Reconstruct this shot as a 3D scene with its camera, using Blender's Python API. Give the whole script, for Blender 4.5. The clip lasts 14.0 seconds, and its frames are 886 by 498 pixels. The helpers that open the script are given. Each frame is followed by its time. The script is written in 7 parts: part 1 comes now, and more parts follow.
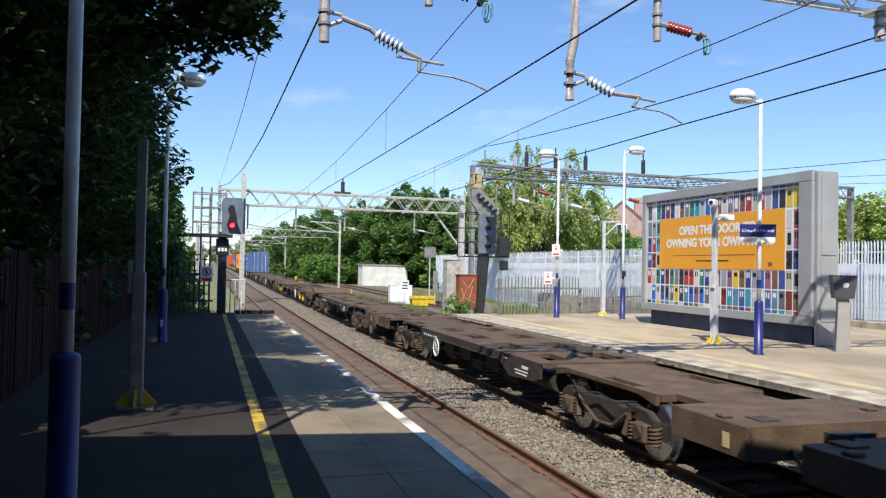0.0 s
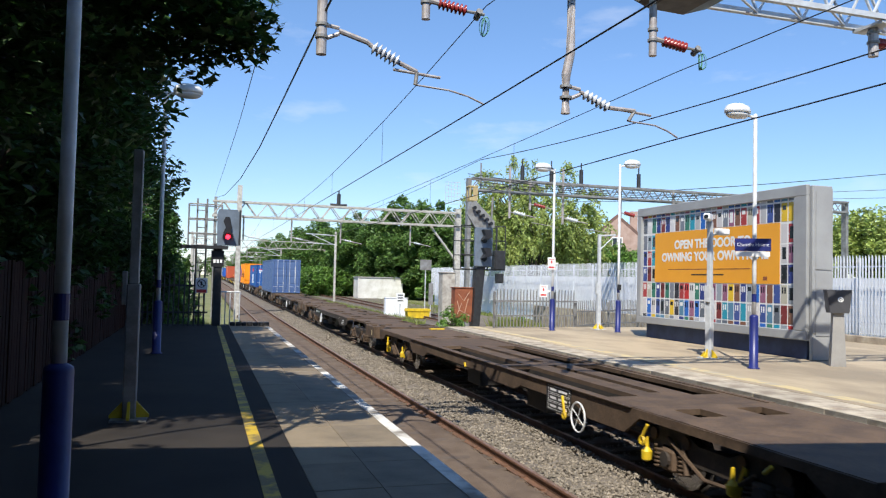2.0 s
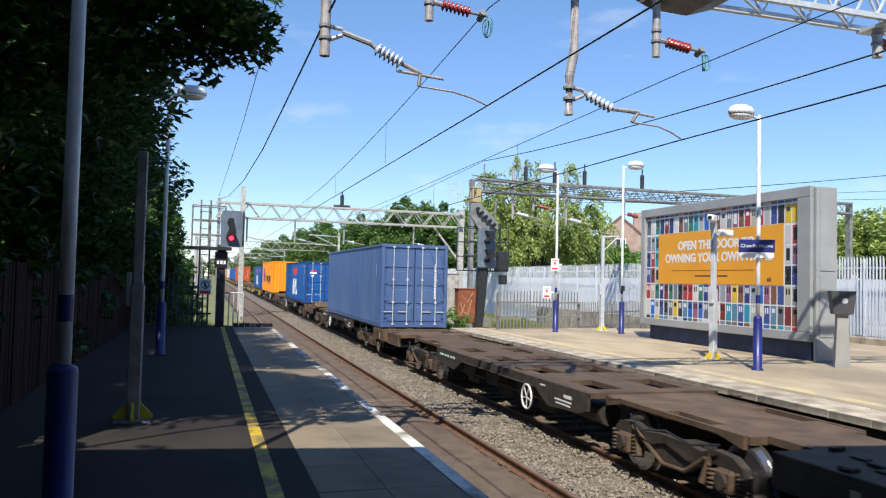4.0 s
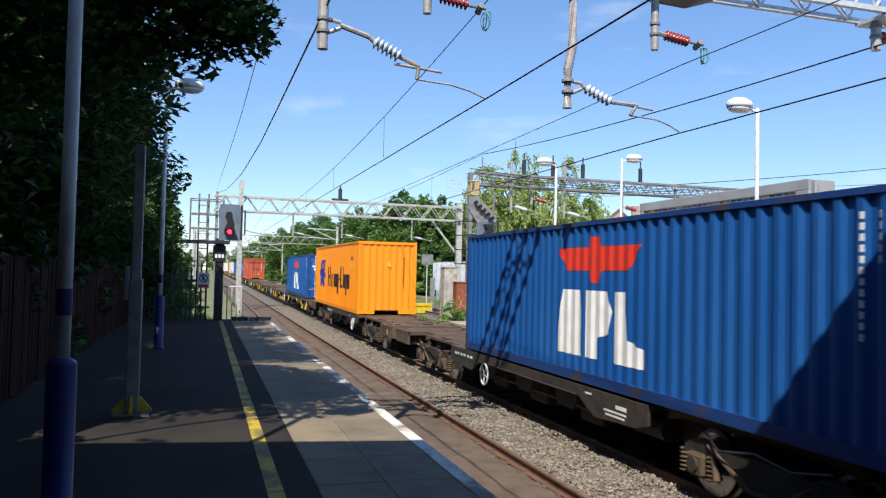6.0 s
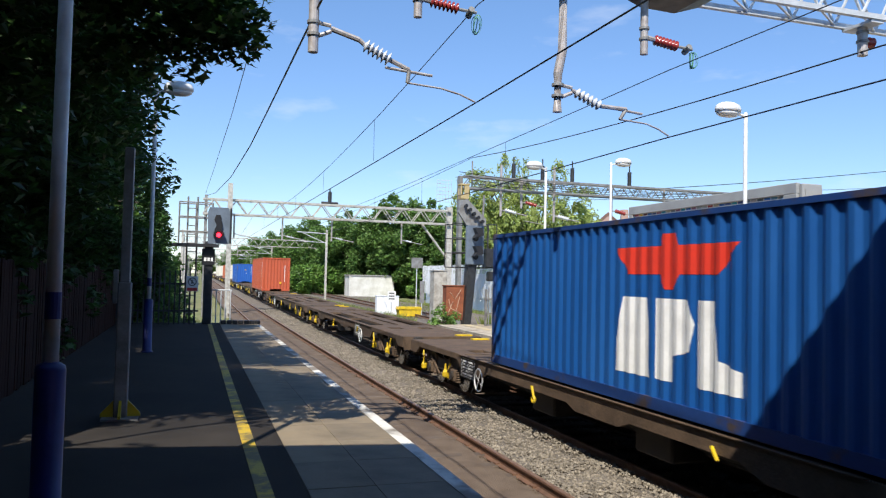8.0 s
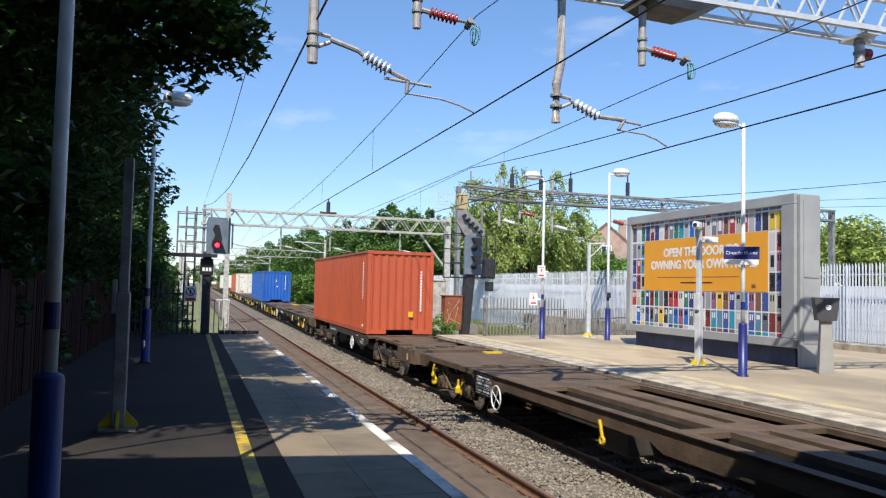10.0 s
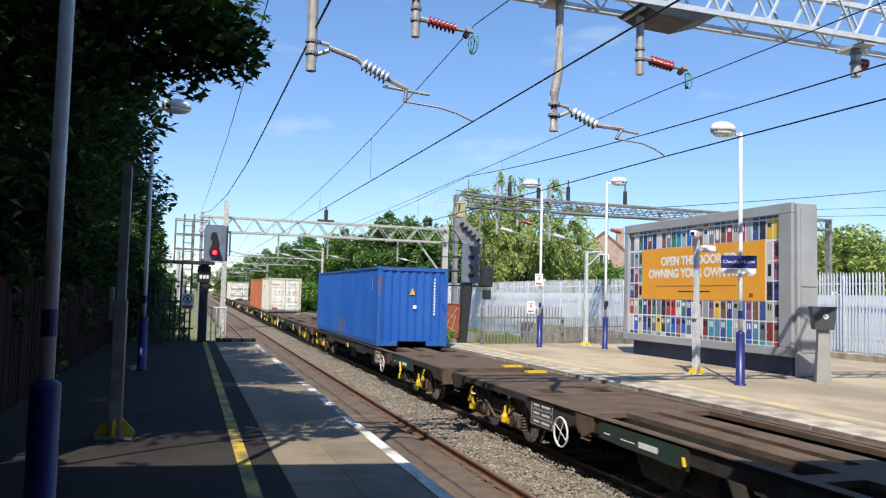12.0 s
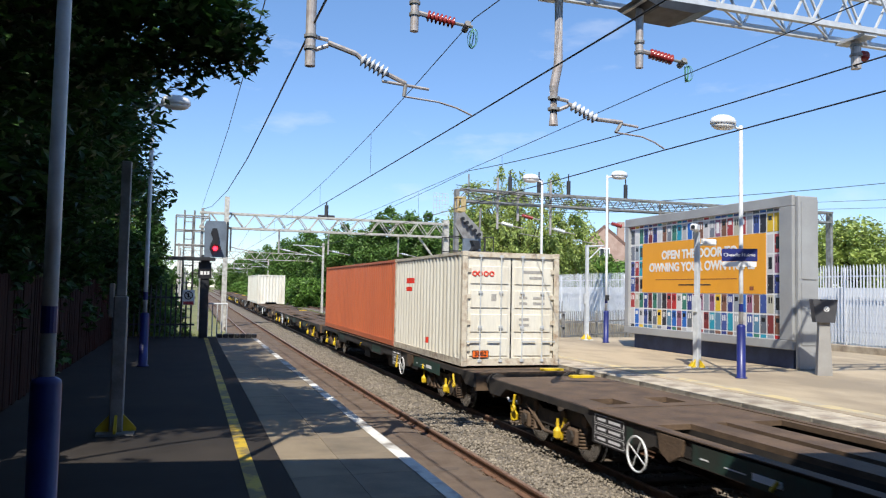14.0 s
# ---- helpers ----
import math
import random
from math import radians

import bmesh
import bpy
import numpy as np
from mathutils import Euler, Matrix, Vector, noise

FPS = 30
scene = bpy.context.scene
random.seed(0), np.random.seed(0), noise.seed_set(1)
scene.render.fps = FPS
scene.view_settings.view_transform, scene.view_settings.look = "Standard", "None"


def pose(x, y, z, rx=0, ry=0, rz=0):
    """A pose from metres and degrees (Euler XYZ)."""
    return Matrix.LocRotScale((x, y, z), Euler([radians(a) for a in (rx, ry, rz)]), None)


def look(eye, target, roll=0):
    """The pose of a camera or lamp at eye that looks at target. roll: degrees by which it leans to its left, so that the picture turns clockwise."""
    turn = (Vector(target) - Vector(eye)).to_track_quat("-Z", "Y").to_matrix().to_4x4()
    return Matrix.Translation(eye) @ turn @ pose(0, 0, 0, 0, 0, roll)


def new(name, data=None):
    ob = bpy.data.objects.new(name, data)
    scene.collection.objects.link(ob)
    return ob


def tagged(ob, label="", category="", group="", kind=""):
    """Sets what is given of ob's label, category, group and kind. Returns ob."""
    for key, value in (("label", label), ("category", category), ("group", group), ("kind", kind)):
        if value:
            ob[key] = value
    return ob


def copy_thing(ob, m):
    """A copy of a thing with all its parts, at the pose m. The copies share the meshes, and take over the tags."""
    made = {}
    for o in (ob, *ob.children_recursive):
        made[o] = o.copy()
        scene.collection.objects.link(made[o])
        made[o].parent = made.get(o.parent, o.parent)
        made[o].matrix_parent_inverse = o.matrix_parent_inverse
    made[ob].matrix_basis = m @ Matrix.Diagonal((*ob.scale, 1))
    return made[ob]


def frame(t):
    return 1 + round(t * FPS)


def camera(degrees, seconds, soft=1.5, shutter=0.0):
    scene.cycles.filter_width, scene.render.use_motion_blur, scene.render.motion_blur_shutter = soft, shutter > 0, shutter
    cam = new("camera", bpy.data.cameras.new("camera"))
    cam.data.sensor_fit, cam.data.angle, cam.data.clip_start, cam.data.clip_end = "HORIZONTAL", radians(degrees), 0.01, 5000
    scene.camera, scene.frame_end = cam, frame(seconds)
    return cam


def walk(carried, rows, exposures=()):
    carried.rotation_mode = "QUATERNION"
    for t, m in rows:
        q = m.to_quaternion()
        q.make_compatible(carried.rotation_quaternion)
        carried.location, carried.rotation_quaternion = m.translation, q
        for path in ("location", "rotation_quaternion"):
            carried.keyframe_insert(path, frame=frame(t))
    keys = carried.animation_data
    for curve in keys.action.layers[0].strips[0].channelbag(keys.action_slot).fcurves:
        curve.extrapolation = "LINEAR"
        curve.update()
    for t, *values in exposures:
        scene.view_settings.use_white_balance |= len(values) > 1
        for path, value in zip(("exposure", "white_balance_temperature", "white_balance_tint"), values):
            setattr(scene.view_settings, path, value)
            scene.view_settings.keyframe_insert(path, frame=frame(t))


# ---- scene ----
# Rail tops lie at z = 0, the tracks run along y, both platforms stand 1 m above the rails.
cam = camera(60.0, 14.0, soft=1.2, shutter=0.06)
EYE_Z = 2.733
# seconds, yaw, pitch, roll of a hand-held camera on the spot, and its small sideways sway
PATH = [
    (0.0, -17.04, 1.36, 1.08, 0.0), (0.5, -16.96, 1.81, 1.11, 0.0), (1.0, -17.13, 2.17, 1.26, 0.0), (1.5, -17.09, 2.30, 1.27, 0.0),
    (2.0, -17.34, 2.31, 1.35, 0.0), (2.5, -17.28, 2.58, 1.50, 0.0), (3.0, -17.20, 2.70, 1.43, 0.0), (5.5, -17.15, 1.85, 1.32, -0.004),
    (6.0, -17.24, 1.91, 1.30, -0.004), (6.5, -17.32, 1.96, 1.27, -0.006), (7.0, -17.75, 1.87, 1.16, -0.008), (7.5, -18.16, 1.95, 1.29, -0.01),
    (8.0, -18.01, 2.18, 1.30, -0.016), (10.5, -18.13, 2.97, 1.33, -0.025), (11.0, -17.93, 2.88, 1.35, -0.025), (11.5, -18.16, 3.25, 1.35, -0.03),
    (12.0, -18.29, 3.54, 1.46, -0.03), (12.5, -18.51, 3.40, 1.47, -0.014), (13.0, -18.36, 3.41, 1.47, -0.02), (13.5, -18.31, 3.15, 1.55, -0.025),
    (14.0, -18.24, 3.15, 1.15, -0.02),
]
walk(cam, [(t, pose(x, 0, EYE_Z, 90 + pit, 0, yaw) @ pose(0, 0, 0, 0, 0, rol)) for t, yaw, pit, rol, x in PATH])

# ---- light ----
world = bpy.data.worlds.new("sky")
scene.world = world
world.use_nodes = True
wn = world.node_tree.nodes
sky = wn.new("ShaderNodeTexSky")
sky.sky_type, sky.sun_disc = "NISHITA", False
sky.sun_elevation, sky.sun_rotation = radians(50.8), radians(207.7)
sky.air_density, sky.dust_density, sky.ozone_density = 1.0, 0.0, 4.0
wn["Background"].inputs["Strength"].default_value = 0.12
tint = wn.new("ShaderNodeMix")  # a clear early-summer sky, bluer towards the horizon
tint.data_type, tint.blend_type = "RGBA", "MULTIPLY"
tint.inputs[0].default_value = 1.0
world.node_tree.links.new(sky.outputs[0], tint.inputs[6])
# a paler haze low down, clear blue above
haze_co = wn.new("ShaderNodeTexCoord")
haze_z = wn.new("ShaderNodeSeparateXYZ")
haze = wn.new("ShaderNodeValToRGB")
haze.color_ramp.elements[0].position, haze.color_ramp.elements[1].position = 0.0, 0.36
haze.color_ramp.elements[0].color, haze.color_ramp.elements[1].color = (0.84, 0.87, 1.01, 1), (0.98, 1.11, 1.24, 1)
world.node_tree.links.new(haze_co.outputs["Generated"], haze_z.inputs[0])
world.node_tree.links.new(haze_z.outputs["Z"], haze.inputs["Fac"])
world.node_tree.links.new(haze.outputs["Color"], tint.inputs[7])
# faint wisps of cloud
wco = wn.new("ShaderNodeTexCoord")
wmp = wn.new("ShaderNodeMapping")
wmp.inputs["Scale"].default_value = (1.0, 1.0, 3.2)
wno = wn.new("ShaderNodeTexNoise")
wno.inputs["Scale"].default_value, wno.inputs["Detail"].default_value, wno.inputs["Roughness"].default_value = 5.0, 7, 0.55
wrm = wn.new("ShaderNodeValToRGB")
wrm.color_ramp.elements[0].position, wrm.color_ramp.elements[1].position = 0.6, 0.85
wrm.color_ramp.elements[1].color = (0.45, 0.45, 0.45, 1)
cloud = wn.new("ShaderNodeMix")
cloud.data_type, cloud.blend_type = "RGBA", "MIX"
cloud.inputs[7].default_value = (7.2, 7.4, 7.8, 1)
wl = world.node_tree.links
wl.new(wco.outputs["Generated"], wmp.inputs["Vector"])
wl.new(wmp.outputs[0], wno.inputs["Vector"])
wl.new(wno.outputs["Fac"], wrm.inputs["Fac"])
wl.new(wrm.outputs["Color"], cloud.inputs[0])
wl.new(tint.outputs[2], cloud.inputs[6])
wl.new(cloud.outputs[2], wn["Background"].inputs["Color"])
sun = new("sun", bpy.data.lights.new("sun", "SUN"))
sun.data.energy, sun.data.angle, sun.data.color = 5.0, radians(0.5), (1.0, 0.95, 0.86)
sun.matrix_world = look((-14.2, -27.1, 37.5), (0, 0, 0))
scene.view_settings.exposure = 0.34


# ---- materials ----
def mat(name, base, second=None, rough=0.6, metal=0.0, scale=2.0, fine=40.0, var=0.25, bump=0.15, cover=0.5, sharp=0.25, rand=0.0, island=0.0, spec=0.5, stretch=(1, 1, 1)):
    """A worn surface: base colour, patches of a second colour, fine grain and relief."""
    m = bpy.data.materials.new(name)
    m.use_nodes = True
    nt = m.node_tree
    n, l = nt.nodes, nt.links
    b = n["Principled BSDF"]
    b.inputs["Metallic"].default_value = metal
    b.inputs["Specular IOR Level"].default_value = spec
    co = n.new("ShaderNodeTexCoord")
    mp = n.new("ShaderNodeMapping")
    mp.inputs["Scale"].default_value = stretch
    l.new(co.outputs["Object"], mp.inputs["Vector"])
    n1 = n.new("ShaderNodeTexNoise")
    n1.inputs["Scale"].default_value, n1.inputs["Detail"].default_value, n1.inputs["Roughness"].default_value = scale, 6, 0.6
    n2 = n.new("ShaderNodeTexNoise")
    n2.inputs["Scale"].default_value, n2.inputs["Detail"].default_value = fine, 4
    l.new(mp.outputs[0], n1.inputs["Vector"])
    l.new(mp.outputs[0], n2.inputs["Vector"])
    ramp = n.new("ShaderNodeValToRGB")
    lo = min(max(1 - cover - sharp / 2, 0.0), 0.98)
    ramp.color_ramp.elements[0].position, ramp.color_ramp.elements[1].position = lo, min(lo + sharp, 1.0)
    ramp.color_ramp.elements[0].color = (*base, 1)
    ramp.color_ramp.elements[1].color = (*(second or tuple(c * (1 - var) for c in base)), 1)
    l.new(n1.outputs["Fac"], ramp.inputs["Fac"])
    hsv = n.new("ShaderNodeHueSaturation")
    l.new(ramp.outputs["Color"], hsv.inputs["Color"])
    mr = n.new("ShaderNodeMapRange")
    mr.inputs["To Min"].default_value, mr.inputs["To Max"].default_value = 1 - var, 1 + var
    l.new(n2.outputs["Fac"], mr.inputs["Value"])
    last = mr.outputs[0]
    for amount, kind in ((rand, "ShaderNodeObjectInfo"), (island, "ShaderNodeNewGeometry")):
        if amount:
            src = n.new(kind)
            r2 = n.new("ShaderNodeMapRange")
            r2.inputs["To Min"].default_value, r2.inputs["To Max"].default_value = 1 - amount, 1 + amount
            l.new(src.outputs["Random" if kind.endswith("Info") else "Random Per Island"], r2.inputs["Value"])
            mu = n.new("ShaderNodeMath")
            mu.operation = "MULTIPLY"
            l.new(last, mu.inputs[0])
            l.new(r2.outputs[0], mu.inputs[1])
            last = mu.outputs[0]
    l.new(last, hsv.inputs["Value"])
    l.new(hsv.outputs["Color"], b.inputs["Base Color"])
    rr = n.new("ShaderNodeMapRange")
    rr.inputs["To Min"].default_value, rr.inputs["To Max"].default_value = max(rough - 0.12, 0.05), min(rough + 0.12, 1)
    l.new(n1.outputs["Fac"], rr.inputs["Value"])
    l.new(rr.outputs[0], b.inputs["Roughness"])
    if bump:
        bp = n.new("ShaderNodeBump")
        bp.inputs["Strength"].default_value, bp.inputs["Distance"].default_value = bump, 0.02
        l.new(n2.outputs["Fac"], bp.inputs["Height"])
        l.new(bp.outputs[0], b.inputs["Normal"])
    return m


def leafmat(name, base, second, rand=0.0):
    """Thin leaves that let some light through."""
    m = mat(name, base, second, rough=0.5, scale=0.9, fine=9, var=0.25, bump=0, island=0.45, rand=rand)
    n, l = m.node_tree.nodes, m.node_tree.links
    b, out = n["Principled BSDF"], n["Material Output"]
    tr = n.new("ShaderNodeBsdfTranslucent")
    mix = n.new("ShaderNodeMixShader")
    mix.inputs[0].default_value = 0.3
    l.new(b.inputs["Base Color"].links[0].from_socket, tr.inputs["Color"])
    l.new(b.outputs[0], mix.inputs[1])
    l.new(tr.outputs[0], mix.inputs[2])
    l.new(mix.outputs[0], out.inputs["Surface"])
    return m


def glowmat(name, col, strength):
    m = bpy.data.materials.new(name)
    m.use_nodes = True
    b = m.node_tree.nodes["Principled BSDF"]
    b.inputs["Base Color"].default_value = (*col, 1)
    b.inputs["Emission Color"].default_value = (*col, 1)
    b.inputs["Emission Strength"].default_value = strength
    return m


M = dict(
    tarmac=mat("tarmac", (0.027, 0.023, 0.02), (0.044, 0.037, 0.031), 0.9, spec=0.2, scale=0.8, fine=90, var=0.35, bump=0.35),
    slab=mat("paving_slab", (0.255, 0.2, 0.13), (0.165, 0.13, 0.087), 0.85, scale=1.3, fine=60, var=0.25, bump=0.25, rand=0.12),
    slabblue=mat("edge_slab", (0.235, 0.185, 0.122), (0.15, 0.12, 0.083), 0.8, scale=1.3, fine=60, var=0.25, bump=0.25, rand=0.12),
    island=mat("sunlit_concrete", (0.45, 0.36, 0.24), (0.28, 0.225, 0.155), 0.85, scale=0.42, fine=38, var=0.26, bump=0.25, cover=0.5, stretch=(1.6, 0.7, 1)),
    coping=mat("coping_stone", (0.52, 0.45, 0.34), (0.25, 0.2, 0.15), 0.85, scale=1.8, fine=50, var=0.25, bump=0.25, rand=0.12),
    brick=mat("platform_brick", (0.13, 0.1, 0.08), (0.06, 0.05, 0.045), 0.9, scale=2.5, fine=30, var=0.3, bump=0.4, stretch=(1, 1, 3)),
    yellow=mat("yellow_line", (0.55, 0.37, 0.02), (0.2, 0.15, 0.05), 0.7, scale=3.5, fine=60, var=0.25, cover=0.5, sharp=0.12),
    cream=mat("worn_cream_line", (0.56, 0.45, 0.24), (0.42, 0.36, 0.26), 0.8, scale=2.2, fine=50, var=0.15, cover=0.5, sharp=0.1),
    # dark patches are wear and also dappled shade painted into the line
    white=mat("white_line", (0.72, 0.69, 0.62), (0.22, 0.19, 0.15), 0.7, scale=1.1, fine=60, var=0.18, cover=0.52, sharp=0.12),
    ballast=mat("ballast", (0.2, 0.17, 0.135), (0.12, 0.1, 0.08), 0.95, scale=3.0, fine=45, var=0.5, bump=1.0),
    stone=mat("ballast_stones", (0.27, 0.232, 0.18), (0.17, 0.143, 0.11), 0.9, scale=8, fine=60, var=0.25, bump=0.2, island=0.4),
    dirt=mat("brown_track_dirt", (0.105, 0.072, 0.048), (0.16, 0.115, 0.08), 0.95, scale=2.2, fine=55, var=0.4, bump=0.9),
    sleeper=mat("sleeper", (0.1, 0.072, 0.052), (0.14, 0.105, 0.078), 0.9, scale=4, fine=40, var=0.3, bump=0.4, rand=0.2),
    rail=mat("rusty_rail", (0.17, 0.088, 0.052), (0.11, 0.06, 0.038), 0.75, scale=6, fine=40, var=0.25, bump=0.2),
    railtop=mat("worn_rail_head", (0.34, 0.22, 0.15), (0.24, 0.14, 0.09), 0.45, 0.4, scale=5, fine=50, var=0.15, bump=0.05),
    earth=mat("grassy_ground", (0.13, 0.15, 0.05), (0.21, 0.2, 0.09), 0.95, scale=0.25, fine=5, var=0.35, bump=0.5),
    # red-brown boards taken near black, the trees' deep shade put into the colour
    wood=mat("shade_dark_board", (0.034, 0.011, 0.007), (0.02, 0.008, 0.006), 0.9, spec=0.15, scale=3, fine=30, var=0.3, bump=0.4, rand=0.25, stretch=(1, 1, 0.15)),
    polew=mat("white_pole_paint", (0.78, 0.79, 0.8), (0.62, 0.62, 0.6), 0.45, scale=3, fine=30, var=0.06, bump=0.03),
    navy=mat("navy_paint", (0.018, 0.025, 0.16), (0.014, 0.02, 0.12), 0.4, scale=4, fine=40, var=0.12, bump=0.04),
    galv=mat("galvanised_steel", (0.62, 0.64, 0.65), (0.5, 0.52, 0.53), 0.5, 0.15, scale=5, fine=40, var=0.12, bump=0.05),
    galvdk=mat("old_grey_steel", (0.3, 0.3, 0.29), (0.2, 0.19, 0.18), 0.6, 0.3, scale=4, fine=40, var=0.15, bump=0.08),
    tubec=mat("catenary_tube", (0.47, 0.44, 0.42), (0.33, 0.29, 0.27), 0.55, 0.3, scale=7, fine=40, var=0.15, bump=0.05),
    palest=mat("weathered_pale_steel", (0.56, 0.54, 0.49), (0.36, 0.33, 0.29), 0.6, 0.1, scale=5, fine=40, var=0.18, bump=0.08),
    whitest=mat("pale_galvanised_pales", (0.76, 0.78, 0.81), (0.62, 0.64, 0.67), 0.5, 0.0, scale=5, fine=40, var=0.12, bump=0.05),
    darkst=mat("dark_steel", (0.045, 0.047, 0.05), (0.03, 0.03, 0.032), 0.5, 0.3, scale=5, fine=40, var=0.2, bump=0.05),
    black=mat("black_paint", (0.02, 0.02, 0.022), None, 0.45, scale=4, fine=40, var=0.2, bump=0.03),
    wire=mat("overhead_wire", (0.03, 0.03, 0.03), None, 0.5, 0.5, scale=4, fine=40, var=0.1, bump=0),
    porcw=mat("white_porcelain", (0.55, 0.57, 0.6), None, 0.18, scale=4, fine=30, var=0.06, bump=0),
    porcr=mat("red_porcelain", (0.3, 0.035, 0.03), None, 0.2, scale=4, fine=30, var=0.12, bump=0),
    green=mat("green_tail_wire", (0.12, 0.34, 0.24), None, 0.5, scale=8, fine=30, var=0.2, bump=0),
    yelp=mat("yellow_paint", (0.72, 0.5, 0.015), (0.55, 0.37, 0.02), 0.5, scale=4, fine=30, var=0.12, bump=0.05),
    concrete=mat("grey_concrete", (0.34, 0.33, 0.31), (0.27, 0.26, 0.245), 0.85, scale=1.5, fine=40, var=0.12, bump=0.15),
    hoard=mat("grey_hoarding_cladding", (0.36, 0.37, 0.37), (0.3, 0.305, 0.305), 0.55, scale=0.8, fine=30, var=0.06, bump=0.04),
    hoardbk=mat("blue_hoarding_plinth", (0.03, 0.055, 0.13), (0.02, 0.035, 0.085), 0.6, scale=2, fine=30, var=0.15, bump=0.05),
    orange=mat("orange_poster", (0.83, 0.37, 0.025), (0.8, 0.35, 0.025), 0.5, scale=1, fine=20, var=0.02, bump=0),
    paper=mat("white_poster", (0.78, 0.78, 0.76), None, 0.55, scale=2, fine=30, var=0.03, bump=0),
    rust=mat("rusted_sheet", (0.3, 0.095, 0.04), (0.2, 0.06, 0.03), 0.8, scale=3, fine=40, var=0.3, bump=0.2),
    graff=mat("pale_graffiti", (0.55, 0.36, 0.25), None, 0.7, scale=5, fine=30, var=0.2, bump=0),
    signred=mat("red_sign_print", (0.55, 0.05, 0.05), None, 0.5, scale=4, fine=30, var=0.1, bump=0),
    wagonmid=mat("dusty_bogie_grime", (0.06, 0.044, 0.033), (0.028, 0.024, 0.02), 0.75, scale=5, fine=35, var=0.3, bump=0.25),
    wagon=mat("brown_wagon_grime", (0.074, 0.047, 0.028), (0.125, 0.08, 0.048), 0.8, scale=2.2, fine=28, var=0.42, bump=0.35, rand=0.1),
    # grime black that also stands in for shade in slots and below loads
    wagondk=mat("black_grime_and_shade", (0.022, 0.019, 0.017), (0.045, 0.037, 0.03), 0.75, scale=2.5, fine=35, var=0.3, bump=0.25),
    wagongr=mat("dark_green_sill", (0.018, 0.06, 0.045), (0.03, 0.038, 0.03), 0.6, scale=2, fine=35, var=0.25, bump=0.1),
    tyre=mat("polished_wheel_tread", (0.42, 0.42, 0.44), None, 0.25, 0.9, scale=5, fine=40, var=0.1, bump=0),
    bark=mat("bark", (0.07, 0.055, 0.04), (0.045, 0.035, 0.028), 0.95, scale=4, fine=25, var=0.35, bump=0.8, stretch=(1, 1, 0.3)),
    # near-black green: the shade under the canopy is put into the leaf colour
    leafd=leafmat("shade_dark_leaves", (0.026, 0.068, 0.012), (0.045, 0.11, 0.02)),
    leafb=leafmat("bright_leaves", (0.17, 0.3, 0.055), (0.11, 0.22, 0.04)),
    leafw=leafmat("woodland_leaves", (0.085, 0.175, 0.038), (0.15, 0.25, 0.055)),
    leafm=leafmat("mid_green_leaves", (0.1, 0.2, 0.038), (0.14, 0.25, 0.05)),
    leafy=leafmat("yellow_green_leaves", (0.36, 0.42, 0.11), (0.26, 0.34, 0.09)),
    grass=leafmat("grass_blades", (0.15, 0.21, 0.04), (0.24, 0.25, 0.08)),
    housebrick=mat("house_brick", (0.46, 0.33, 0.27), (0.37, 0.25, 0.2), 0.85, scale=1.5, fine=20, var=0.2, bump=0.2),
    tiles=mat("roof_tiles", (0.18, 0.1, 0.075), (0.13, 0.08, 0.065), 0.85, scale=1.5, fine=20, var=0.2, bump=0.3),
    shed=mat("white_wall", (0.84, 0.85, 0.86), (0.74, 0.75, 0.76), 0.8, scale=0.6, fine=20, var=0.08, bump=0.1),
    bluegrey=mat("blue_grey_enamel", (0.16, 0.2, 0.25), (0.12, 0.15, 0.19), 0.4, scale=3, fine=30, var=0.12, bump=0.03),
    backwall=mat("blue_grey_wall", (0.8, 0.83, 0.87), (0.7, 0.73, 0.77), 0.8, scale=0.5, fine=20, var=0.08, bump=0.1),
    hutwall=mat("cream_render", (0.74, 0.73, 0.68), (0.56, 0.54, 0.47), 0.8, scale=0.8, fine=20, var=0.1, bump=0.1),
    glassd=mat("dark_window_glass", (0.03, 0.035, 0.04), None, 0.08, scale=2, fine=20, var=0.1, bump=0),
    bin=mat("dark_grey_box", (0.07, 0.07, 0.075), (0.055, 0.055, 0.06), 0.5, scale=4, fine=30, var=0.1, bump=0.05),
    lampglow=mat("lamp_diffuser", (0.72, 0.72, 0.7), None, 0.25, scale=3, fine=30, var=0.05, bump=0),
    redlight=glowmat("red_signal_lens", (1.0, 0.02, 0.04), 6.0),
)


# ---- building tools ----
def part(name, bm, material, parent=None, label="", smooth=False):
    me = bpy.data.meshes.new(name)
    if smooth:
        for f in bm.faces:
            f.smooth = True
    bm.to_mesh(me)
    bm.free()
    me.materials.append(material)
    ob = new(name, me)
    if parent is not None:
        ob.parent = parent
    if label:
        ob["label"] = label
    return ob


def share(name, me, parent, m):
    ob = new(name, me)
    ob.parent = parent
    ob.matrix_basis = m
    return ob


def thing(name, label, category, m=None, group="", kind=""):
    ob = new(name)
    if m is not None:
        ob.matrix_basis = m
    return tagged(ob, label, category, group, kind)


def box(bm, x0, x1, y0, y1, z0, z1, bevel=0.0):
    v = [bm.verts.new((x, y, z)) for z in (z0, z1) for y in (y0, y1) for x in (x0, x1)]
    fs = [bm.faces.new([v[i] for i in q]) for q in ((0, 2, 3, 1), (4, 5, 7, 6), (0, 1, 5, 4), (2, 6, 7, 3), (0, 4, 6, 2), (1, 3, 7, 5))]
    if bevel:
        es = list({e for f in fs for e in f.edges})
        bmesh.ops.bevel(bm, geom=es, offset=bevel, segments=1, affect="EDGES")
    return bm


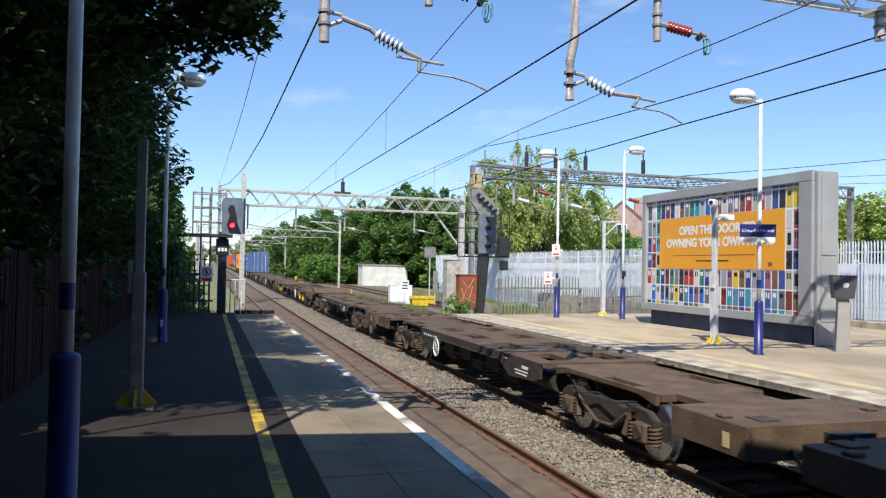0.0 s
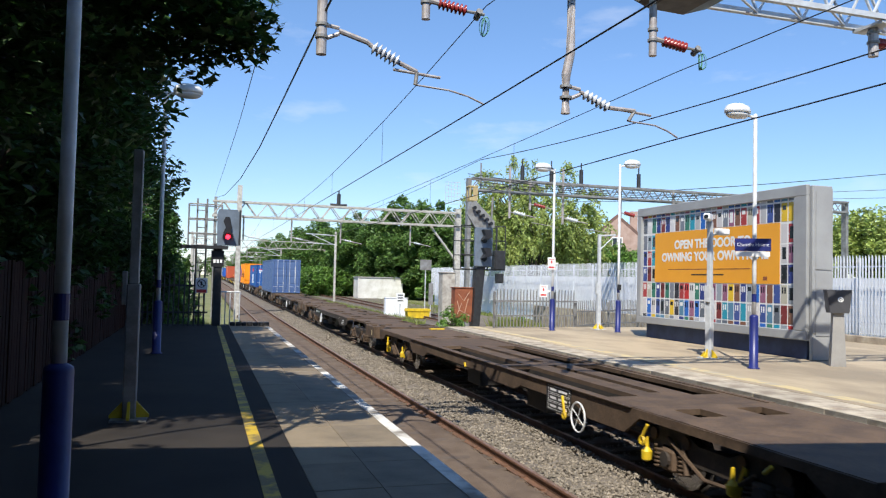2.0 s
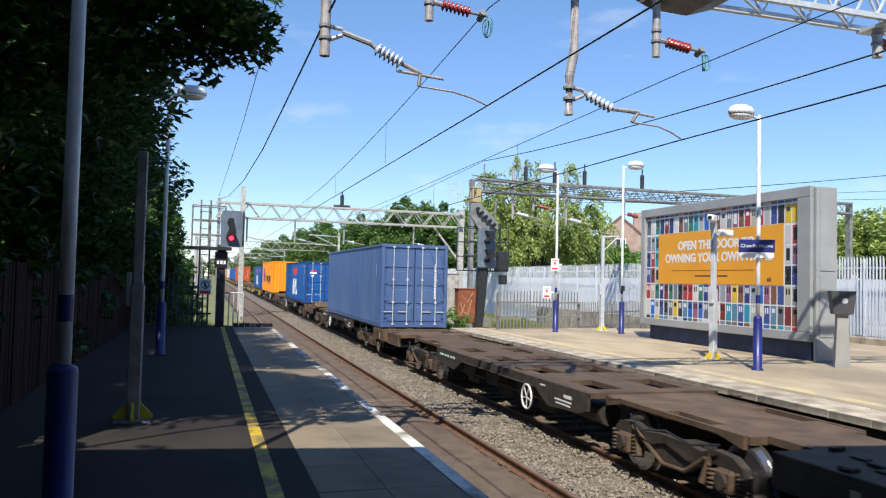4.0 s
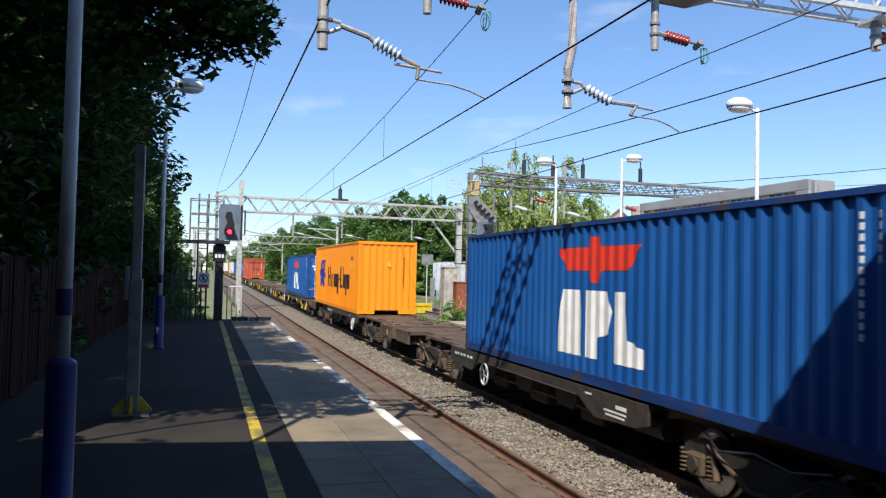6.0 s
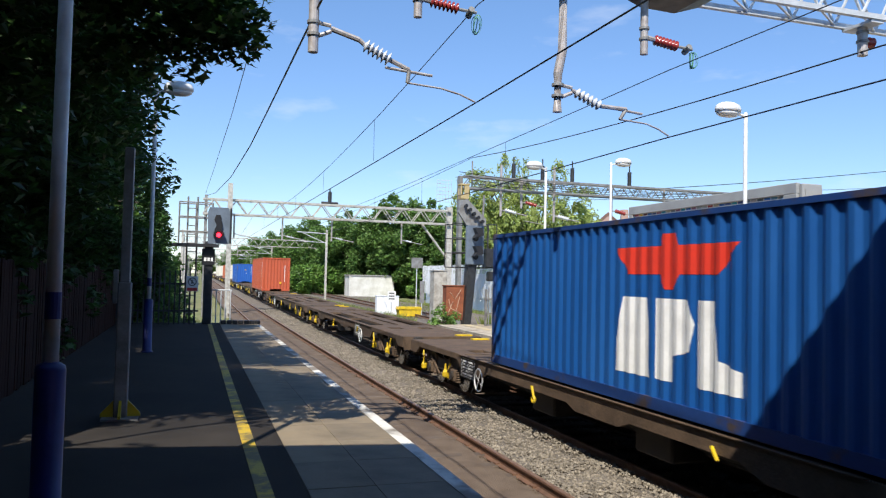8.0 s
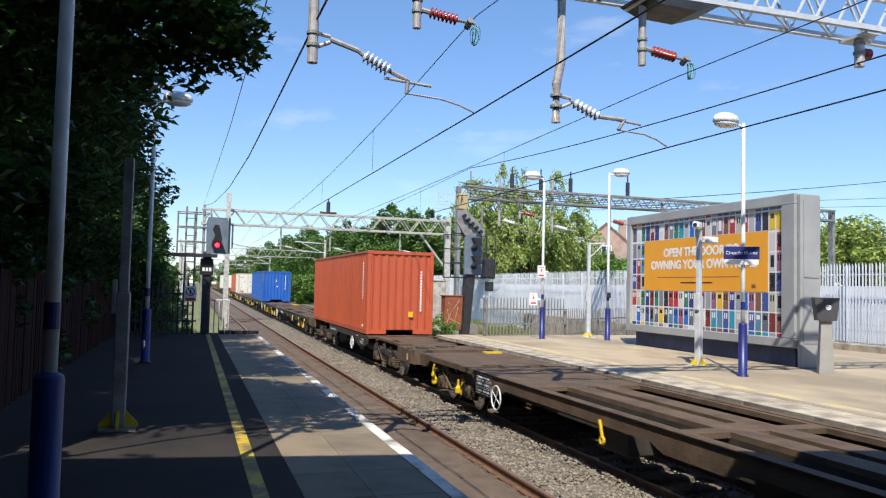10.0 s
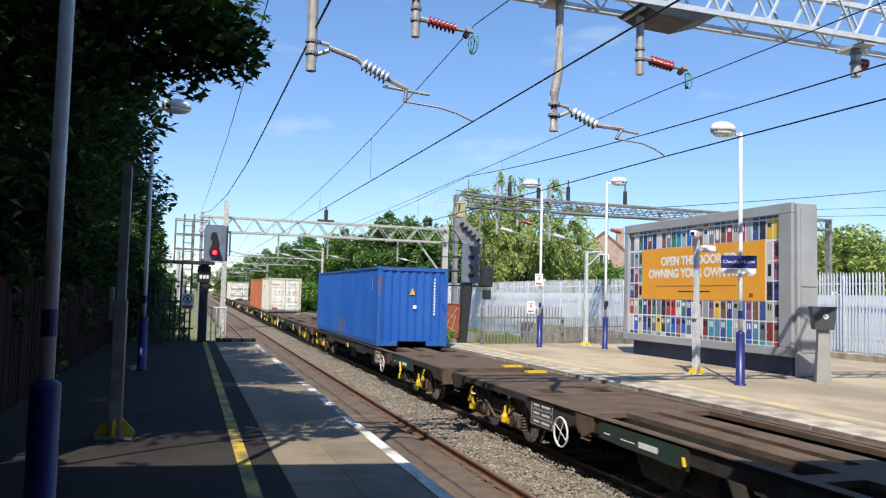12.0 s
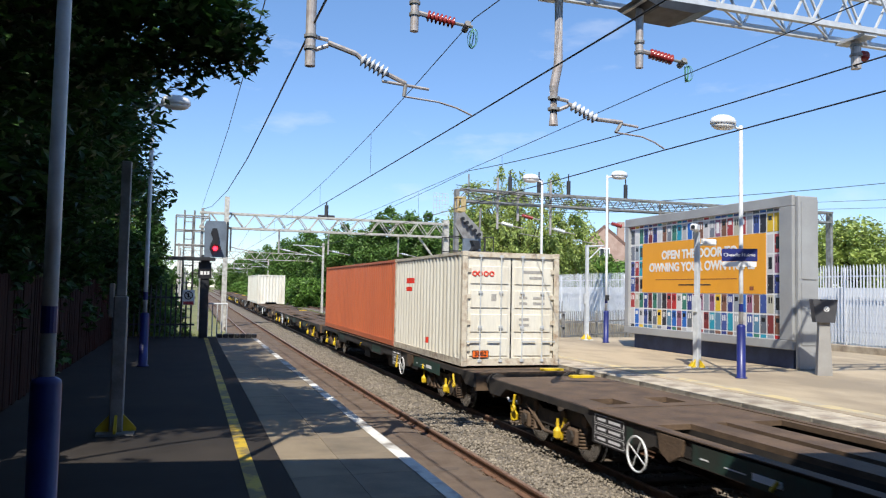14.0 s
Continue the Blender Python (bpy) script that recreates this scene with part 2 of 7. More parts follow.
def boxes(*rows, bevel=0.0):
    bm = bmesh.new()
    for r in rows:
        box(bm, *r, bevel=bevel)
    return bm


def rod(bm, a, b, r, seg=8, r2=None):
    a, b = Vector(a), Vector(b)
    q = (b - a).to_track_quat("Z", "Y").to_matrix()
    rings = []
    for p, rad in ((a, r), (b, r if r2 is None else r2)):
        rings.append([bm.verts.new(p + q @ Vector((rad * math.cos(2 * math.pi * i / seg), rad * math.sin(2 * math.pi * i / seg), 0))) for i in range(seg)])
    for i in range(seg):
        bm.faces.new((rings[0][i], rings[0][(i + 1) % seg], rings[1][(i + 1) % seg], rings[1][i]))
    bm.faces.new(rings[0][::-1])
    bm.faces.new(rings[1])
    return bm


def rods(*rows, seg=8):
    bm = bmesh.new()
    for a, b, r in rows:
        rod(bm, a, b, r, seg)
    return bm


def lathe(bm, prof, seg=14, m=None):
    """A turned body round z from rows of radius and height."""
    m = m or Matrix()
    rings = [[bm.verts.new(m @ Vector((r * math.cos(2 * math.pi * i / seg), r * math.sin(2 * math.pi * i / seg), z))) for i in range(seg)] for r, z in prof]
    for a, b in zip(rings, rings[1:]):
        for i in range(seg):
            bm.faces.new((a[i], a[(i + 1) % seg], b[(i + 1) % seg], b[i]))
    bm.faces.new(rings[0][::-1])
    bm.faces.new(rings[-1])
    return bm


def prism(bm, outline, depth, m=None):
    """An outline in the x-z plane, drawn out along y by depth."""
    m = m or Matrix()
    a = [bm.verts.new(m @ Vector((x, 0, z))) for x, z in outline]
    b = [bm.verts.new(m @ Vector((x, depth, z))) for x, z in outline]
    n = len(a)
    for i in range(n):
        bm.faces.new((a[i], a[(i + 1) % n], b[(i + 1) % n], b[i]))
    bm.faces.new(a[::-1])
    bm.faces.new(b)
    bmesh.ops.recalc_face_normals(bm, faces=bm.faces)
    return bm


SIDE = Matrix(((0, 1, 0, 0), (1, 0, 0, 0), (0, 0, 1, 0), (0, 0, 0, 1)))  # the outline's x becomes y, the depth runs along x


def ring(bm, m, big, small, seg=20, tube=6):
    vs = []
    for i in range(seg):
        a = 2 * math.pi * i / seg
        vs.append([bm.verts.new(m @ Vector(((big + small * math.cos(b)) * math.cos(a), (big + small * math.cos(b)) * math.sin(a), small * math.sin(b)))) for b in (2 * math.pi * j / tube for j in range(tube))])
    for i in range(seg):
        for j in range(tube):
            bm.faces.new((vs[i][j], vs[(i + 1) % seg][j], vs[(i + 1) % seg][(j + 1) % tube], vs[i][(j + 1) % tube]))
    return bm


def words(name, body, size, m, material, parent, label="", heavy=0.0):
    cu = bpy.data.curves.new(name, "FONT")
    cu.body, cu.size, cu.extrude, cu.align_x, cu.align_y = body, size, 0.002, "CENTER", "CENTER"
    cu.offset = size * heavy
    tmp = bpy.data.objects.new(name, cu)
    me = bpy.data.meshes.new_from_object(tmp)
    bpy.data.objects.remove(tmp)
    me.materials.append(material)
    ob = new(name, me)
    ob.parent, ob.matrix_basis = parent, m
    if label:
        ob["label"] = label
    return ob


def tube_path(bm, pts, r, seg=6):
    """One bent tube through the points."""
    pts = [Vector(p) for p in pts]
    rings = []
    for i, p in enumerate(pts):
        d = pts[min(i + 1, len(pts) - 1)] - pts[max(i - 1, 0)]
        q = d.to_track_quat("Z", "Y").to_matrix()
        rings.append([bm.verts.new(p + q @ Vector((r * math.cos(2 * math.pi * k / seg), r * math.sin(2 * math.pi * k / seg), 0))) for k in range(seg)])
    for a, b in zip(rings, rings[1:]):
        for k in range(seg):
            bm.faces.new((a[k], a[(k + 1) % seg], b[(k + 1) % seg], b[k]))
    bm.faces.new(rings[0][::-1])
    bm.faces.new(rings[-1])
    return bm


# ---- ground and tracks ----
TRACKS = (3.89, 7.115)


def grade(y):
    """Height of the line at y: level by the platforms, then a gentle climb away from them."""
    if y <= 10:
        return 0.0
    if y < 50:
        return 0.00007 * (y - 10) ** 2
    return 0.112 + 0.0056 * (min(y, 330) - 50)


def sweep(bm, prof, y0, y1, x=0.0):
    """A profile in the x-z plane drawn along y, following the climb."""
    cuts = [y0] + [y for y in (10, 18, 26, 34, 42, 50, 330) if y0 < y < y1] + [y1]
    rows = [[bm.verts.new((x + px, y, pz + grade(y))) for px, pz in prof] for y in cuts]
    n = len(prof)
    for a, b in zip(rows, rows[1:]):
        for i in range(n):
            bm.faces.new((a[i], a[(i + 1) % n], b[(i + 1) % n], b[i]))
    bm.faces.new(rows[0][::-1])
    bm.faces.new(rows[-1])
    bmesh.ops.recalc_face_normals(bm, faces=bm.faces)
    return bm


def strip(bm, x0, x1, y0, y1, z0, z1):
    return sweep(bm, [(x0, z0), (x1, z0), (x1, z1), (x0, z1)], y0, y1)


ground = part("ground", strip(bmesh.new(), -1500, 1500, -1500, 2500, -1.2, -0.42), M["earth"])
tagged(ground, "rough grass and earth ground reaching the horizon", "ground", kind="structure")

bm = bmesh.new()
nx, ny = 24, 300
xs = [2.3 + 6.35 * i / nx for i in range(nx + 1)]
ys = [-14 + 260 * (j / ny) ** 1.6 for j in range(ny + 1)]
grid = []
for y in ys:
    row = []
    for x in xs:
        z = (-0.125 if x < 4.6 else -0.2) + 0.05 * noise.noise((x * 1.3, y * 1.3, 0)) + 0.03 * noise.noise((x * 5, y * 5, 3))
        if 4.75 < x < 6.25:
            z += 0.1
        row.append(bm.verts.new((x, y, z + grade(y))))
    grid.append(row)
for a, b in zip(grid, grid[1:]):
    for i in range(nx):
        f = bm.faces.new((a[i], a[i + 1], b[i + 1], b[i]))
        f.material_index = 1 if xs[i] < 4.55 else 0
        f.smooth = True
bed = part("track_bed", bm, M["ballast"])
bed.data.materials.append(M["dirt"])
tagged(bed, "grey stone ballast with brown dirt on the near track", "track bed", kind="structure")

bm = bmesh.new()
for i in range(2):
    strip(bm, (8.62, 14.0)[i], (12.5, 22.0)[i], 46.0, 320.0, -0.42, -0.24)
box(bm, 22.0, 24.2, -20.0, 46.0, -0.42, -0.2)
farbed = part("far_track_bed", bm, M["ballast"])
tagged(farbed, "grey ballast under the farther tracks", "track bed", kind="structure")


def rail_mesh(y0, y1, mids):
    bm = bmesh.new()
    prof = [(-0.07, -0.16), (0.07, -0.16), (0.07, -0.145), (0.012, -0.12), (0.012, -0.045), (0.036, -0.03), (0.036, -0.004), (0.028, 0), (-0.028, 0), (-0.036, -0.004), (-0.036, -0.03), (-0.012, -0.045), (-0.012, -0.12), (-0.07, -0.145)]
    for x in mids:
        sweep(bm, prof, y0, y1, x)
    return bm


def track(label, mid, y0, y1, step, shiny, parts=True):
    t = thing("railway_track", label, "railway track", kind="structure")
    for side in (-0.7525, 0.7525):
        r = part("rail", rail_mesh(y0, y1, (mid + side,)), M["rail"], t)
        part("rail_head", strip(bmesh.new(), mid + side - 0.03, mid + side + 0.03, y0, y1, 0.0, 0.004), M["railtop" if shiny else "rail"], r, "worn running surface")
    if not parts:
        return t
    me = part("sleeper", boxes((-1.25, 1.25, -0.125, 0.125, -0.3, -0.135), bevel=0.02), M["sleeper"], t)
    me.matrix_basis = pose(mid, y0, 0)
    clip = part("rail_clip", boxes((-0.85, -0.66, -0.06, 0.06, -0.16, -0.115), (0.66, 0.85, -0.06, 0.06, -0.16, -0.115)), M["rail"], t)
    clip.matrix_basis = pose(mid, y0, 0)
    y = 1.0
    while y < min(y1, 90):
        j = random.uniform(-0.02, 0.02)
        share("sleeper", me.data, t, pose(mid, y + j, grade(y) + random.uniform(-0.01, 0.01), 0, 0, random.uniform(-0.6, 0.6)))
        share("rail_clip", clip.data, t, pose(mid, y + j, grade(y)))
        y += step
    return t


track("rusty rails on dirt-covered sleepers beside the platform", TRACKS[0], -16, 330, 0.68, True)
track("rusty rails on ballasted sleepers under the goods train", TRACKS[1], -16, 330, 0.68, True)
track("rails of a farther track beyond the platform end", 10.6, 46, 330, 0.68, True, False)
track("rails of a farther track beyond the platform end", 16.0, 46, 330, 0.68, True, False)

# loose stones, nearest stretch first
def stones(name, n, x0, x1, y0, y1, z, s0, s1, material, label):
    rng = random.Random(5)
    verts, faces = [], []
    base = [(1, 0, 0), (-1, 0, 0), (0, 1, 0), (0, -1, 0), (0, 0, 1), (0, 0, -1)]
    tri = [(0, 2, 4), (2, 1, 4), (1, 3, 4), (3, 0, 4), (2, 0, 5), (1, 2, 5), (3, 1, 5), (0, 3, 5)]
    for _ in range(n):
        y = y0 + (y1 - y0) * rng.random() ** 1.7
        x = rng.uniform(x0, x1)
        s = rng.uniform(s0, s1)
        q = Euler((rng.uniform(0, 6), rng.uniform(0, 6), rng.uniform(0, 6))).to_matrix()
        zz = z + grade(y) + 0.05 * noise.noise((x * 1.3, y * 1.3, 0)) + rng.uniform(0, 0.02)
        k = len(verts)
        for b in base:
            p = q @ (Vector(b) * s * rng.uniform(0.6, 1.15))
            verts.append((x + p.x, y + p.y, zz + p.z * 0.8))
        faces += [(a + k, b + k, c + k) for a, b, c in tri]
    me = bpy.data.meshes.new(name)
    me.from_pydata(verts, [], faces)
    me.materials.append(material)
    return tagged(new(name, me), label, "gravel", kind="stuff")


stones("ballast_stones", 26000, 4.72, 6.3, 4.5, 60, -0.1, 0.018, 0.042, M["stone"], "loose grey ballast stones between the two tracks")
stones("track_gravel", 9000, 3.0, 4.6, 4.5, 45, -0.16, 0.008, 0.024, M["dirt"], "brown dirt-stained gravel between the near rails")
stones("ballast_under_train", 7000, 6.45, 8.5, 5, 45, -0.18, 0.018, 0.04, M["stone"], "ballast stones under the goods wagons")

# ---- near platform ----
P_END = 28.0
pl = thing("platform", "near platform of dark tarmac with slab edge", "platform", kind="structure")
part("platform_top", boxes((-12, 0.92, -14, P_END, -0.42, 1.0)), M["tarmac"], pl, "dark tarmac surface")
part("platform_face", boxes((0.92, 2.06, -14, P_END, -0.42, 0.93)), M["brick"], pl, "dark brick platform face")
bm = bmesh.new()
prism(bm, [(P_END, -0.42), (P_END, 0.995), (P_END + 8, -0.1), (P_END + 8, -0.42)], 14.0, pose(-12, 0, 0) @ SIDE)
part("ramp", bm, M["tarmac"], pl, "ramp at the platform end")
yl = part("yellow_line", boxes((0.52, 0.65, -14, 27.2, 1.0, 1.004)), M["yellow"], pl, "worn yellow warning line")
part("white_edge_line", boxes((2.1, 2.235, -14, 27.8, 1.0, 1.005)), M["white"], pl, "worn white edge line, dappled shade painted into its dark patches")
inner = part("paving_slab", boxes((0.925, 1.494, 0.002, 0.898, 0.9, 1.0), bevel=0.002), M["slab"], pl)
outer = part("edge_slab", boxes((1.497, 2.245, 0.002, 0.898, 0.86, 1.0), bevel=0.003), M["slabblue"], pl)
for o in (inner, outer):
    o.matrix_basis = pose(0, -14.4, 0)
y = -13.5
while y < P_END - 0.9:
    share("paving_slab", inner.data, pl, pose(0, y, random.uniform(-0.004, 0)))
    share("edge_slab", outer.data, pl, pose(0, y, random.uniform(-0.006, 0)))
    y += 0.9

# ---- island platform ----
isl = thing("island_platform", "sunlit pale concrete island platform with worn line", "platform", kind="structure")
part("platform_top", boxes((9.5, 20.6, -14, 27.5, -0.42, 1.0)), M["island"], isl, "pale sunlit surface")
part("platform_face", boxes((8.82, 9.5, -14, 27.5, -0.42, 0.92)), M["brick"], isl, "dark brick platform face")
bm = bmesh.new()
prism(bm, [(27.5, -0.42), (27.5, 0.995), (36, -0.1), (36, -0.42)], 4.4, pose(8.85, 0, 0) @ SIDE)
part("ramp", bm, M["island"], isl, "ramp at the platform end")
part("worn_line", boxes((9.68, 9.98, -14, 27.4, 1.0, 1.004)), M["cream"], isl, "faded cream line")
cop = part("coping_slab", boxes((8.7, 9.5, 0.004, 0.756, 0.88, 1.0), bevel=0.008), M["coping"], isl)
cop.matrix_basis = pose(0, -14.5, 0)
y = -13.74
while y < 26.7:
    share("coping_slab", cop.data, isl, pose(random.uniform(-0.01, 0.01), y, random.uniform(-0.008, 0.002)))
    y += 0.76
kerb = part("back_kerb", boxes((20.6, 20.95, -14, 46, -0.42, 1.22), bevel=0.02), M["coping"], isl, "pale kerb along the back edge")

# unseen footbridge behind the camera, over both tracks: its edge throws the near shade
fb = thing("footbridge", "steel footbridge over the tracks behind the viewer", "footbridge", pose(0, 0, 0, 0, 0, -8.8))
# deck made far wider than a walkway, to hold back skylight
part("deck", boxes((-9, 26, -6.6, 3.13, 5.75, 5.95)), M["galvdk"], fb)
part("parapet", boxes((-9, 26, 3.13, 3.23, 5.7, 7.2)), M["galvdk"], fb)
part("parapet", boxes((-9, 26, -6.7, -6.6, 5.7, 7.2)), M["galvdk"], fb)
for x in (-8.5, 25.5):
    part("pier", boxes((x - 0.3, x + 0.3, -6.4, 2.9, -0.42, 5.75)), M["brick"], fb)
# unseen wall and roof added behind the viewer: close the place, cut skylight
st = thing("station_wall", "unseen brick wall added behind the viewer to cut skylight", "wall", kind="structure")
part("wall", boxes((-9, -4.4, -14, -3, 1.0, 5.5)), M["brick"], st)
part("wall", boxes((-9, 30, -14.4, -14, -0.42, 5.7)), M["brick"], st)
aw = thing("platform_awning", "unseen roof added over the platform behind the viewer to cut skylight", "awning", kind="structure")
part("roof", boxes((-5, 1.7, -14, -1.2, 4.3, 4.42)), M["galvdk"], aw)
for y in (-10, -4):
    part("column", rods(((-2.1, y, 1.0), (-2.1, y, 4.3), 0.08)), M["navy"], aw)

# ---- boarded fence at the back of the near platform ----
bf = thing("boarded_fence", "red-brown vertical board fence, coloured near black for the shade of trees", "fence")
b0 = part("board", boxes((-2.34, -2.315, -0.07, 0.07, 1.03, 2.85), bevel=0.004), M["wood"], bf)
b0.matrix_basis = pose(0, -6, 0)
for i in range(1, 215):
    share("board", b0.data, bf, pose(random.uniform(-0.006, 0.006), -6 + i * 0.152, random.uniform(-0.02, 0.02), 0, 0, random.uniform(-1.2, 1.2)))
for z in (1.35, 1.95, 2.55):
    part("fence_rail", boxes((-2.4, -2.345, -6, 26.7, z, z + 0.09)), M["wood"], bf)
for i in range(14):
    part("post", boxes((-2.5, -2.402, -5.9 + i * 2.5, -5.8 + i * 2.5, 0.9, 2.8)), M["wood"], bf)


# ---- palisade fences ----
def palisade(label, pts, height, z, step=0.155, wall=0.0, w=0.035, steel="galv", group="palisade fences", maxparts=300, back=1):
    f = thing("palisade_fence", label, "fence", group=group)
    bm = bmesh.new()
    prism(bm, [(-w, 0), (w, 0), (w, height - 0.12), (0.012, height), (-0.012, height), (-w, height - 0.12)], 0.012)
    for v in bm.verts:  # a folded pale
        v.co.y -= back * 0.022 * (1 - abs(v.co.x) / w)
    first = part("pale", bm, M[steel], f)
    n = 0
    rest = bmesh.new()
    for (xa, ya), (xb, yb) in zip(pts, pts[1:]):
        length = math.hypot(xb - xa, yb - ya)
        ang = math.degrees(math.atan2(yb - ya, xb - xa))
        c, s = (xb - xa) / length, (yb - ya) / length
        k = int(length / step)
        for i in range(k):
            m = pose(xa + c * (i + 0.5) * step, ya + s * (i + 0.5) * step, z + random.uniform(-0.015, 0.015), 0, random.uniform(-0.4, 0.4), ang)
            if n == 0:
                first.matrix_basis = m
            elif n < maxparts:
                share("pale", first.data, f, m)
            else:
                vs = [rest.verts.new(m @ v.co) for v in first.data.vertices]
                for p in first.data.polygons:
                    rest.faces.new([vs[q] for q in p.vertices])
            n += 1
        turn = pose(xa, ya, z, 0, 0, ang)
        for h in (0.45, height - 0.45):
            bm = boxes((0, length, min(back * 0.03, back * 0.08), max(back * 0.03, back * 0.08), h - 0.03, h + 0.03))
            bm.transform(turn)
            part("fence_rail", bm, M[steel], f)
        for i in range(int(length / 2.75) + 1):
            bm = boxes((i * 2.75, i * 2.75 + 0.06, min(back * 0.08, back * 0.18), max(back * 0.08, back * 0.18), -0.3, height - 0.1))
            bm.transform(turn)
            part("post", bm, M[steel], f)
        if wall:
            bm = boxes((0, length, min(back * 0.45, back * 0.6), max(back * 0.45, back * 0.6), -1.4, wall))
            bm.transform(turn)
            part("backing_wall", bm, M["backwall"], f, "pale wall close behind the pales")
    if len(rest.verts):
        tagged(part("pales", rest, M[steel], f), kind="stuff")
    else:
        rest.free()
    return f


palisade("tall pale grey steel palisade fence before a white wall", [(24.9, -6), (24.9, 84)], 3.1, 1.0, wall=2.2, maxparts=299, back=-1, steel="whitest")
palisade("low grey steel palisade fence across the platform end", [(10.4, 26.6), (14.2, 27.4)], 1.45, 1.0, step=0.15, w=0.022, steel="galvdk")
palisade("grey steel palisade fence running off behind the platform end", [(14.2, 27.4), (20.6, 31.5)], 1.45, 0.6, step=0.15, w=0.022, steel="galvdk")
palisade("steel palisade fence and gate at the near platform end", [(-2.4, 26.9), (0.2, 27.1)], 1.8, 1.0, step=0.16, w=0.026, steel="darkst")
# ---- lamps and poles ----
def lamp_post(label, x, y, top, turn, band=True):
    p = thing("platform_lamp", label, "lamp post", pose(x, y, 1.0, 0, 0, turn), "platform lamps")
    h = top - 1.0
    bm = bmesh.new()
    lathe(bm, [(0.047, 1.05), (0.046, 2.5), (0.042, h), (0.025, h + 0.03)], 14)
    part("pole", bm, M["polew"], p, smooth=True)
    bm = bmesh.new()
    lathe(bm, [(0.125, 0), (0.125, 0.02), (0.092, 0.03), (0.092, 1.1), (0.086, 1.125), (0.045, 1.15)], 16)
    part("base_sleeve", bm, M["navy"], p, "navy painted sleeve", smooth=True)
    if band:
        bm = bmesh.new()
        lathe(bm, [(0.049, 1.42), (0.049, 1.59)], 14)
        part("band", bm, M["navy"], p, "navy band")
    part("arm", rods(((0, 0, h - 0.06), (0.2, 0, h - 0.02), 0.03)), M["polew"], p)
    bm = bmesh.new()
    m = pose(0.46, 0, h + 0.02) @ Matrix.Diagonal((1.0, 0.6, 1.0, 1))
    lathe(bm, [(0.31, -0.02), (0.315, 0.05), (0.27, 0.13), (0.16, 0.18), (0.03, 0.195)], 20, m)
    hd = part("lantern", bm, M["polew"], p, "white lantern hood", smooth=True)
    bm = bmesh.new()
    lathe(bm, [(0.1, -0.13), (0.2, -0.115), (0.275, -0.07), (0.295, -0.021)], 20, m)
    part("diffuser", bm, M["lampglow"], hd, "ribbed glass diffuser", smooth=True)
    return p


lamp_post("white platform lamp post with navy base beside the fence", -0.85, 5.4, 6.7, 0)
lamp_post("white platform lamp post with navy base under trees", -0.9, 17.75, 6.72, 0)
lp = lamp_post("white lamp post with navy base carrying the station sign", 11.29, 13.72, 6.45, 180)
lamp_post("white lamp post with navy base carrying two notices", 12.11, 25.36, 6.85, 180)
lamp_post("white lamp post with navy base near the hoarding", 14.32, 24.54, 7.05, -10)


def plate(name, label, x, y, z, w, h, turn, material, category, text=None, rows=(), border=None):
    """A flat sign with its back and edge, its face towards -y before turning."""
    s = thing(name, label, category, pose(x, y, z, 0, 0, turn))
    part("panel", boxes((-w / 2, w / 2, 0, 0.025, -h / 2, h / 2), bevel=0.004), material, s)
    for a, b, c, d, m2 in rows:
        part("marking", boxes((a, b, -0.004, -0.001, c, d)), m2, s)
    if text:
        words("lettering", text, h * 0.38, pose(0, -0.002, 0, 90, 0, 0), M["paper"], s, "white station name")
    return s


ns = plate("station_sign", "navy station name sign with white lettering on the lamp post", 11.2, 13.66, 3.64, 0.72, 0.27, -36, M["navy"], "sign", "Cheadle Hulme")
part("lower_board", boxes((-0.34, 0.34, 0, 0.02, -0.25, -0.145)), M["paper"], ns, "plain white strip below the name")
part("bracket", boxes((-0.05, 0.05, 0.025, 0.09, -0.1, 0.1)), M["polew"], ns)
for z, dx in ((3.42, 0.0), (2.42, -0.3)):
    nt = plate("notice", "white notice with red print on the lamp post", 12.0 + dx, 25.25, z, 0.28, 0.44, -25, M["paper"], "sign", rows=[(-0.1, 0.1, -0.17, -0.11, M["signred"]), (-0.03, 0.03, 0.0, 0.1, M["signred"]), (-0.09, 0.09, 0.14, 0.16, M["signred"])])
    part("bracket", boxes((-0.02, 0.25, 0.025, 0.05, -0.03, 0.03)), M["polew"], nt)
plate("platform_number_marker", "small dark plate on the lamp post", 14.3, 24.44, 2.62, 0.14, 0.2, -25, M["black"], "sign")
nen = plate("no_entry_notice", "white and red pedestrian prohibition notice on the end fence", -0.02, 26.7, 2.36, 0.38, 0.5, 0, M["paper"], "sign", rows=[(-0.16, 0.16, -0.23, -0.13, M["signred"])])
bm = bmesh.new()
ring(bm, pose(-0.02, 26.694, 2.43, 90), 0.125, 0.014, 18, 4)
rod(bm, (-0.1, 26.694, 2.52), (0.06, 26.694, 2.34), 0.014, 4)
rod(bm, (-0.02, 26.696, 2.5), (-0.03, 26.696, 2.36), 0.024, 4)
part("prohibition_mark", bm, M["black"], nen, "dark prohibition ring").matrix_parent_inverse = pose(-0.02, 26.7, 2.36).inverted()


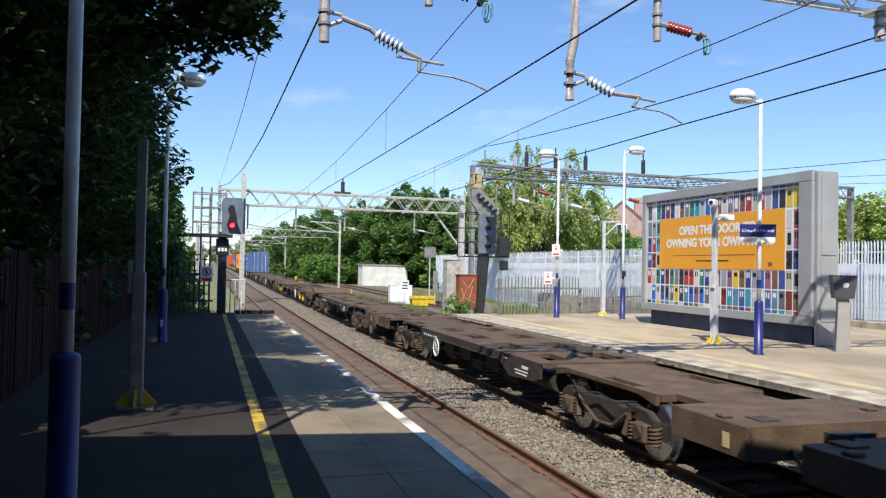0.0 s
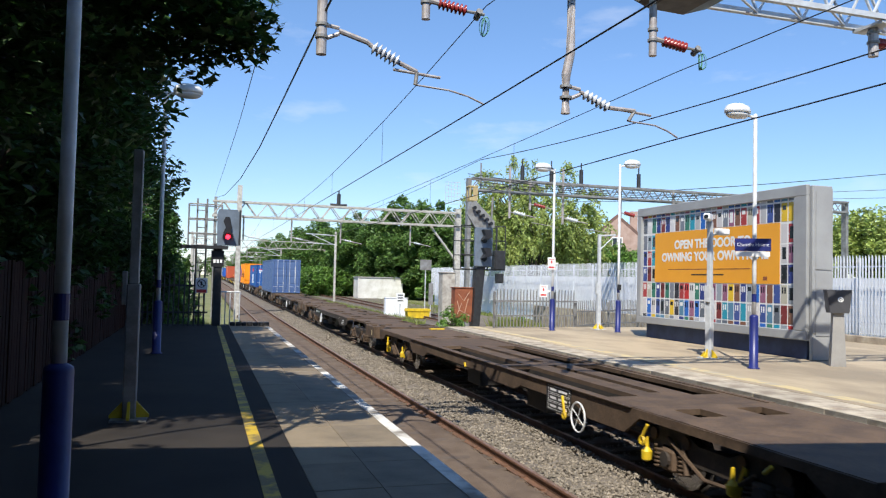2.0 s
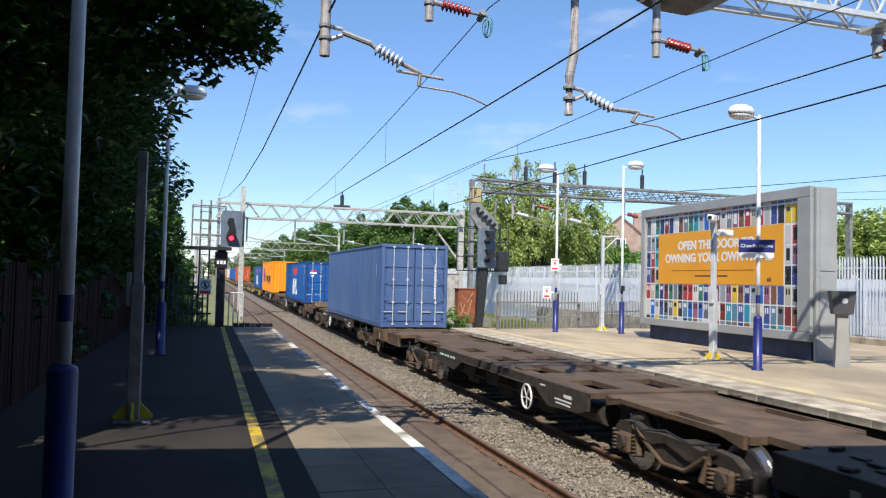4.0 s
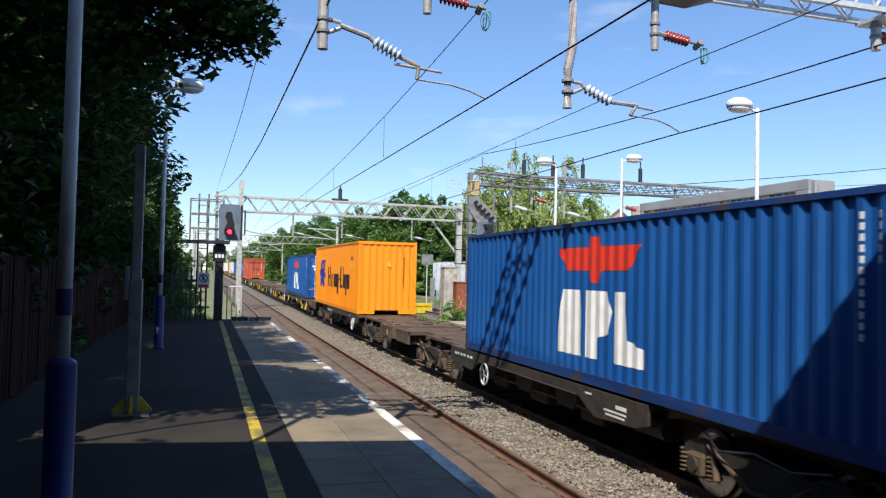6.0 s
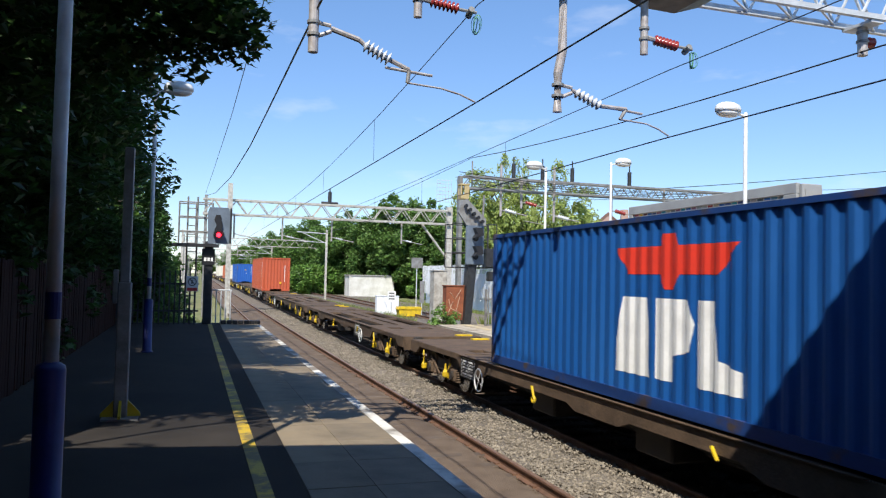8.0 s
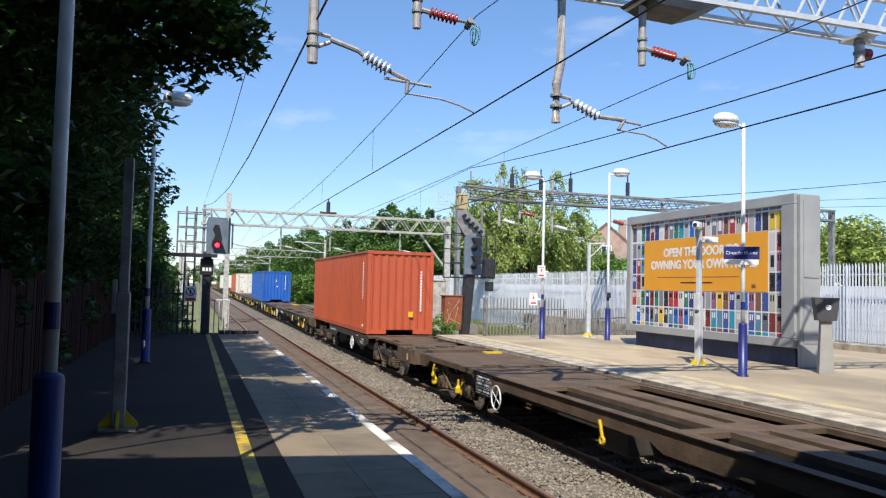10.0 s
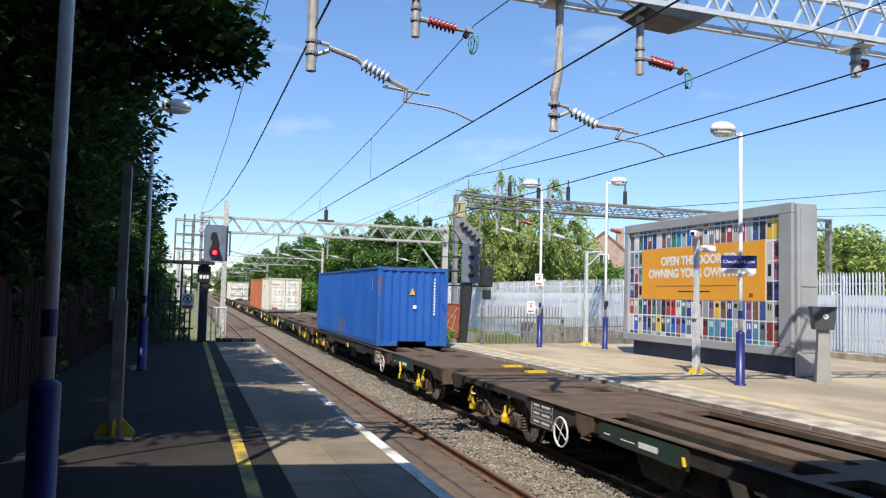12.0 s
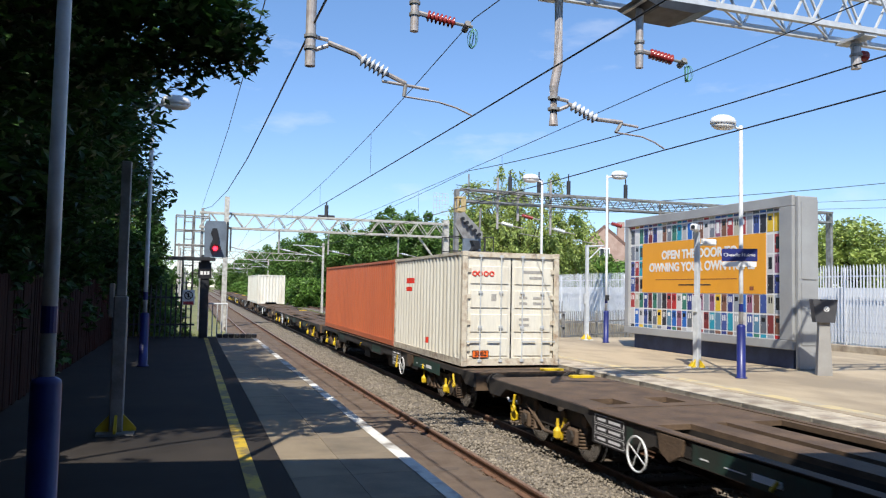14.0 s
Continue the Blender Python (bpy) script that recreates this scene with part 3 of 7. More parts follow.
def camera_pole(label, x, y, top, turn, cams=True, steel="galv"):
    p = thing("camera_pole", label, "camera pole", pose(x, y, 1.0, 0, 0, turn), "camera poles")
    h = top - 1.0
    part("post", boxes((-0.075, 0.075, -0.075, 0.075, 0, h - 1.6), bevel=0.012), M[steel], p)
    part("upper_post", boxes((-0.055, 0.055, -0.055, 0.055, h - 1.6, h), bevel=0.01), M[steel], p)
    part("foot_plate", boxes((-0.2, 0.2, -0.2, 0.2, 0, 0.025)), M[steel], p)
    for k in range(4):
        bm = bmesh.new()
        prism(bm, [(0.075, 0.026), (0.22, 0.026), (0.22, 0.06), (0.075, 0.22)], 0.03, pose(0, 0, 0, 0, 0, 90 * k) @ pose(0, -0.015, 0))
        part("foot_gusset", bm, M["yelp"], p, "yellow-painted gusset")
    part("control_box", boxes((-0.13, -0.076, -0.07, 0.07, 1.35, 1.75), bevel=0.01), M[steel], p)
    if cams:
        for a, z, reach in ((200, h + 0.08, 0.1), (-20, h - 0.25, 0.22)):
            m = pose(0, 0, z, 0, 0, a)
            bm = bmesh.new()
            box(bm, reach - 0.08, reach + 0.3, -0.08, 0.08, -0.07, 0.09, bevel=0.03)
            rod(bm, (0, 0, -0.1), (reach, 0, -0.02), 0.03)
            bm.transform(m)
            c = part("camera_housing", bm, M["polew"], p, "white weatherproof camera")
            bm = rods(((reach + 0.3, 0, 0.01), (reach + 0.315, 0, 0.01), 0.05))
            bm.transform(m)
            part("lens_window", bm, M["glassd"], c)
    return p


camera_pole("grey camera pole with yellow foot gussets and two cameras", 11.69, 15.77, 4.3, 20)
camera_pole("grey steel pole with yellow foot gussets under trees", -0.77, 9.8, 4.2, 0, False, "galvdk")
mg = camera_pole("grey pole with yellow foot and side arm near the platform end", 14.35, 26.03, 4.6, 0, False)
part("side_arm", rods(((0, 0, 3.55), (0.7, 0, 3.6), 0.03), ((0, 0, 3.0), (0.62, 0, 3.56), 0.022)), M["galv"], mg)

# help point beside the hoarding
hp = thing("help_point", "grey pedestal with dark box and white mark", "help point", pose(13.7, 13.9, 1.0, 0, 0, -30))
bm = bmesh.new()
prism(bm, [(-0.16, 0), (0.16, 0), (0.11, 1.2), (-0.11, 1.2)], 0.2, pose(0, -0.1, 0))
part("pedestal", bm, M["concrete"], hp)
bm = bmesh.new()
prism(bm, [(-0.2, 1.2), (0.2, 1.2), (0.26, 1.72), (-0.26, 1.72)], 0.34, pose(0, -0.17, 0))
part("head_box", bm, M["bin"], hp, "dark grey box head")
bm = bmesh.new()
ring(bm, pose(0.02, -0.175, 1.5, 90), 0.05, 0.012, 14, 4)
rod(bm, (-0.01, -0.175, 1.47), (0.05, -0.175, 1.53), 0.01, 4)
rod(bm, (0.05, -0.175, 1.47), (-0.01, -0.175, 1.53), 0.01, 4)
part("white_mark", bm, M["paper"], hp, "round white mark")

# ---- hoarding with a poster of many painted doors ----
hb = thing("advertising_hoarding", "large grey-framed advertising hoarding on a dark blue plinth", "hoarding")
HX = 14.0
part("body", boxes((HX + 0.06, HX + 0.75, 15.1, 22.7, 1.5, 5.2), bevel=0.02), M["hoard"], hb)
part("frame", boxes((HX - 0.06, HX + 0.06, 15.1, 22.7, 5.0, 5.27), bevel=0.015), M["hoard"], hb)
part("frame", boxes((HX - 0.06, HX + 0.06, 15.1, 22.7, 1.47, 1.7), bevel=0.015), M["hoard"], hb)
part("frame", boxes((HX - 0.06, HX + 0.06, 15.1, 15.55, 1.7, 5.0), bevel=0.015), M["hoard"], hb)
part("frame", boxes((HX - 0.06, HX + 0.06, 22.46, 22.7, 1.7, 5.0), bevel=0.015), M["hoard"], hb)
part("end_column", boxes((HX + 0.02, HX + 0.62, 14.98, 15.1, 1.0, 5.24), bevel=0.02), M["hoard"], hb, "pale grey end cladding")
part("end_panel", boxes((HX + 0.1, HX + 0.55, 14.962, 14.98, 3.2, 5.1)), M["hoard"], hb)
part("end_panel", boxes((HX + 0.1, HX + 0.55, 14.962, 14.98, 1.6, 3.1)), M["hoard"], hb)
part("plinth", boxes((HX + 0.15, HX + 0.6, 15.3, 22.4, 1.0, 1.5)), M["hoardbk"], hb, "dark blue plinth")
part("poster_back", boxes((HX + 0.03, HX + 0.058, 15.55, 22.46, 1.7, 5.0)), M["paper"], hb, "white poster backing")
part("orange_field", boxes((HX + 0.02, HX + 0.0299, 16.1, 21.75, 2.83, 4.4)), M["orange"], hb, "orange poster field")
for text, z, size in (("OPEN THE DOOR TO", 3.98, 0.36), ("OWNING YOUR OWN HOME", 3.6, 0.36)):
    words("headline", text, size, pose(HX + 0.016, 18.93, z, 90, 0, -90), M["paper"], hb, "white headline lettering", 0.04)
part("small_print", boxes((HX + 0.016, HX + 0.0195, 17.2, 21.0, 3.22, 3.24)), M["rust"], hb, "line of unreadable small print")
part("address_line", boxes((HX + 0.016, HX + 0.0195, 18.3, 19.8, 3.05, 3.085)), M["black"], hb, "dark line of small print")
part("corner_mark", boxes((HX + 0.016, HX + 0.0195, 16.55, 16.7, 2.92, 3.02)), M["rust"], hb)
PALETTE = [(0.03, 0.05, 0.22), (0.02, 0.14, 0.5), (0.02, 0.3, 0.42), (0.5, 0.03, 0.03), (0.2, 0.03, 0.03), (0.45, 0.45, 0.46), (0.12, 0.14, 0.17), (0.75, 0.5, 0.03), (0.22, 0.1, 0.06), (0.2, 0.22, 0.26), (0.05, 0.09, 0.3), (0.4, 0.05, 0.05), (0.68, 0.68, 0.68), (0.1, 0.24, 0.36), (0.03, 0.03, 0.04), (0.3, 0.34, 0.38), (0.5, 0.48, 0.38), (0.04, 0.2, 0.14), (0.62, 0.6, 0.6), (0.3, 0.12, 0.2)]
DOORS = [mat("printed_door", c, None, 0.5, scale=2, fine=30, var=0.06, bump=0) for c in PALETTE]
rng = random.Random(4)


def door_picture(y, z, w, h):
    d = part("printed_door", boxes((HX + 0.024, HX + 0.0296, y - w / 2, y + w / 2, z, z + h)), rng.choice(DOORS), hb)
    if h < 0.2:
        return
    g, style, pane = 0.3 * w, rng.random(), M["paper"] if rng.random() < 0.4 else M["glassd"]
    x0, x1 = HX + 0.021, HX + 0.0238
    if style < 0.45:
        for a, b in ((y - g, y - 0.02), (y + 0.02, y + g)):
            part("printed_pane", boxes((x0, x1, a, b, z + h * 0.55, z + h * 0.88)), pane, d)
    elif style < 0.75:
        part("printed_pane", boxes((x0, x1, y - g, y + g, z + h * 0.62, z + h * 0.86)), pane, d)
    elif style < 0.85:
        part("printed_pane", boxes((x0, x1, y - g, y + g, z + h * 0.2, z + h * 0.86)), pane, d)
    part("printed_handle", boxes((x0, x1, y + 0.32 * w, y + 0.39 * w, z + h * 0.42, z + h * 0.5)), M["galv"], d)


n = 27
for row in range(8):  # eight rows on one grid, the lowest and the topmost cut off, the orange field in the middle
    z = (1.705, 1.82, 2.335, 2.85, 3.365, 3.88, 4.42, 4.935)[row]
    h = 0.085 if row == 0 else 0.06 if row == 7 else 0.47
    for i in range(n):
        y = 15.69 + i * 6.64 / (n - 1)
        if 3 <= row <= 5 and 16.08 < y < 21.8:
            continue
        door_picture(y, z, 0.212 + rng.uniform(-0.012, 0.012), h)

# ---- near overhead-line gantry ----
GY = 10.55


def truss(name, parent, x0, x1, y, z0, z1, wide, bay, r, material, single=True):
    """A lattice beam of four chords with braces."""
    n = max(2, round((x1 - x0) / bay))
    ys = (y - wide / 2, y + wide / 2)
    for yy in ys:
        for z in (z0, z1):
            part(name + "_chord", boxes((x0, x1, yy - r, yy + r, z - r, z + r)), material, parent)
    for i in range(n):
        a, b = x0 + (x1 - x0) * i / n, x0 + (x1 - x0) * (i + 1) / n
        m = (a + b) / 2
        rows = []
        for yy in ys:
            rows += [((a, yy, z0), (m, yy, z1), r * 0.6), ((m, yy, z1), (b, yy, z0), r * 0.6)]
        rows += [((a, ys[0], z0), (b, ys[1], z0), r * 0.5), ((a, ys[1], z1), (b, ys[0], z1), r * 0.5)]
        if single:
            for q in rows:
                part(name + "_brace", rods(q, seg=5), material, parent)
        else:
            tagged(part(name + "_braces", rods(*rows, seg=4), material, parent), kind="stuff")


def insulator(parent, a, b, r, n, material, name="insulator"):
    """A row of sheds along the line from a to b."""
    a, b = Vector(a), Vector(b)
    L = (b - a).length
    q = Matrix.Translation(a) @ (b - a).to_track_quat("Z", "Y").to_matrix().to_4x4()
    prof = [(r * 0.35, 0)]
    for i in range(n):
        z = L * (i + 0.5) / n
        prof += [(r * 0.4, z - L / n * 0.4), (r, z - L / n * 0.02), (r * 0.98, z + L / n * 0.1), (r * 0.42, z + L / n * 0.3)]
    prof.append((r * 0.35, L))
    bm = bmesh.new()
    lathe(bm, prof, 14, q)
    return part(name, bm, material, parent, smooth=True)


ga = thing("overhead_line_gantry", "lattice steel gantry with drop tubes carrying overhead wires", "gantry")
truss("beam", ga, -3.2, 23.0, GY, 7.45, 8.3, 0.6, 0.95, 0.045, M["galv"])
for x in (-3.2, 23.0):
    part("mast", boxes((x - 0.15, x + 0.15, GY - 0.15, GY + 0.15, -0.42, 8.4)), M["galv"], ga)


def drop_tube(x, z, top=7.4, r=0.072, kink=0.0):
    bm = bmesh.new()
    if kink:
        tube_path(bm, [(x, GY, z), (x, GY, z + 0.6), (x + kink, GY, z + 0.95), (x + kink, GY, top)], r, 14)
    else:
        rod(bm, (x, GY, z), (x, GY, top), r, 14)
    t = part("drop_tube", bm, M["tubec"], ga, smooth=False)
    for zz in (z + 0.25, z + 0.42):
        bm = bmesh.new()
        lathe(bm, [(r + 0.02, zz - 0.02), (r + 0.02, zz + 0.02)], 14, pose(x, GY, 0))
        part("clamp", bm, M["galvdk"], t)
    part("tube_bracket", boxes((x - 0.14, x + 0.14, GY - 0.32, GY + 0.32, top - 0.05, top)), M["galv"], t)
    return t


def register(x, z, knee, ins_a, ins_b, bar_l, bar_r, reg, big):
    """A registration arm from a drop tube to the contact wire."""
    t = drop_tube(x, z - 0.0, kink=0.0 if big else 0.07)
    jz = z + 0.34
    bm = rods(((x + 0.07, GY, jz + 0.08), (x + 0.24, GY, jz + 0.06), 0.03), ((x + 0.07, GY, jz - 0.1), (x + 0.24, GY, jz - 0.02), 0.03), ((x + 0.24, GY, jz + 0.02), knee, 0.04 if big else 0.03), (knee, ins_a, 0.035))
    part("arm", bm, M["tubec"], ga)
    insulator(ga, ins_a, ins_b, 0.1 if big else 0.085, 6, M["porcw"])
    part("arm_end", rods((ins_b, ((bar_l[0] + bar_r[0]) / 2, GY, bar_l[2]), 0.035), (bar_l, bar_r, 0.022)), M["tubec"], ga)
    bm = bmesh.new()
    tube_path(bm, reg, 0.014, 6)
    part("registration_arm", bm, M["tubec"], ga)
    bm = rods((((bar_l[0] + bar_r[0]) / 2, GY, bar_l[2]), reg[0], 0.03))
    part("swivel", bm, M["galvdk"], ga)


register(1.46, 5.81, (2.1, GY, 6.06), (2.18, GY, 6.0), (2.56, GY, 5.82), (2.49, GY, 5.71), (3.19, GY, 5.66), [(2.82, GY, 5.52), (3.33, GY, 5.49), (3.62, GY, 5.43), (3.86, GY, 5.34)], True)
register(5.2, 5.31, (5.47, GY, 5.66), (5.5, GY, 5.65), (5.94, GY, 5.47), (6.11, GY, 5.46), (6.69, GY, 5.41), [(6.29, GY, 5.29), (6.77, GY, 5.26), (7.0, GY, 5.19), (7.18, GY, 5.1)], False)


def coil(x, z):
    bm = bmesh.new()
    for k in range(5):
        ring(bm, pose(x + random.uniform(-0.02, 0.02), GY + random.uniform(-0.05, 0.05), z, 90 + random.uniform(-15, 15), random.uniform(-20, 20), random.uniform(-60, 60)) @ Matrix.Diagonal((0.5, 1, 1, 1)), 0.13, 0.008, 14, 4)
    part("coiled_tail", bm, M["green"], ga, "coiled pale green tail wire")


for x, z in ((2.95, 6.49), (6.71, 6.37)):
    drop_tube(x, z, r=0.062)
    part("arm", rods(((x + 0.06, GY, z + 0.28), (x + 0.2, GY, z + 0.26), 0.04)), M["tubec"], ga)
    insulator(ga, (x + 0.18, GY, z + 0.26), (x + 0.62, GY, z + 0.2), 0.085, 7, M["porcr"])
    part("hook", rods(((x + 0.62, GY, z + 0.2), (x + 0.9, GY, z + 0.18), 0.025), ((x + 0.8, GY - 0.08, z + 0.2), (x + 0.8, GY + 0.08, z + 0.14), 0.05)), M["galvdk"], ga)
    coil(x + 0.9, z + 0.0)
drop_tube(11.17, 6.85, r=0.085)
insulator(ga, (11.26, GY, 7.1), (11.42, GY, 7.1), 0.1, 2, M["porcr"])
bm = bmesh.new()
prism(bm, [(6.5, 7.4), (6.85, 7.27), (7.5, 7.25), (7.95, 7.4)], 0.7, pose(0, GY - 0.35, 0))
part("access_tray", bm, M["darkst"], ga, "dark steel tray under the beam")

# ---- overhead wires ----
def wire(label, pts, r):
    bm = bmesh.new()
    tube_path(bm, pts, r, 5)
    w = part("overhead_wire", bm, M["wire"])
    return tagged(w, label, "overhead wire", "overhead wires")


def sagged(a, b, sag, n=20):
    a, b = Vector(a), Vector(b)
    return [tuple(a.lerp(b, i / n) - Vector((0, 0, 4 * sag * (i / n) * (1 - i / n)))) for i in range(n + 1)]


def line(label, x, zc, zm, sag, far, dip=0.0):
    """Contact wire, catenary and droppers over one track."""
    wire("taut dark contact wire above the " + label, [(x, -22, zc - dip), (x, GY, zc), (x, 55, zc + 0.15), (x, 110, zc + 0.2), (x, far, zc + 0.3)], 0.011)
    pts = []
    for a, b in ((-32, GY), (GY, 55), (55, 110), (110, 165)):
        pts += sagged((x, a, zm), (x, b, zm), sag, 14)
    wire("sagging catenary wire above the " + label, pts, 0.008)
    for y in (17.3, 24.5, 31.5, 38.5, 46, 62, 72, 82, 92):
        a, b = (GY, 55) if y < 55 else (55, 110)
        f = (y - a) / (b - a)
        wire("thin dropper between catenary and contact wire", [(x, y, zm - 4 * sag * f * (1 - f)), (x, y, zc + 0.08)], 0.004)


line("near track", 3.87, 5.33, 6.8, 0.85, 250)
line("train's track", 7.16, 5.07, 6.16, 0.12, 250, 0.35)
wire("feeder wire along the platform edge", [(0.9, -26, 8.0), (0.9, 0, 7.0), (0.9, 11.9, 6.99), (0.89, 15.1, 7.05), (0.87, 22.2, 7.16), (0.75, 34, 7.35), (0.62, 52.5, 7.95)], 0.009)
wire("thick feeder cable leaving the drop tube", [(1.5, GY, 6.42), (1.5, 17.5, 6.49), (1.48, 23.3, 6.53), (1.38, 33.5, 6.8), (1.18, 50.5, 7.8), (0.75, 54, 7.95)], 0.016)
wire("thick feeder cable leaving the drop tube", sagged((1.6, -24, 7.0), (1.5, GY, 6.42), 0.3), 0.016)
wire("thick feeder cable over the island platform", sagged((11.1, GY, 6.9), (12.2, 33.5, 8.38), 0.17, 14), 0.016)
wire("thick feeder cable over the island platform", sagged((11.0, -20, 7.3), (11.1, GY, 6.9), 0.3), 0.016)
wire("feeder wire beyond the signal", sagged((12.2, 33.5, 8.38), (8.0, 110, 8.0), 1.0), 0.012)
wire("thick feeder cable behind the hoarding", sagged((24.86, 40, 8.25), (49, 40, 11.3), 0.12), 0.022)
for dz in (0, 0.7):
    wire("distant overhead wire behind the hoarding", sagged((20, 42, 7.6 + dz * 0.2), (48, 20, 7.9 + dz), 0.2), 0.012)

# ---- distant gantries and masts ----
def portal(label, y, x0, x1, z0, z1, drops):
    g = thing("distant_gantry", label, "gantry", group="distant gantries")
    truss("beam", g, x0, x1, y, z0, z1, 0.7, 1.45, 0.06 if y < 60 else 0.035, M["palest"], y < 60)
    for x, q, steel in ((x0 + 0.2, 0.1, "galvdk"), (x1, 0.2, "palest")):
        part("mast", boxes((x - q, x + q, y - q, y + q, -0.42, z1 + 0.3)), M[steel], g)
    part("knee_brace", rods(((x1 - 2.2, y, z0), (x1 - 0.1, y, z0 - 2.6), 0.09)), M["palest"], g)
    for x in drops:
        t = part("drop_tube", rods(((x, y, z0), (x, y, z0 - 1.6), 0.06)), M["tubec"], g)
        part("arm", rods(((x, y, z0 - 1.3), (x + 1.6, y, z0 - 1.6), 0.03)), M["tubec"], t)
        insulator(t, (x + 0.3, y, z0 - 1.36), (x + 0.8, y, z0 - 1.45), 0.09, 4, M["porcw"])
    return g


p1 = portal("pale lattice gantry spanning the tracks", 55, 0.5, 18.3, 6.8, 7.8, (2.6, 5.9, 9.4, 14.6))
part("top_insulator", rods(((9.2, 55, 7.8), (9.2, 55, 8.75), 0.14), ((9.2, 55, 8.75), (9.2, 55, 9.0), 0.05), ((8.6, 55, 7.95), (9.8, 55, 7.95), 0.1)), M["darkst"], p1, "dark insulator post")
part("mast", boxes((2.1, 2.42, 54.2, 54.5, -0.42, 8.9)), M["palest"], p1)
for y, x1 in ((112, 19), (168, 20), (225, 20), (285, 20)):
    portal("pale lattice gantry far along the line", y, -1.5, x1, 6.7, 7.7, (2.6, 5.9))


def cantilever(x, y, h, reach):
    c = thing("line_mast", "pale steel mast with cantilever arm", "mast", pose(x, y, -0.42), "line masts")
    part("post", boxes((-0.11, 0.11, -0.11, 0.11, 0, h)), M["palest"], c)
    part("arm", rods(((0, 0, h - 0.4), (reach, 0, h - 0.3), 0.05), ((0, 0, h - 1.5), (reach * 0.8, 0, h - 0.4), 0.04), ((0, 0, h - 1.4), (reach, 0, h - 1.3), 0.035)), M["galv"], c)


for x, y, h, r in ((14.0, 85, 8.2, -3.3), (-1.2, 88, 7.8, 2.6), (-1.4, 140, 8, 2.6), (13.3, 140, 8.2, -3.0), (13.6, 196, 8.2, -3.0), (14.2, 250, 8.2, -3.0)):
    cantilever(x, y, h, r)
bg = thing("side_line_gantry", "weathered lattice gantry over the diverging tracks with drop tubes", "gantry")
truss("beam", bg, 14.0, 40.0, 40.0, 7.75, 8.4, 0.6, 1.1, 0.05, M["galvdk"])
for x in (13.9, 40.0):
    part("mast", boxes((x - 0.1, x + 0.1, 39.8, 40.2, -0.42, 8.4)), M["galvdk"], bg)
part("wire_post", rods(((14.6, 40, 7.75), (14.6, 40, 9.3), 0.045)), M["galvdk"], bg)
for x, z, up in ((16.35, 6.3, 9.2), (17.6, 6.8, 8.6), (19.65, 6.1, 9.3), (23.4, 6.6, 8.5), (27.0, 6.6, 8.5)):
    t = part("drop_tube", rods(((x, 40, z), (x, 40, up), 0.075)), M["tubec"], bg)
    part("arm", rods(((x, 40, z + 0.35), (x + 1.6, 40, z + 0.1), 0.035), ((x + 1.4, 40, z - 0.2), (x + 3.0, 40, z - 0.4), 0.02)), M["tubec"], t)
    insulator(t, (x + 0.25, 40, z + 0.35), (x + 0.95, 40, z + 0.2), 0.13, 5, M["porcr"] if up < 9 else M["porcw"])
for x in (17.1, 18.9, 20.8, 24.6):
    part("top_insulator", rods(((x, 40, 8.4), (x, 40, 9.3), 0.12), ((x, 40, 9.3), (x, 40, 9.7), 0.04)), M["darkst"], bg, "dark insulator post")
for k in range(4):
    wire("feeder wire over the diverging tracks", sagged((13.5 + k * 0.4, 39 + 0.3 * k, 8.5 - 0.16 * k), (30 + 2.5 * k, 40 - 0.8 * k, 8.3 - 0.1 * k), 0.25), 0.018)

# ---- signals ----
sg = thing("colour_light_signal", "grey colour-light signal showing red at the platform end", "signal", pose(0.48, 27.3, 1.05))
part("post", boxes((-0.14, 0.14, -0.1, 0.1, -0.06, 2.75), bevel=0.02), M["darkst"], sg)
bm = bmesh.new()
prism(bm, [(-0.3, 2.68), (0.4, 2.68), (0.42, 3.75), (0.36, 3.92), (-0.26, 3.92), (-0.32, 3.75)], 0.08, pose(0.25, -0.12, 0))
bk = part("backboard", bm, M["bluegrey"], sg, "grey backboard")
for z, hot in ((2.98, True), (3.55, False)):
    bm = bmesh.new()
    lathe(bm, [(0.075, 0), (0.075, 0.02)], 18, pose(0.3, -0.13, z, 90))
    part("lens", bm, M["redlight"] if hot else M["glassd"], bk, "glowing red lens" if hot else "dark lens")
bm = bmesh.new()
for i in range(9):
    a = math.pi * i / 8
    rod(bm, (0.3 + 0.15 * math.cos(a), -0.12, 2.98 + 0.15 * math.sin(a)), (0.3 + 0.15 * math.cos(a), -0.42, 2.98 + 0.15 * math.sin(a)), 0.035, 5)
part("hood", bm, M["black"], bk, "black hood over the lens")
bm = bmesh.new()
prism(bm, [(0.14, 3.1), (0.38, 3.1), (0.42, 3.3), (0.34, 3.66), (0.2, 3.66), (0.14, 3.5), (0.22, 3.3)], 0.1, pose(0, -0.2, 0))
part("upper_hood", bm, M["black"], bk, "curved black hood")
part("walkway", boxes((-1.2, 0.32, -0.35, 0.45, 2.56, 2.66)), M["darkst"], sg, "dark steel walkway grating")
part("side_plate", boxes((0.66, 0.72, -0.2, 0.1, 2.7, 3.9)), M["darkst"], sg)
part("number_plate", boxes((-0.22, 0.2, -0.14, -0.102, 1.95, 2.5)), M["black"], sg, "black identity plate with pale bars")
part("number_bars", boxes((-0.15, -0.07, -0.146, -0.141, 2.08, 2.2), (-0.04, 0.04, -0.146, -0.141, 2.08, 2.2), (0.07, 0.14, -0.146, -0.141, 2.08, 2.2)), M["paper"], sg)
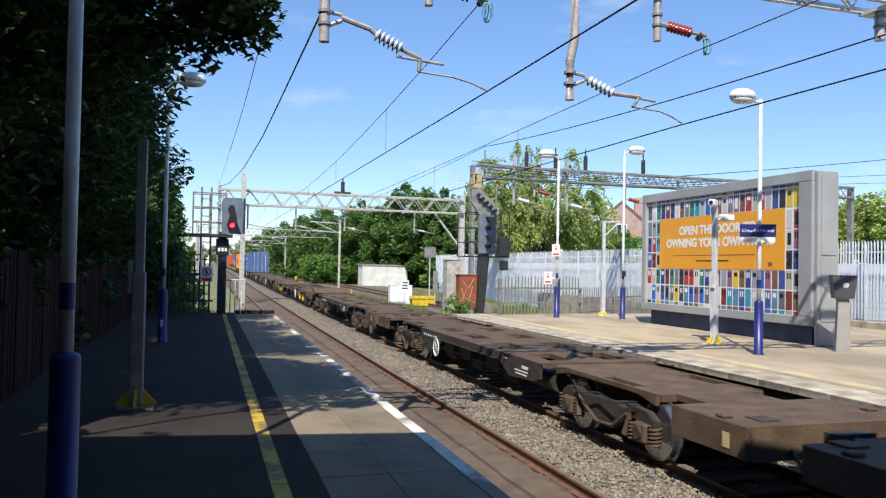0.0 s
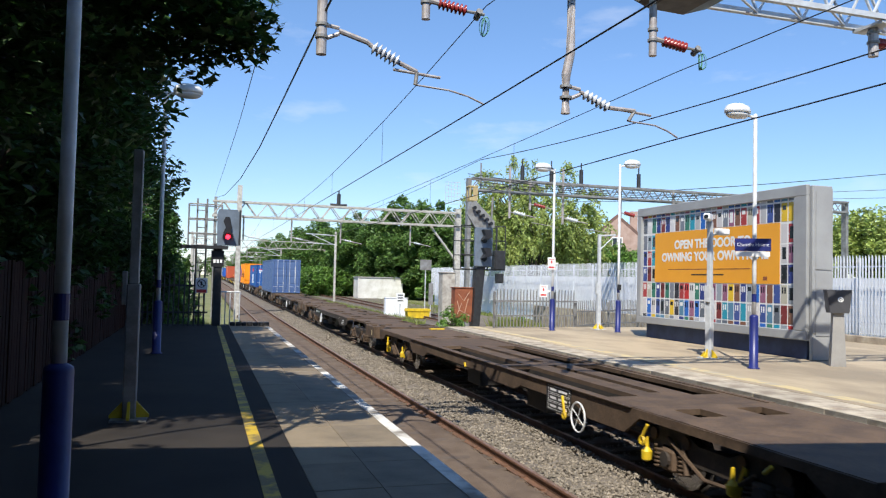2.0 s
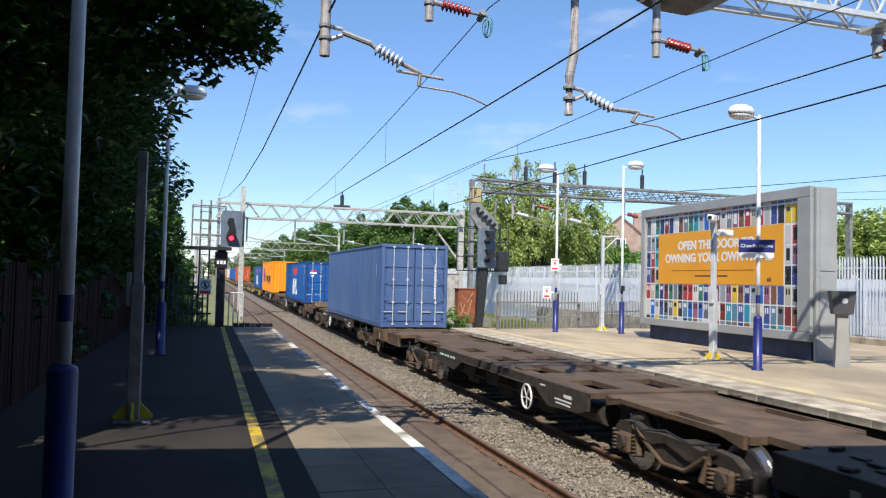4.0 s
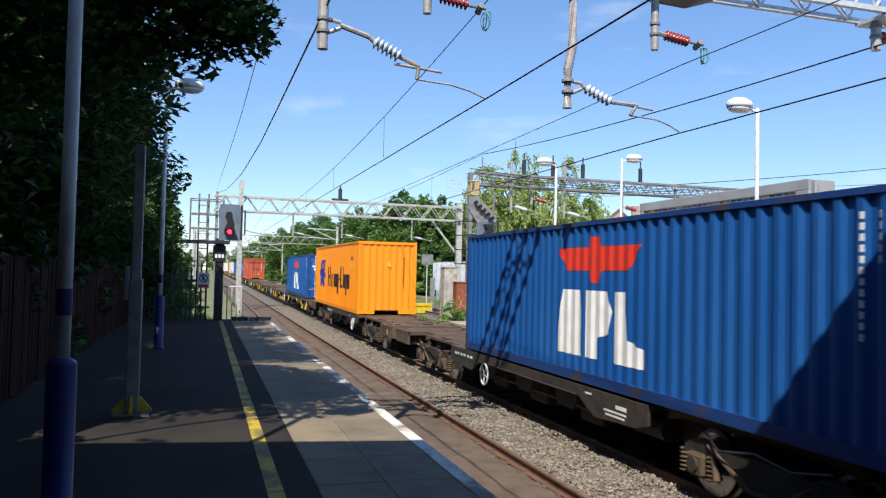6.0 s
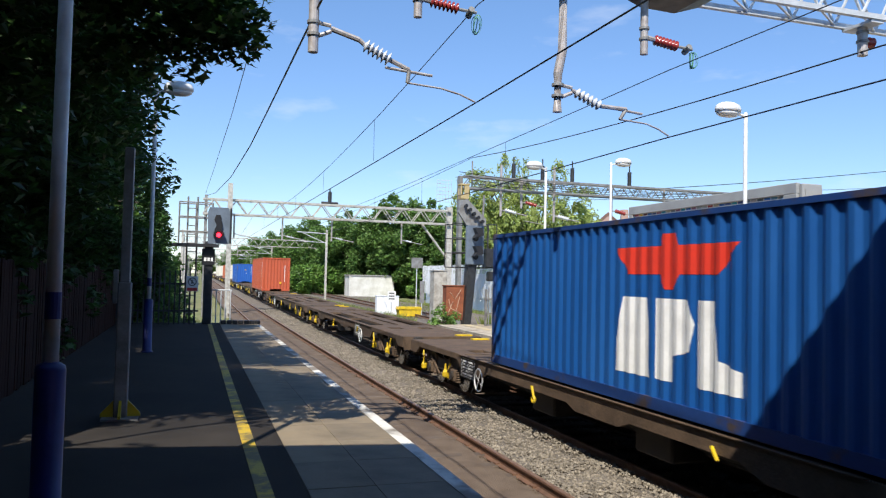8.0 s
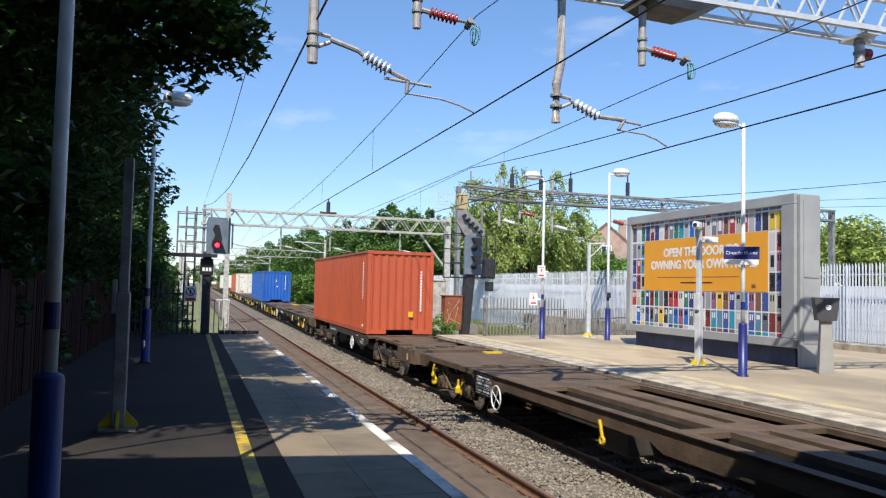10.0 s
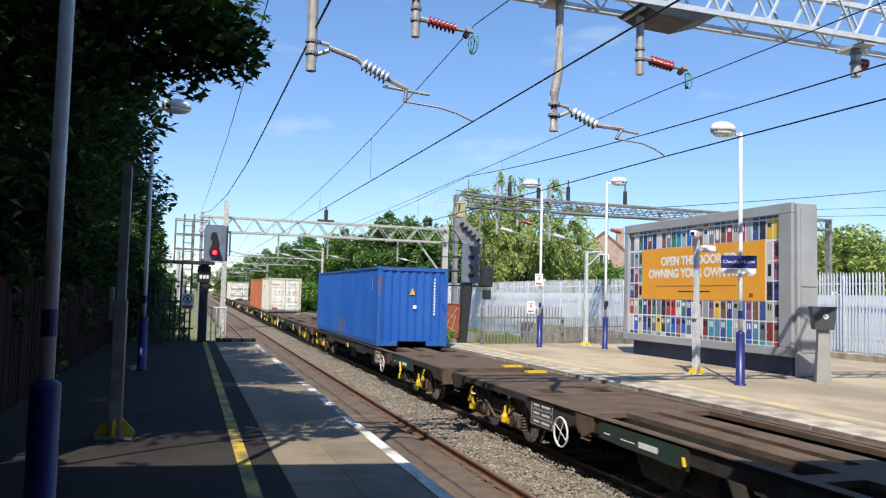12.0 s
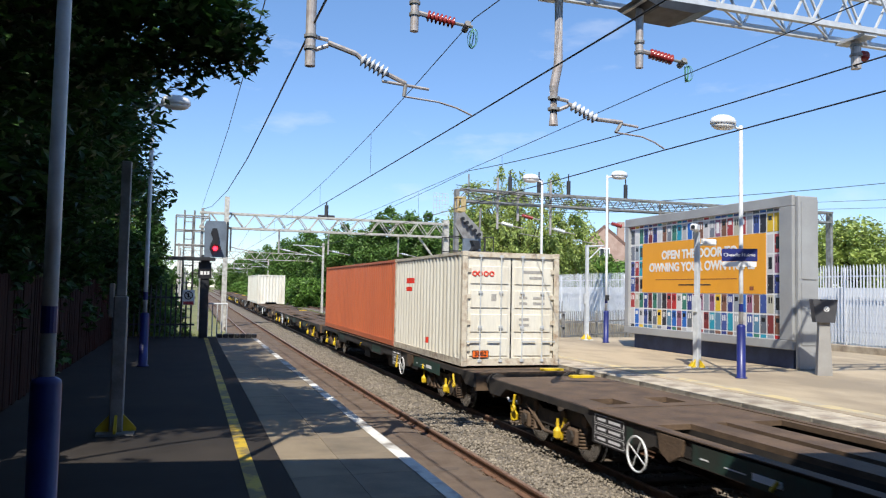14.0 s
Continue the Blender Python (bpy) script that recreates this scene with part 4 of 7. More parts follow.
lad = part("ladder", rods(((-0.72, 0.5, -0.0), (-0.72, 0.5, 4.3), 0.03), ((-0.4, 0.5, 0), (-0.4, 0.5, 4.3), 0.03), *[((-0.72, 0.5, 0.3 * i), (-0.4, 0.5, 0.3 * i), 0.016) for i in range(1, 14)]), M["galvdk"], sg)
part("platform_cage", rods(*[((-1.0, 0.3 + dy, z), (0.1, 0.3 + dy, z), 0.022) for z in (2.6, 3.1, 3.6, 4.1) for dy in (0, 0.7)], *[((x, 0.3 + dy, 2.6), (x, 0.3 + dy, 4.1), 0.022) for x in (-1.0, -0.45, 0.1) for dy in (0, 0.7)]), M["galvdk"], sg)
bar = thing("platform_end_barrier", "low dark rubber blocks across the platform end", "barrier")
for i in range(7):
    part("block", boxes((0.95 + i * 0.19, 1.12 + i * 0.19, 27.2, 27.5, 1.0, 1.13), bevel=0.02), M["black"], bar)
rg = thing("hand_rail", "grey tubular guard rail at the platform end", "railing")
for i in range(5):
    part("upright", rods(((0.62 + i * 0.16, 27.6, 1.0), (0.62 + i * 0.16, 27.6, 2.15), 0.02)), M["galv"], rg)
part("top_rail", rods(((0.6, 27.6, 2.15), (1.28, 27.6, 2.15), 0.025)), M["galv"], rg)

s2 = thing("junction_signal", "tall dark junction signal with slanted indicator and cage", "signal", pose(11.3, 31.3, 0.6) @ Matrix.Diagonal((0.95, 1.1, 1.05, 1)))
part("footing", boxes((-0.9, 0.9, -0.4, 0.5, -1.0, 0.1)), M["concrete"], s2)
bm = bmesh.new()
prism(bm, [(-0.2, 0.1), (0.12, 0.1), (0.36, 2.6), (-0.06, 2.6)], 0.4, pose(0, -0.2, 0))
part("post", bm, M["darkst"], s2)
hd = part("backboard", boxes((-0.2, 0.66, -0.3, -0.12, 2.6, 4.25), bevel=0.04), M["bluegrey"], s2, "grey backboard")
for z in (2.95, 3.7):
    bm = bmesh.new()
    lathe(bm, [(0.13, 0), (0.13, 0.03)], 16, pose(0.24, -0.3, z, 90))
    part("lens", bm, M["glassd"], hd)
    bm = bmesh.new()
    prism(bm, [(0.05, z), (0.5, z + 0.1), (0.42, z + 0.42), (0.08, z + 0.42), (0.2, z + 0.18)], 0.35, pose(0, -0.62, 0))
    part("hood", bm, M["black"], hd, "dark hood")
bm = bmesh.new()
prism(bm, [(-0.62, 4.75), (-0.42, 5.25), (-0.2, 5.3), (0.72, 4.5), (0.72, 4.22), (-0.22, 4.22)], 0.12, pose(0, -0.3, 0))
fe = part("indicator", bm, M["galvdk"], s2, "slanted grey route indicator")
for i in range(5):
    x, z = -0.32 + i * 0.2, 5.0 - i * 0.155
    bm = bmesh.new()
    lathe(bm, [(0.06, 0), (0.08, 0.2)], 12, pose(x, -0.3, z, 90))
    part("lamp_hood", bm, M["black"], fe)
part("cage", rods(*[((x, y, 2.5), (x, y, 4.3), 0.025) for x in (-0.8, 0.9, 1.35) for y in (-0.1, 0.8)], *[((-0.8, y, z), (1.35, y, z), 0.022) for y in (-0.1, 0.8) for z in (2.5, 3.1, 3.7, 4.3)]), M["darkst"], s2)
part("side_box", boxes((0.8, 1.3, -0.25, 0.2, 2.5, 3.3), (0.95, 1.25, -0.25, 0.1, 1.95, 2.35), bevel=0.03), M["darkst"], s2)
buff = mat("faded_buff_paint", (0.58, 0.45, 0.2), (0.42, 0.32, 0.16), 0.6, scale=4, fine=30, var=0.15, bump=0.05)
part("case_lid", boxes((-0.44, 0.02, -0.02, 0.37, 5.9, 5.96), bevel=0.01), buff, s2, "faded buff lid")
part("case_base", boxes((-0.4, 0.0, 0.0, 0.35, 5.33, 5.5), bevel=0.01), buff, s2, "faded buff case")
for cx, cw in ((-0.4, 0.05), (-0.22, 0.22)):
    part("case_side", boxes((cx, cx + cw, 0.0, 0.05, 5.5, 5.9)), buff, s2, "faded buff case side")
    part("case_side", boxes((cx, cx + 0.04, 0.3, 0.35, 5.5, 5.9)), buff, s2, "faded buff case side")
part("mesh_screen", rods(*[((-1.4 + 0.14 * i, 0.4, 5.2), (-1.4 + 0.14 * i, 0.4, 6.1), 0.008) for i in range(6)], *[((-1.4, 0.4, 5.2 + 0.15 * i), (-0.7, 0.4, 5.2 + 0.15 * i), 0.008) for i in range(7)]), M["galv"], s2)
part("stay", rods(((0.95, 0.6, 4.3), (1.0, 0.6, 5.6), 0.05)), M["galvdk"], s2)


def cabinet(label, x, y, z, w, d, h, material, doors=2):
    c = thing("trackside_cabinet", label, "cabinet", pose(x, y, z))
    b = part("body", boxes((-w / 2, w / 2, -d / 2, d / 2, 0, h), bevel=0.015), material, c)
    for i in range(doors):
        a = -w / 2 + 0.04 + i * (w - 0.04) / doors
        part("door", boxes((a, a + (w - 0.04) / doors - 0.04, -d / 2 - 0.015, -d / 2, 0.06, h - 0.06)), material, c)
    part("roof", boxes((-w / 2 - 0.03, w / 2 + 0.03, -d / 2 - 0.03, d / 2 + 0.03, h, h + 0.04)), material, c)
    return c


rc = cabinet("rust-red steel cabinet with pale graffiti", 10.78, 31.6, 0.95, 0.82, 0.5, 1.45, M["rust"], 1)
bm = bmesh.new()
for pts in ([(-0.3, 0.3), (-0.1, 0.8), (0.05, 0.4), (0.2, 1.0)], [(-0.25, 1.2), (0.0, 0.9), (0.25, 1.3)], [(-0.3, 0.9), (-0.2, 0.5), (0.3, 0.25)]):
    tube_path(bm, [(x, -0.27, z) for x, z in pts], 0.018, 4)
part("graffiti", bm, M["graff"], rc, "pale painted scrawl")
cabinet("pale grey tall trackside cabinet", 10.6, 33.2, 0.3, 0.62, 0.6, 2.75, M["palest"], 1)
cabinet("white low trackside cabinet", 14.0, 56.5, -0.42, 1.7, 0.6, 1.7, M["shed"], 0)
gb = thing("grit_bin", "yellow lidded grit bin beside the track", "bin", pose(14.85, 53.4, -0.05))
bm = bmesh.new()
prism(bm, [(-0.75, 0), (0.75, 0), (0.85, 0.5), (-0.85, 0.5)], 0.8, pose(0, -0.4, 0))
part("body", bm, M["yelp"], gb)
bm = bmesh.new()
prism(bm, [(-0.9, 0.5), (0.9, 0.5), (0.8, 0.68), (-0.8, 0.68)], 0.9, pose(0, -0.45, 0))
part("lid", bm, M["yelp"], gb)


def board_post(label, x, y, z, h, w, bh, material):
    s = thing("trackside_sign", label, "sign", pose(x, y, z))
    part("post", rods(((0, 0, 0), (0, 0, h), 0.04)), M["galv"], s)
    part("panel", boxes((-w / 2, w / 2, -0.07, -0.04, h - bh, h)), material, s)


board_post("white trackside board on a post", 13.6, 53.6, -0.42, 2.15, 0.6, 0.8, M["paper"])
tb = bpy.data.objects["trackside_sign"]
for z in (1.55, 1.75, 1.95):
    part("marking", boxes((-0.2, 0.2, -0.074, -0.071, z, z + 0.08)), M["black"], tb, "unreadable dark lettering")
board_post("grey trackside box on a post", 15.56, 54, -0.42, 4.6, 0.85, 0.75, M["galvdk"])
board_post("slim grey-green trackside post", 16.14, 54.5, -0.42, 2.9, 0.35, 1.6, M["galvdk"])
for x, y in ((12.0, 110),):
    board_post("small yellow trackside marker", x, y, -0.42, 1.5, 0.35, 0.4, M["yelp"])
hut = thing("lineside_hut", "white flat-roofed lineside hut before trees", "hut", pose(21.6, 98, -0.42))
part("wall", boxes((-2.4, 3.6, 0, 3, 0, 3.2)), M["hutwall"], hut)
part("roof", boxes((-2.5, 3.7, -0.1, 3.1, 3.2, 3.35)), M["concrete"], hut)
part("pier", boxes((-2.4, -2.2, -0.06, 0, 0, 3.2)), M["hutwall"], hut)

# ---- house beyond the trees ----
hs = thing("brick_house", "red-brown brick house with pale gable beyond the trees", "house", pose(50.6, 88, -1.2, 0, 0, -25))
part("wall", boxes((-5, 5, -4, 4, 0, 8.0)), M["housebrick"], hs)
bm = bmesh.new()
prism(bm, [(-5.4, 7.9), (5.4, 7.9), (0, 12.6)], 8.8, pose(0, -4.4, 0))
part("roof", bm, M["tiles"], hs)
bm = bmesh.new()
prism(bm, [(-4.7, 8.0), (4.7, 8.0), (0, 12.1)], 0.12, pose(0, -4.52, 0))
part("gable", bm, M["housebrick"], hs)
part("chimney", boxes((2.0, 2.9, -0.5, 0.5, 10.5, 13.3)), M["housebrick"], hs)
for x in (-2.6, 0.0, 2.6):
    for z in (5.2, 8.3):
        if z > 6 and x:
            continue
        wd = part("window", boxes((x - 0.65, x + 0.65, -4.6, -4.5 if z > 6 else -3.98, z, z + 1.4)), M["paper"], hs)
        part("pane", boxes((x - 0.52, x - 0.04, -4.63, -4.601, z + 0.12, z + 1.28), (x + 0.04, x + 0.52, -4.63, -4.601, z + 0.12, z + 1.28)), M["glassd"], wd)


# ---- trees ----
def tree(name, label, seed, h, r, base, leaf, n, leafmat_, m, flat=1.0, gaps=0.55, clumps=34, droop=0.0, lump=1.0):
    rg = random.Random(seed)
    t = thing(name, label, "tree" if h > 3.4 else "bush", m, "trees along the line")
    bm = bmesh.new()
    prev, rad = Vector((0, 0, 0)), max(0.05, h * 0.022)
    top = h * 0.72
    spine = [Vector((0, 0, -0.3))]
    for i in range(1, 6):
        spine.append(Vector((rg.uniform(-0.05, 0.05) * h * 0.4, rg.uniform(-0.05, 0.05) * h * 0.4, top * i / 5)))
    for i, (a, b) in enumerate(zip(spine, spine[1:])):
        rod(bm, a, b, rad * (1 - i * 0.16), 8, rad * (1 - (i + 1) * 0.16))
    cents = []
    cz = (base + h) / 2
    for _ in range(clumps):
        while True:
            p = Vector((rg.uniform(-1, 1), rg.uniform(-1, 1), rg.uniform(-1, 1)))
            if 0.25 < p.length < 1:
                break
        c = Vector((p.x * r * 0.86, p.y * r * 0.86 * flat, cz + p.z * (h - base) / 2 * 0.9))
        cents.append((c, rg.uniform(0.16, 0.34) * r * lump))
    for c, _ in cents[:16]:
        k = spine[min(5, max(1, int(5 * min(c.z, top) / top)))]
        mid = k.lerp(c, 0.5) + Vector((0, 0, 0.05 * h))
        rod(bm, k, mid, rad * 0.35, 5, rad * 0.22)
        rod(bm, mid, c, rad * 0.22, 5, rad * 0.06)
    part("trunk", bm, M["bark"], t)
    verts, faces = [], []
    per = n // clumps
    for c, cr in cents:
        for _ in range(per):
            d = Vector((rg.gauss(0, 1), rg.gauss(0, 1), rg.gauss(0, 0.8)))
            d = d.normalized() * cr * (0.35 + 0.75 * rg.random() ** gaps)
            p = c + d
            p.z -= droop * abs(d.z) * rg.random() * 2
            s = leaf * rg.uniform(0.6, 1.3)
            q = Euler((rg.uniform(-0.9, 0.9), rg.uniform(-0.9, 0.9), rg.uniform(0, 6.28))).to_matrix()
            k = len(verts)
            for v in ((0, -1, 0), (0.5, 0, 0.16), (0, 1.1, -0.1), (-0.5, 0, 0.16)):
                verts.append(p + q @ (Vector(v) * s))
            faces += [(k, k + 1, k + 2), (k, k + 2, k + 3)]
    me = bpy.data.meshes.new("crown")
    me.from_pydata(verts, [], faces)
    me.materials.append(leafmat_)
    cr = new("crown", me)
    cr.parent = t
    return t


G = -0.42
dark = "dense green broadleaf tree with shade-darkened leaves leaning over the platform fence"
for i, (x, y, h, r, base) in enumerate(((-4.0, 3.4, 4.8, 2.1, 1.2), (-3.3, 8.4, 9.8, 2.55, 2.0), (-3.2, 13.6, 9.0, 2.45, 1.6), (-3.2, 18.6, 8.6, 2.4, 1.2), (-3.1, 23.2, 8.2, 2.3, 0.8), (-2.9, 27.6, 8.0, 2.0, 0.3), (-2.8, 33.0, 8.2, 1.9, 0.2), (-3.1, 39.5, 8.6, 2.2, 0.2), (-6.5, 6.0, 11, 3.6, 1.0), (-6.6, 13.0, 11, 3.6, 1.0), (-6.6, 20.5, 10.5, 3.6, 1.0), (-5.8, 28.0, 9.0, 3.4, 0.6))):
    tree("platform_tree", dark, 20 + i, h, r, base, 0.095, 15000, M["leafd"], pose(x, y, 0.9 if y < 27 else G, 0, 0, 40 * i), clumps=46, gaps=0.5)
# tall crowns added mostly out of view to shade the platform, with sun gaps
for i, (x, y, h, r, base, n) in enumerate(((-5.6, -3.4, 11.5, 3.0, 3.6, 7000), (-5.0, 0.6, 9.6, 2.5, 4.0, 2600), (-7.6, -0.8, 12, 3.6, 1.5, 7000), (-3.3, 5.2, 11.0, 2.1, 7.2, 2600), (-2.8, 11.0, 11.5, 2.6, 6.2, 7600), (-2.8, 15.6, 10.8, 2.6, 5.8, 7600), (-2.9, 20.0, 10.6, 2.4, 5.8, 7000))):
    tree("platform_tree", "tall dark green tree added mostly out of view to shade the platform", 120 + i, h, r, base, 0.1, n, M["leafd"], pose(x, y, 0.9, 0, 0, 33 * i), clumps=40, gaps=0.5, lump=0.85)
# undergrowth added close behind the board fence to stop a bright gap
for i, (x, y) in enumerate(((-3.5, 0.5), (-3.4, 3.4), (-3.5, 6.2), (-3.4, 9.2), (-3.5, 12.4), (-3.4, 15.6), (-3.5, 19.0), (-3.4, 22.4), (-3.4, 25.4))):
    tree("hedge_bush", "bush with shade-darkened leaves added close behind the board fence", 170 + i, 3.5, 1.35, 0.0, 0.1, 3600, M["leafd"], pose(x, y, 0.9, 0, 0, 50 * i), flat=1.35, clumps=26)
# the low bough over the platform
bough = thing("overhanging_bough", "leafy maple bough hanging over the platform, with an added unseen shading branch", "bough")
bm = bmesh.new()
spine = [(-3.2, 7.4, 5.2), (-1.8, 7.7, 5.75), (-0.6, 7.9, 5.9), (0.3, 8.05, 5.75)]
tube_path(bm, spine, 0.035, 6)
bm.transform(pose(0, 0, -0.55))
part("branch", bm, M["bark"], bough)
# second branch, added above the view only to shade the slabs
part("branch", tube_path(bmesh.new(), [(-3.5, 4.6, 5.6), (-2.2, 5.2, 6.3), (-1.0, 5.7, 6.5), (0.0, 6.3, 6.45)], 0.03, 6), M["bark"], bough)
rg = random.Random(77)
verts, faces = [], []
# the last six clumps are the added branch's unseen, shade-casting leaves
for c, cr, k in (((-2.2, 7.5, 6.2), 0.85, 1600), ((-1.3, 7.7, 6.1), 0.75, 1500), ((-0.55, 7.85, 6.0), 0.6, 1200), ((0.05, 8.0, 5.85), 0.42, 520), ((0.38, 8.1, 5.65), 0.26, 150), ((0.25, 8.4, 6.1), 0.45, 380), ((-0.5, 8.8, 6.5), 0.75, 1100), ((-0.15, 8.1, 5.5), 0.32, 190), ((-0.7, 8.0, 5.35), 0.36, 300), ((-1.4, 8.0, 5.2), 0.5, 600), ((0.0, 9.2, 6.9), 0.6, 500), ((-1.2, 5.55, 7.1), 0.5, 150), ((-0.6, 5.8, 7.1), 0.5, 160), ((-0.05, 6.15, 7.0), 0.45, 140), ((-0.9, 6.4, 7.2), 0.55, 240), ((-0.2, 6.7, 7.1), 0.5, 210), ((0.15, 7.2, 6.9), 0.4, 150)):
    for _ in range(k):
        d = Vector((rg.gauss(0, 1), rg.gauss(0, 1), rg.gauss(0, 0.7))).normalized() * cr * (0.2 + 0.9 * rg.random() ** 0.6)
        p = Vector(c) + d - Vector((0, 0, 0.55))
        s = 0.062 * rg.uniform(0.6, 1.4)
        q = Euler((rg.uniform(-0.8, 0.8), rg.uniform(-0.8, 0.8), rg.uniform(0, 6.28))).to_matrix()
        a = len(verts)
        for v in ((0, -1, 0), (0.35, -0.35, 0.05), (0.95, 0.1, 0.12), (0.3, 0.35, 0), (0, 1.2, -0.15), (-0.3, 0.35, 0), (-0.95, 0.1, 0.12), (-0.35, -0.35, 0.05)):
            verts.append(p + q @ (Vector(v) * s))
        faces += [(a, a + 1, a + 7), (a + 1, a + 2, a + 3), (a + 3, a + 4, a + 5), (a + 5, a + 6, a + 7), (a + 1, a + 3, a + 5, a + 7)]
me = bpy.data.meshes.new("leaves")
me.from_pydata(verts, [], faces)
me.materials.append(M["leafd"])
lv = tagged(new("foliage", me), kind="stuff")
lv.parent = bough

for i, (x, y, h, r, mm) in enumerate(((-3.4, 33, 5.5, 2.2, "leafb"), (-3.6, 39, 6.0, 2.6, "leafb"), (-4.2, 47, 7.0, 3.0, "leafb"), (-5.0, 58, 8.0, 3.6, "leafb"), (-6, 74, 9, 4.2, "leafb"), (-7, 95, 10, 5, "leafb"))):
    tree("line_side_tree", "sunlit green tree beside the line beyond the platform", 50 + i, h, r, 0.2, 0.15, 6500, M[mm], pose(x, y, G))
for i, (x, y, h, r) in enumerate(((-2.3, 30.5, 4.2, 1.7), (-4.0, 30, 5.5, 2.0), (-1.9, 35.5, 4.6, 1.8), (-2.7, 42, 5.0, 2.0), (-3.3, 50, 5.5, 2.3), (-4.2, 62, 6, 2.6))):
    tree("line_side_bush", "dense green bush beyond the platform fence", 140 + i, h, r, 0.0, 0.11, 7000, M["leafm"], pose(x, y, G), clumps=30)
for i, (x, y) in enumerate(((43.5, 72), (47.5, 74.5), (39.8, 73))):
    tree("garden_tree", "round green garden tree before the house", 150 + i, 9.0 - 0.2 * i, 3.5, 0.3, 0.2, 9000, M["leafb"], pose(x, y, G), clumps=30)
wood = tree("woodland_tree", "full green broadleaf tree beyond the tracks", 61, 13.0, 5.6, 0.6, 0.24, 15000, M["leafm"], pose(33.5, 108, G), clumps=96, lump=0.66)
wood2 = tree("woodland_tree", "dark green broadleaf tree beyond the tracks", 62, 11.5, 5.2, 0.4, 0.24, 15000, M["leafw"], pose(28, 112, G), clumps=96, lump=0.66)
wood3 = tree("woodland_bush", "green rounded bush beside the track", 63, 5.2, 3.6, 0.0, 0.2, 6000, M["leafb"], pose(18.5, 106, G), clumps=44, lump=0.75)
for i, (src, x, y) in enumerate(((wood2, 25, 111), (wood, 30.5, 104), (wood2, 34, 103), (wood, 38, 98), (wood2, 21.5, 118), (wood, 17.5, 126), (wood2, 28, 122), (wood2, 23.5, 120), (wood, 38.5, 117), (wood2, 36, 99), (wood, 19.5, 132), (wood2, 15.8, 150), (wood, 26, 140), (wood2, 31, 96), (wood2, 41.5, 108), (wood, 16.5, 175), (wood2, 20, 165), (wood, 14.2, 205), (wood2, 22, 190), (wood, 46, 100), (wood2, 52, 110), (wood, 60, 104), (wood2, 13, 245), (wood, 5, 330), (wood2, -4, 320), (wood, 14, 320), (wood2, 22, 300), (wood, -12, 300), (wood2, -20, 280), (wood, 30, 280), (wood, -14, 180), (wood2, -12, 140), (wood, -13, 230), (wood2, 70, 95), (wood, 80, 90), (wood2, 90, 82), (wood, 100, 70))):
    copy_thing(src, pose(x, y, G, 0, 0, 67 * i))
for i, (x, y) in enumerate(((16.2, 118), (14.6, 130), (24.6, 104), (27.2, 101), (29.4, 95), (13.6, 165), (12.6, 190), (15.2, 105), (16.6, 109), (26.8, 109), (15.6, 114), (32, 90), (35, 88), (39, 84), (42, 80), (46, 76), (50, 72), (13.0, 280), (36, 70), (44, 66))):
    copy_thing(wood3, pose(x, y, G, 0, 0, 51 * i))
# the tallest trees of the wood stand towards its nearer end
for i, (src, x, y, k) in enumerate(((wood2, 26.6, 100, 1.32), (wood2, 31.6, 102, 1.28), (wood2, 23.0, 102, 1.08), (wood, 35.0, 96, 1.12), (wood2, 29.2, 98, 1.1), (wood2, 20.4, 106, 1.12), (wood2, 18.6, 112, 1.0), (wood, 24.6, 106, 0.9))):
    copy_thing(src, pose(x, y, G, 0, 0, 140 + 95 * i) @ Matrix.Diagonal((0.86 * k, 0.86 * k, k, 1)))


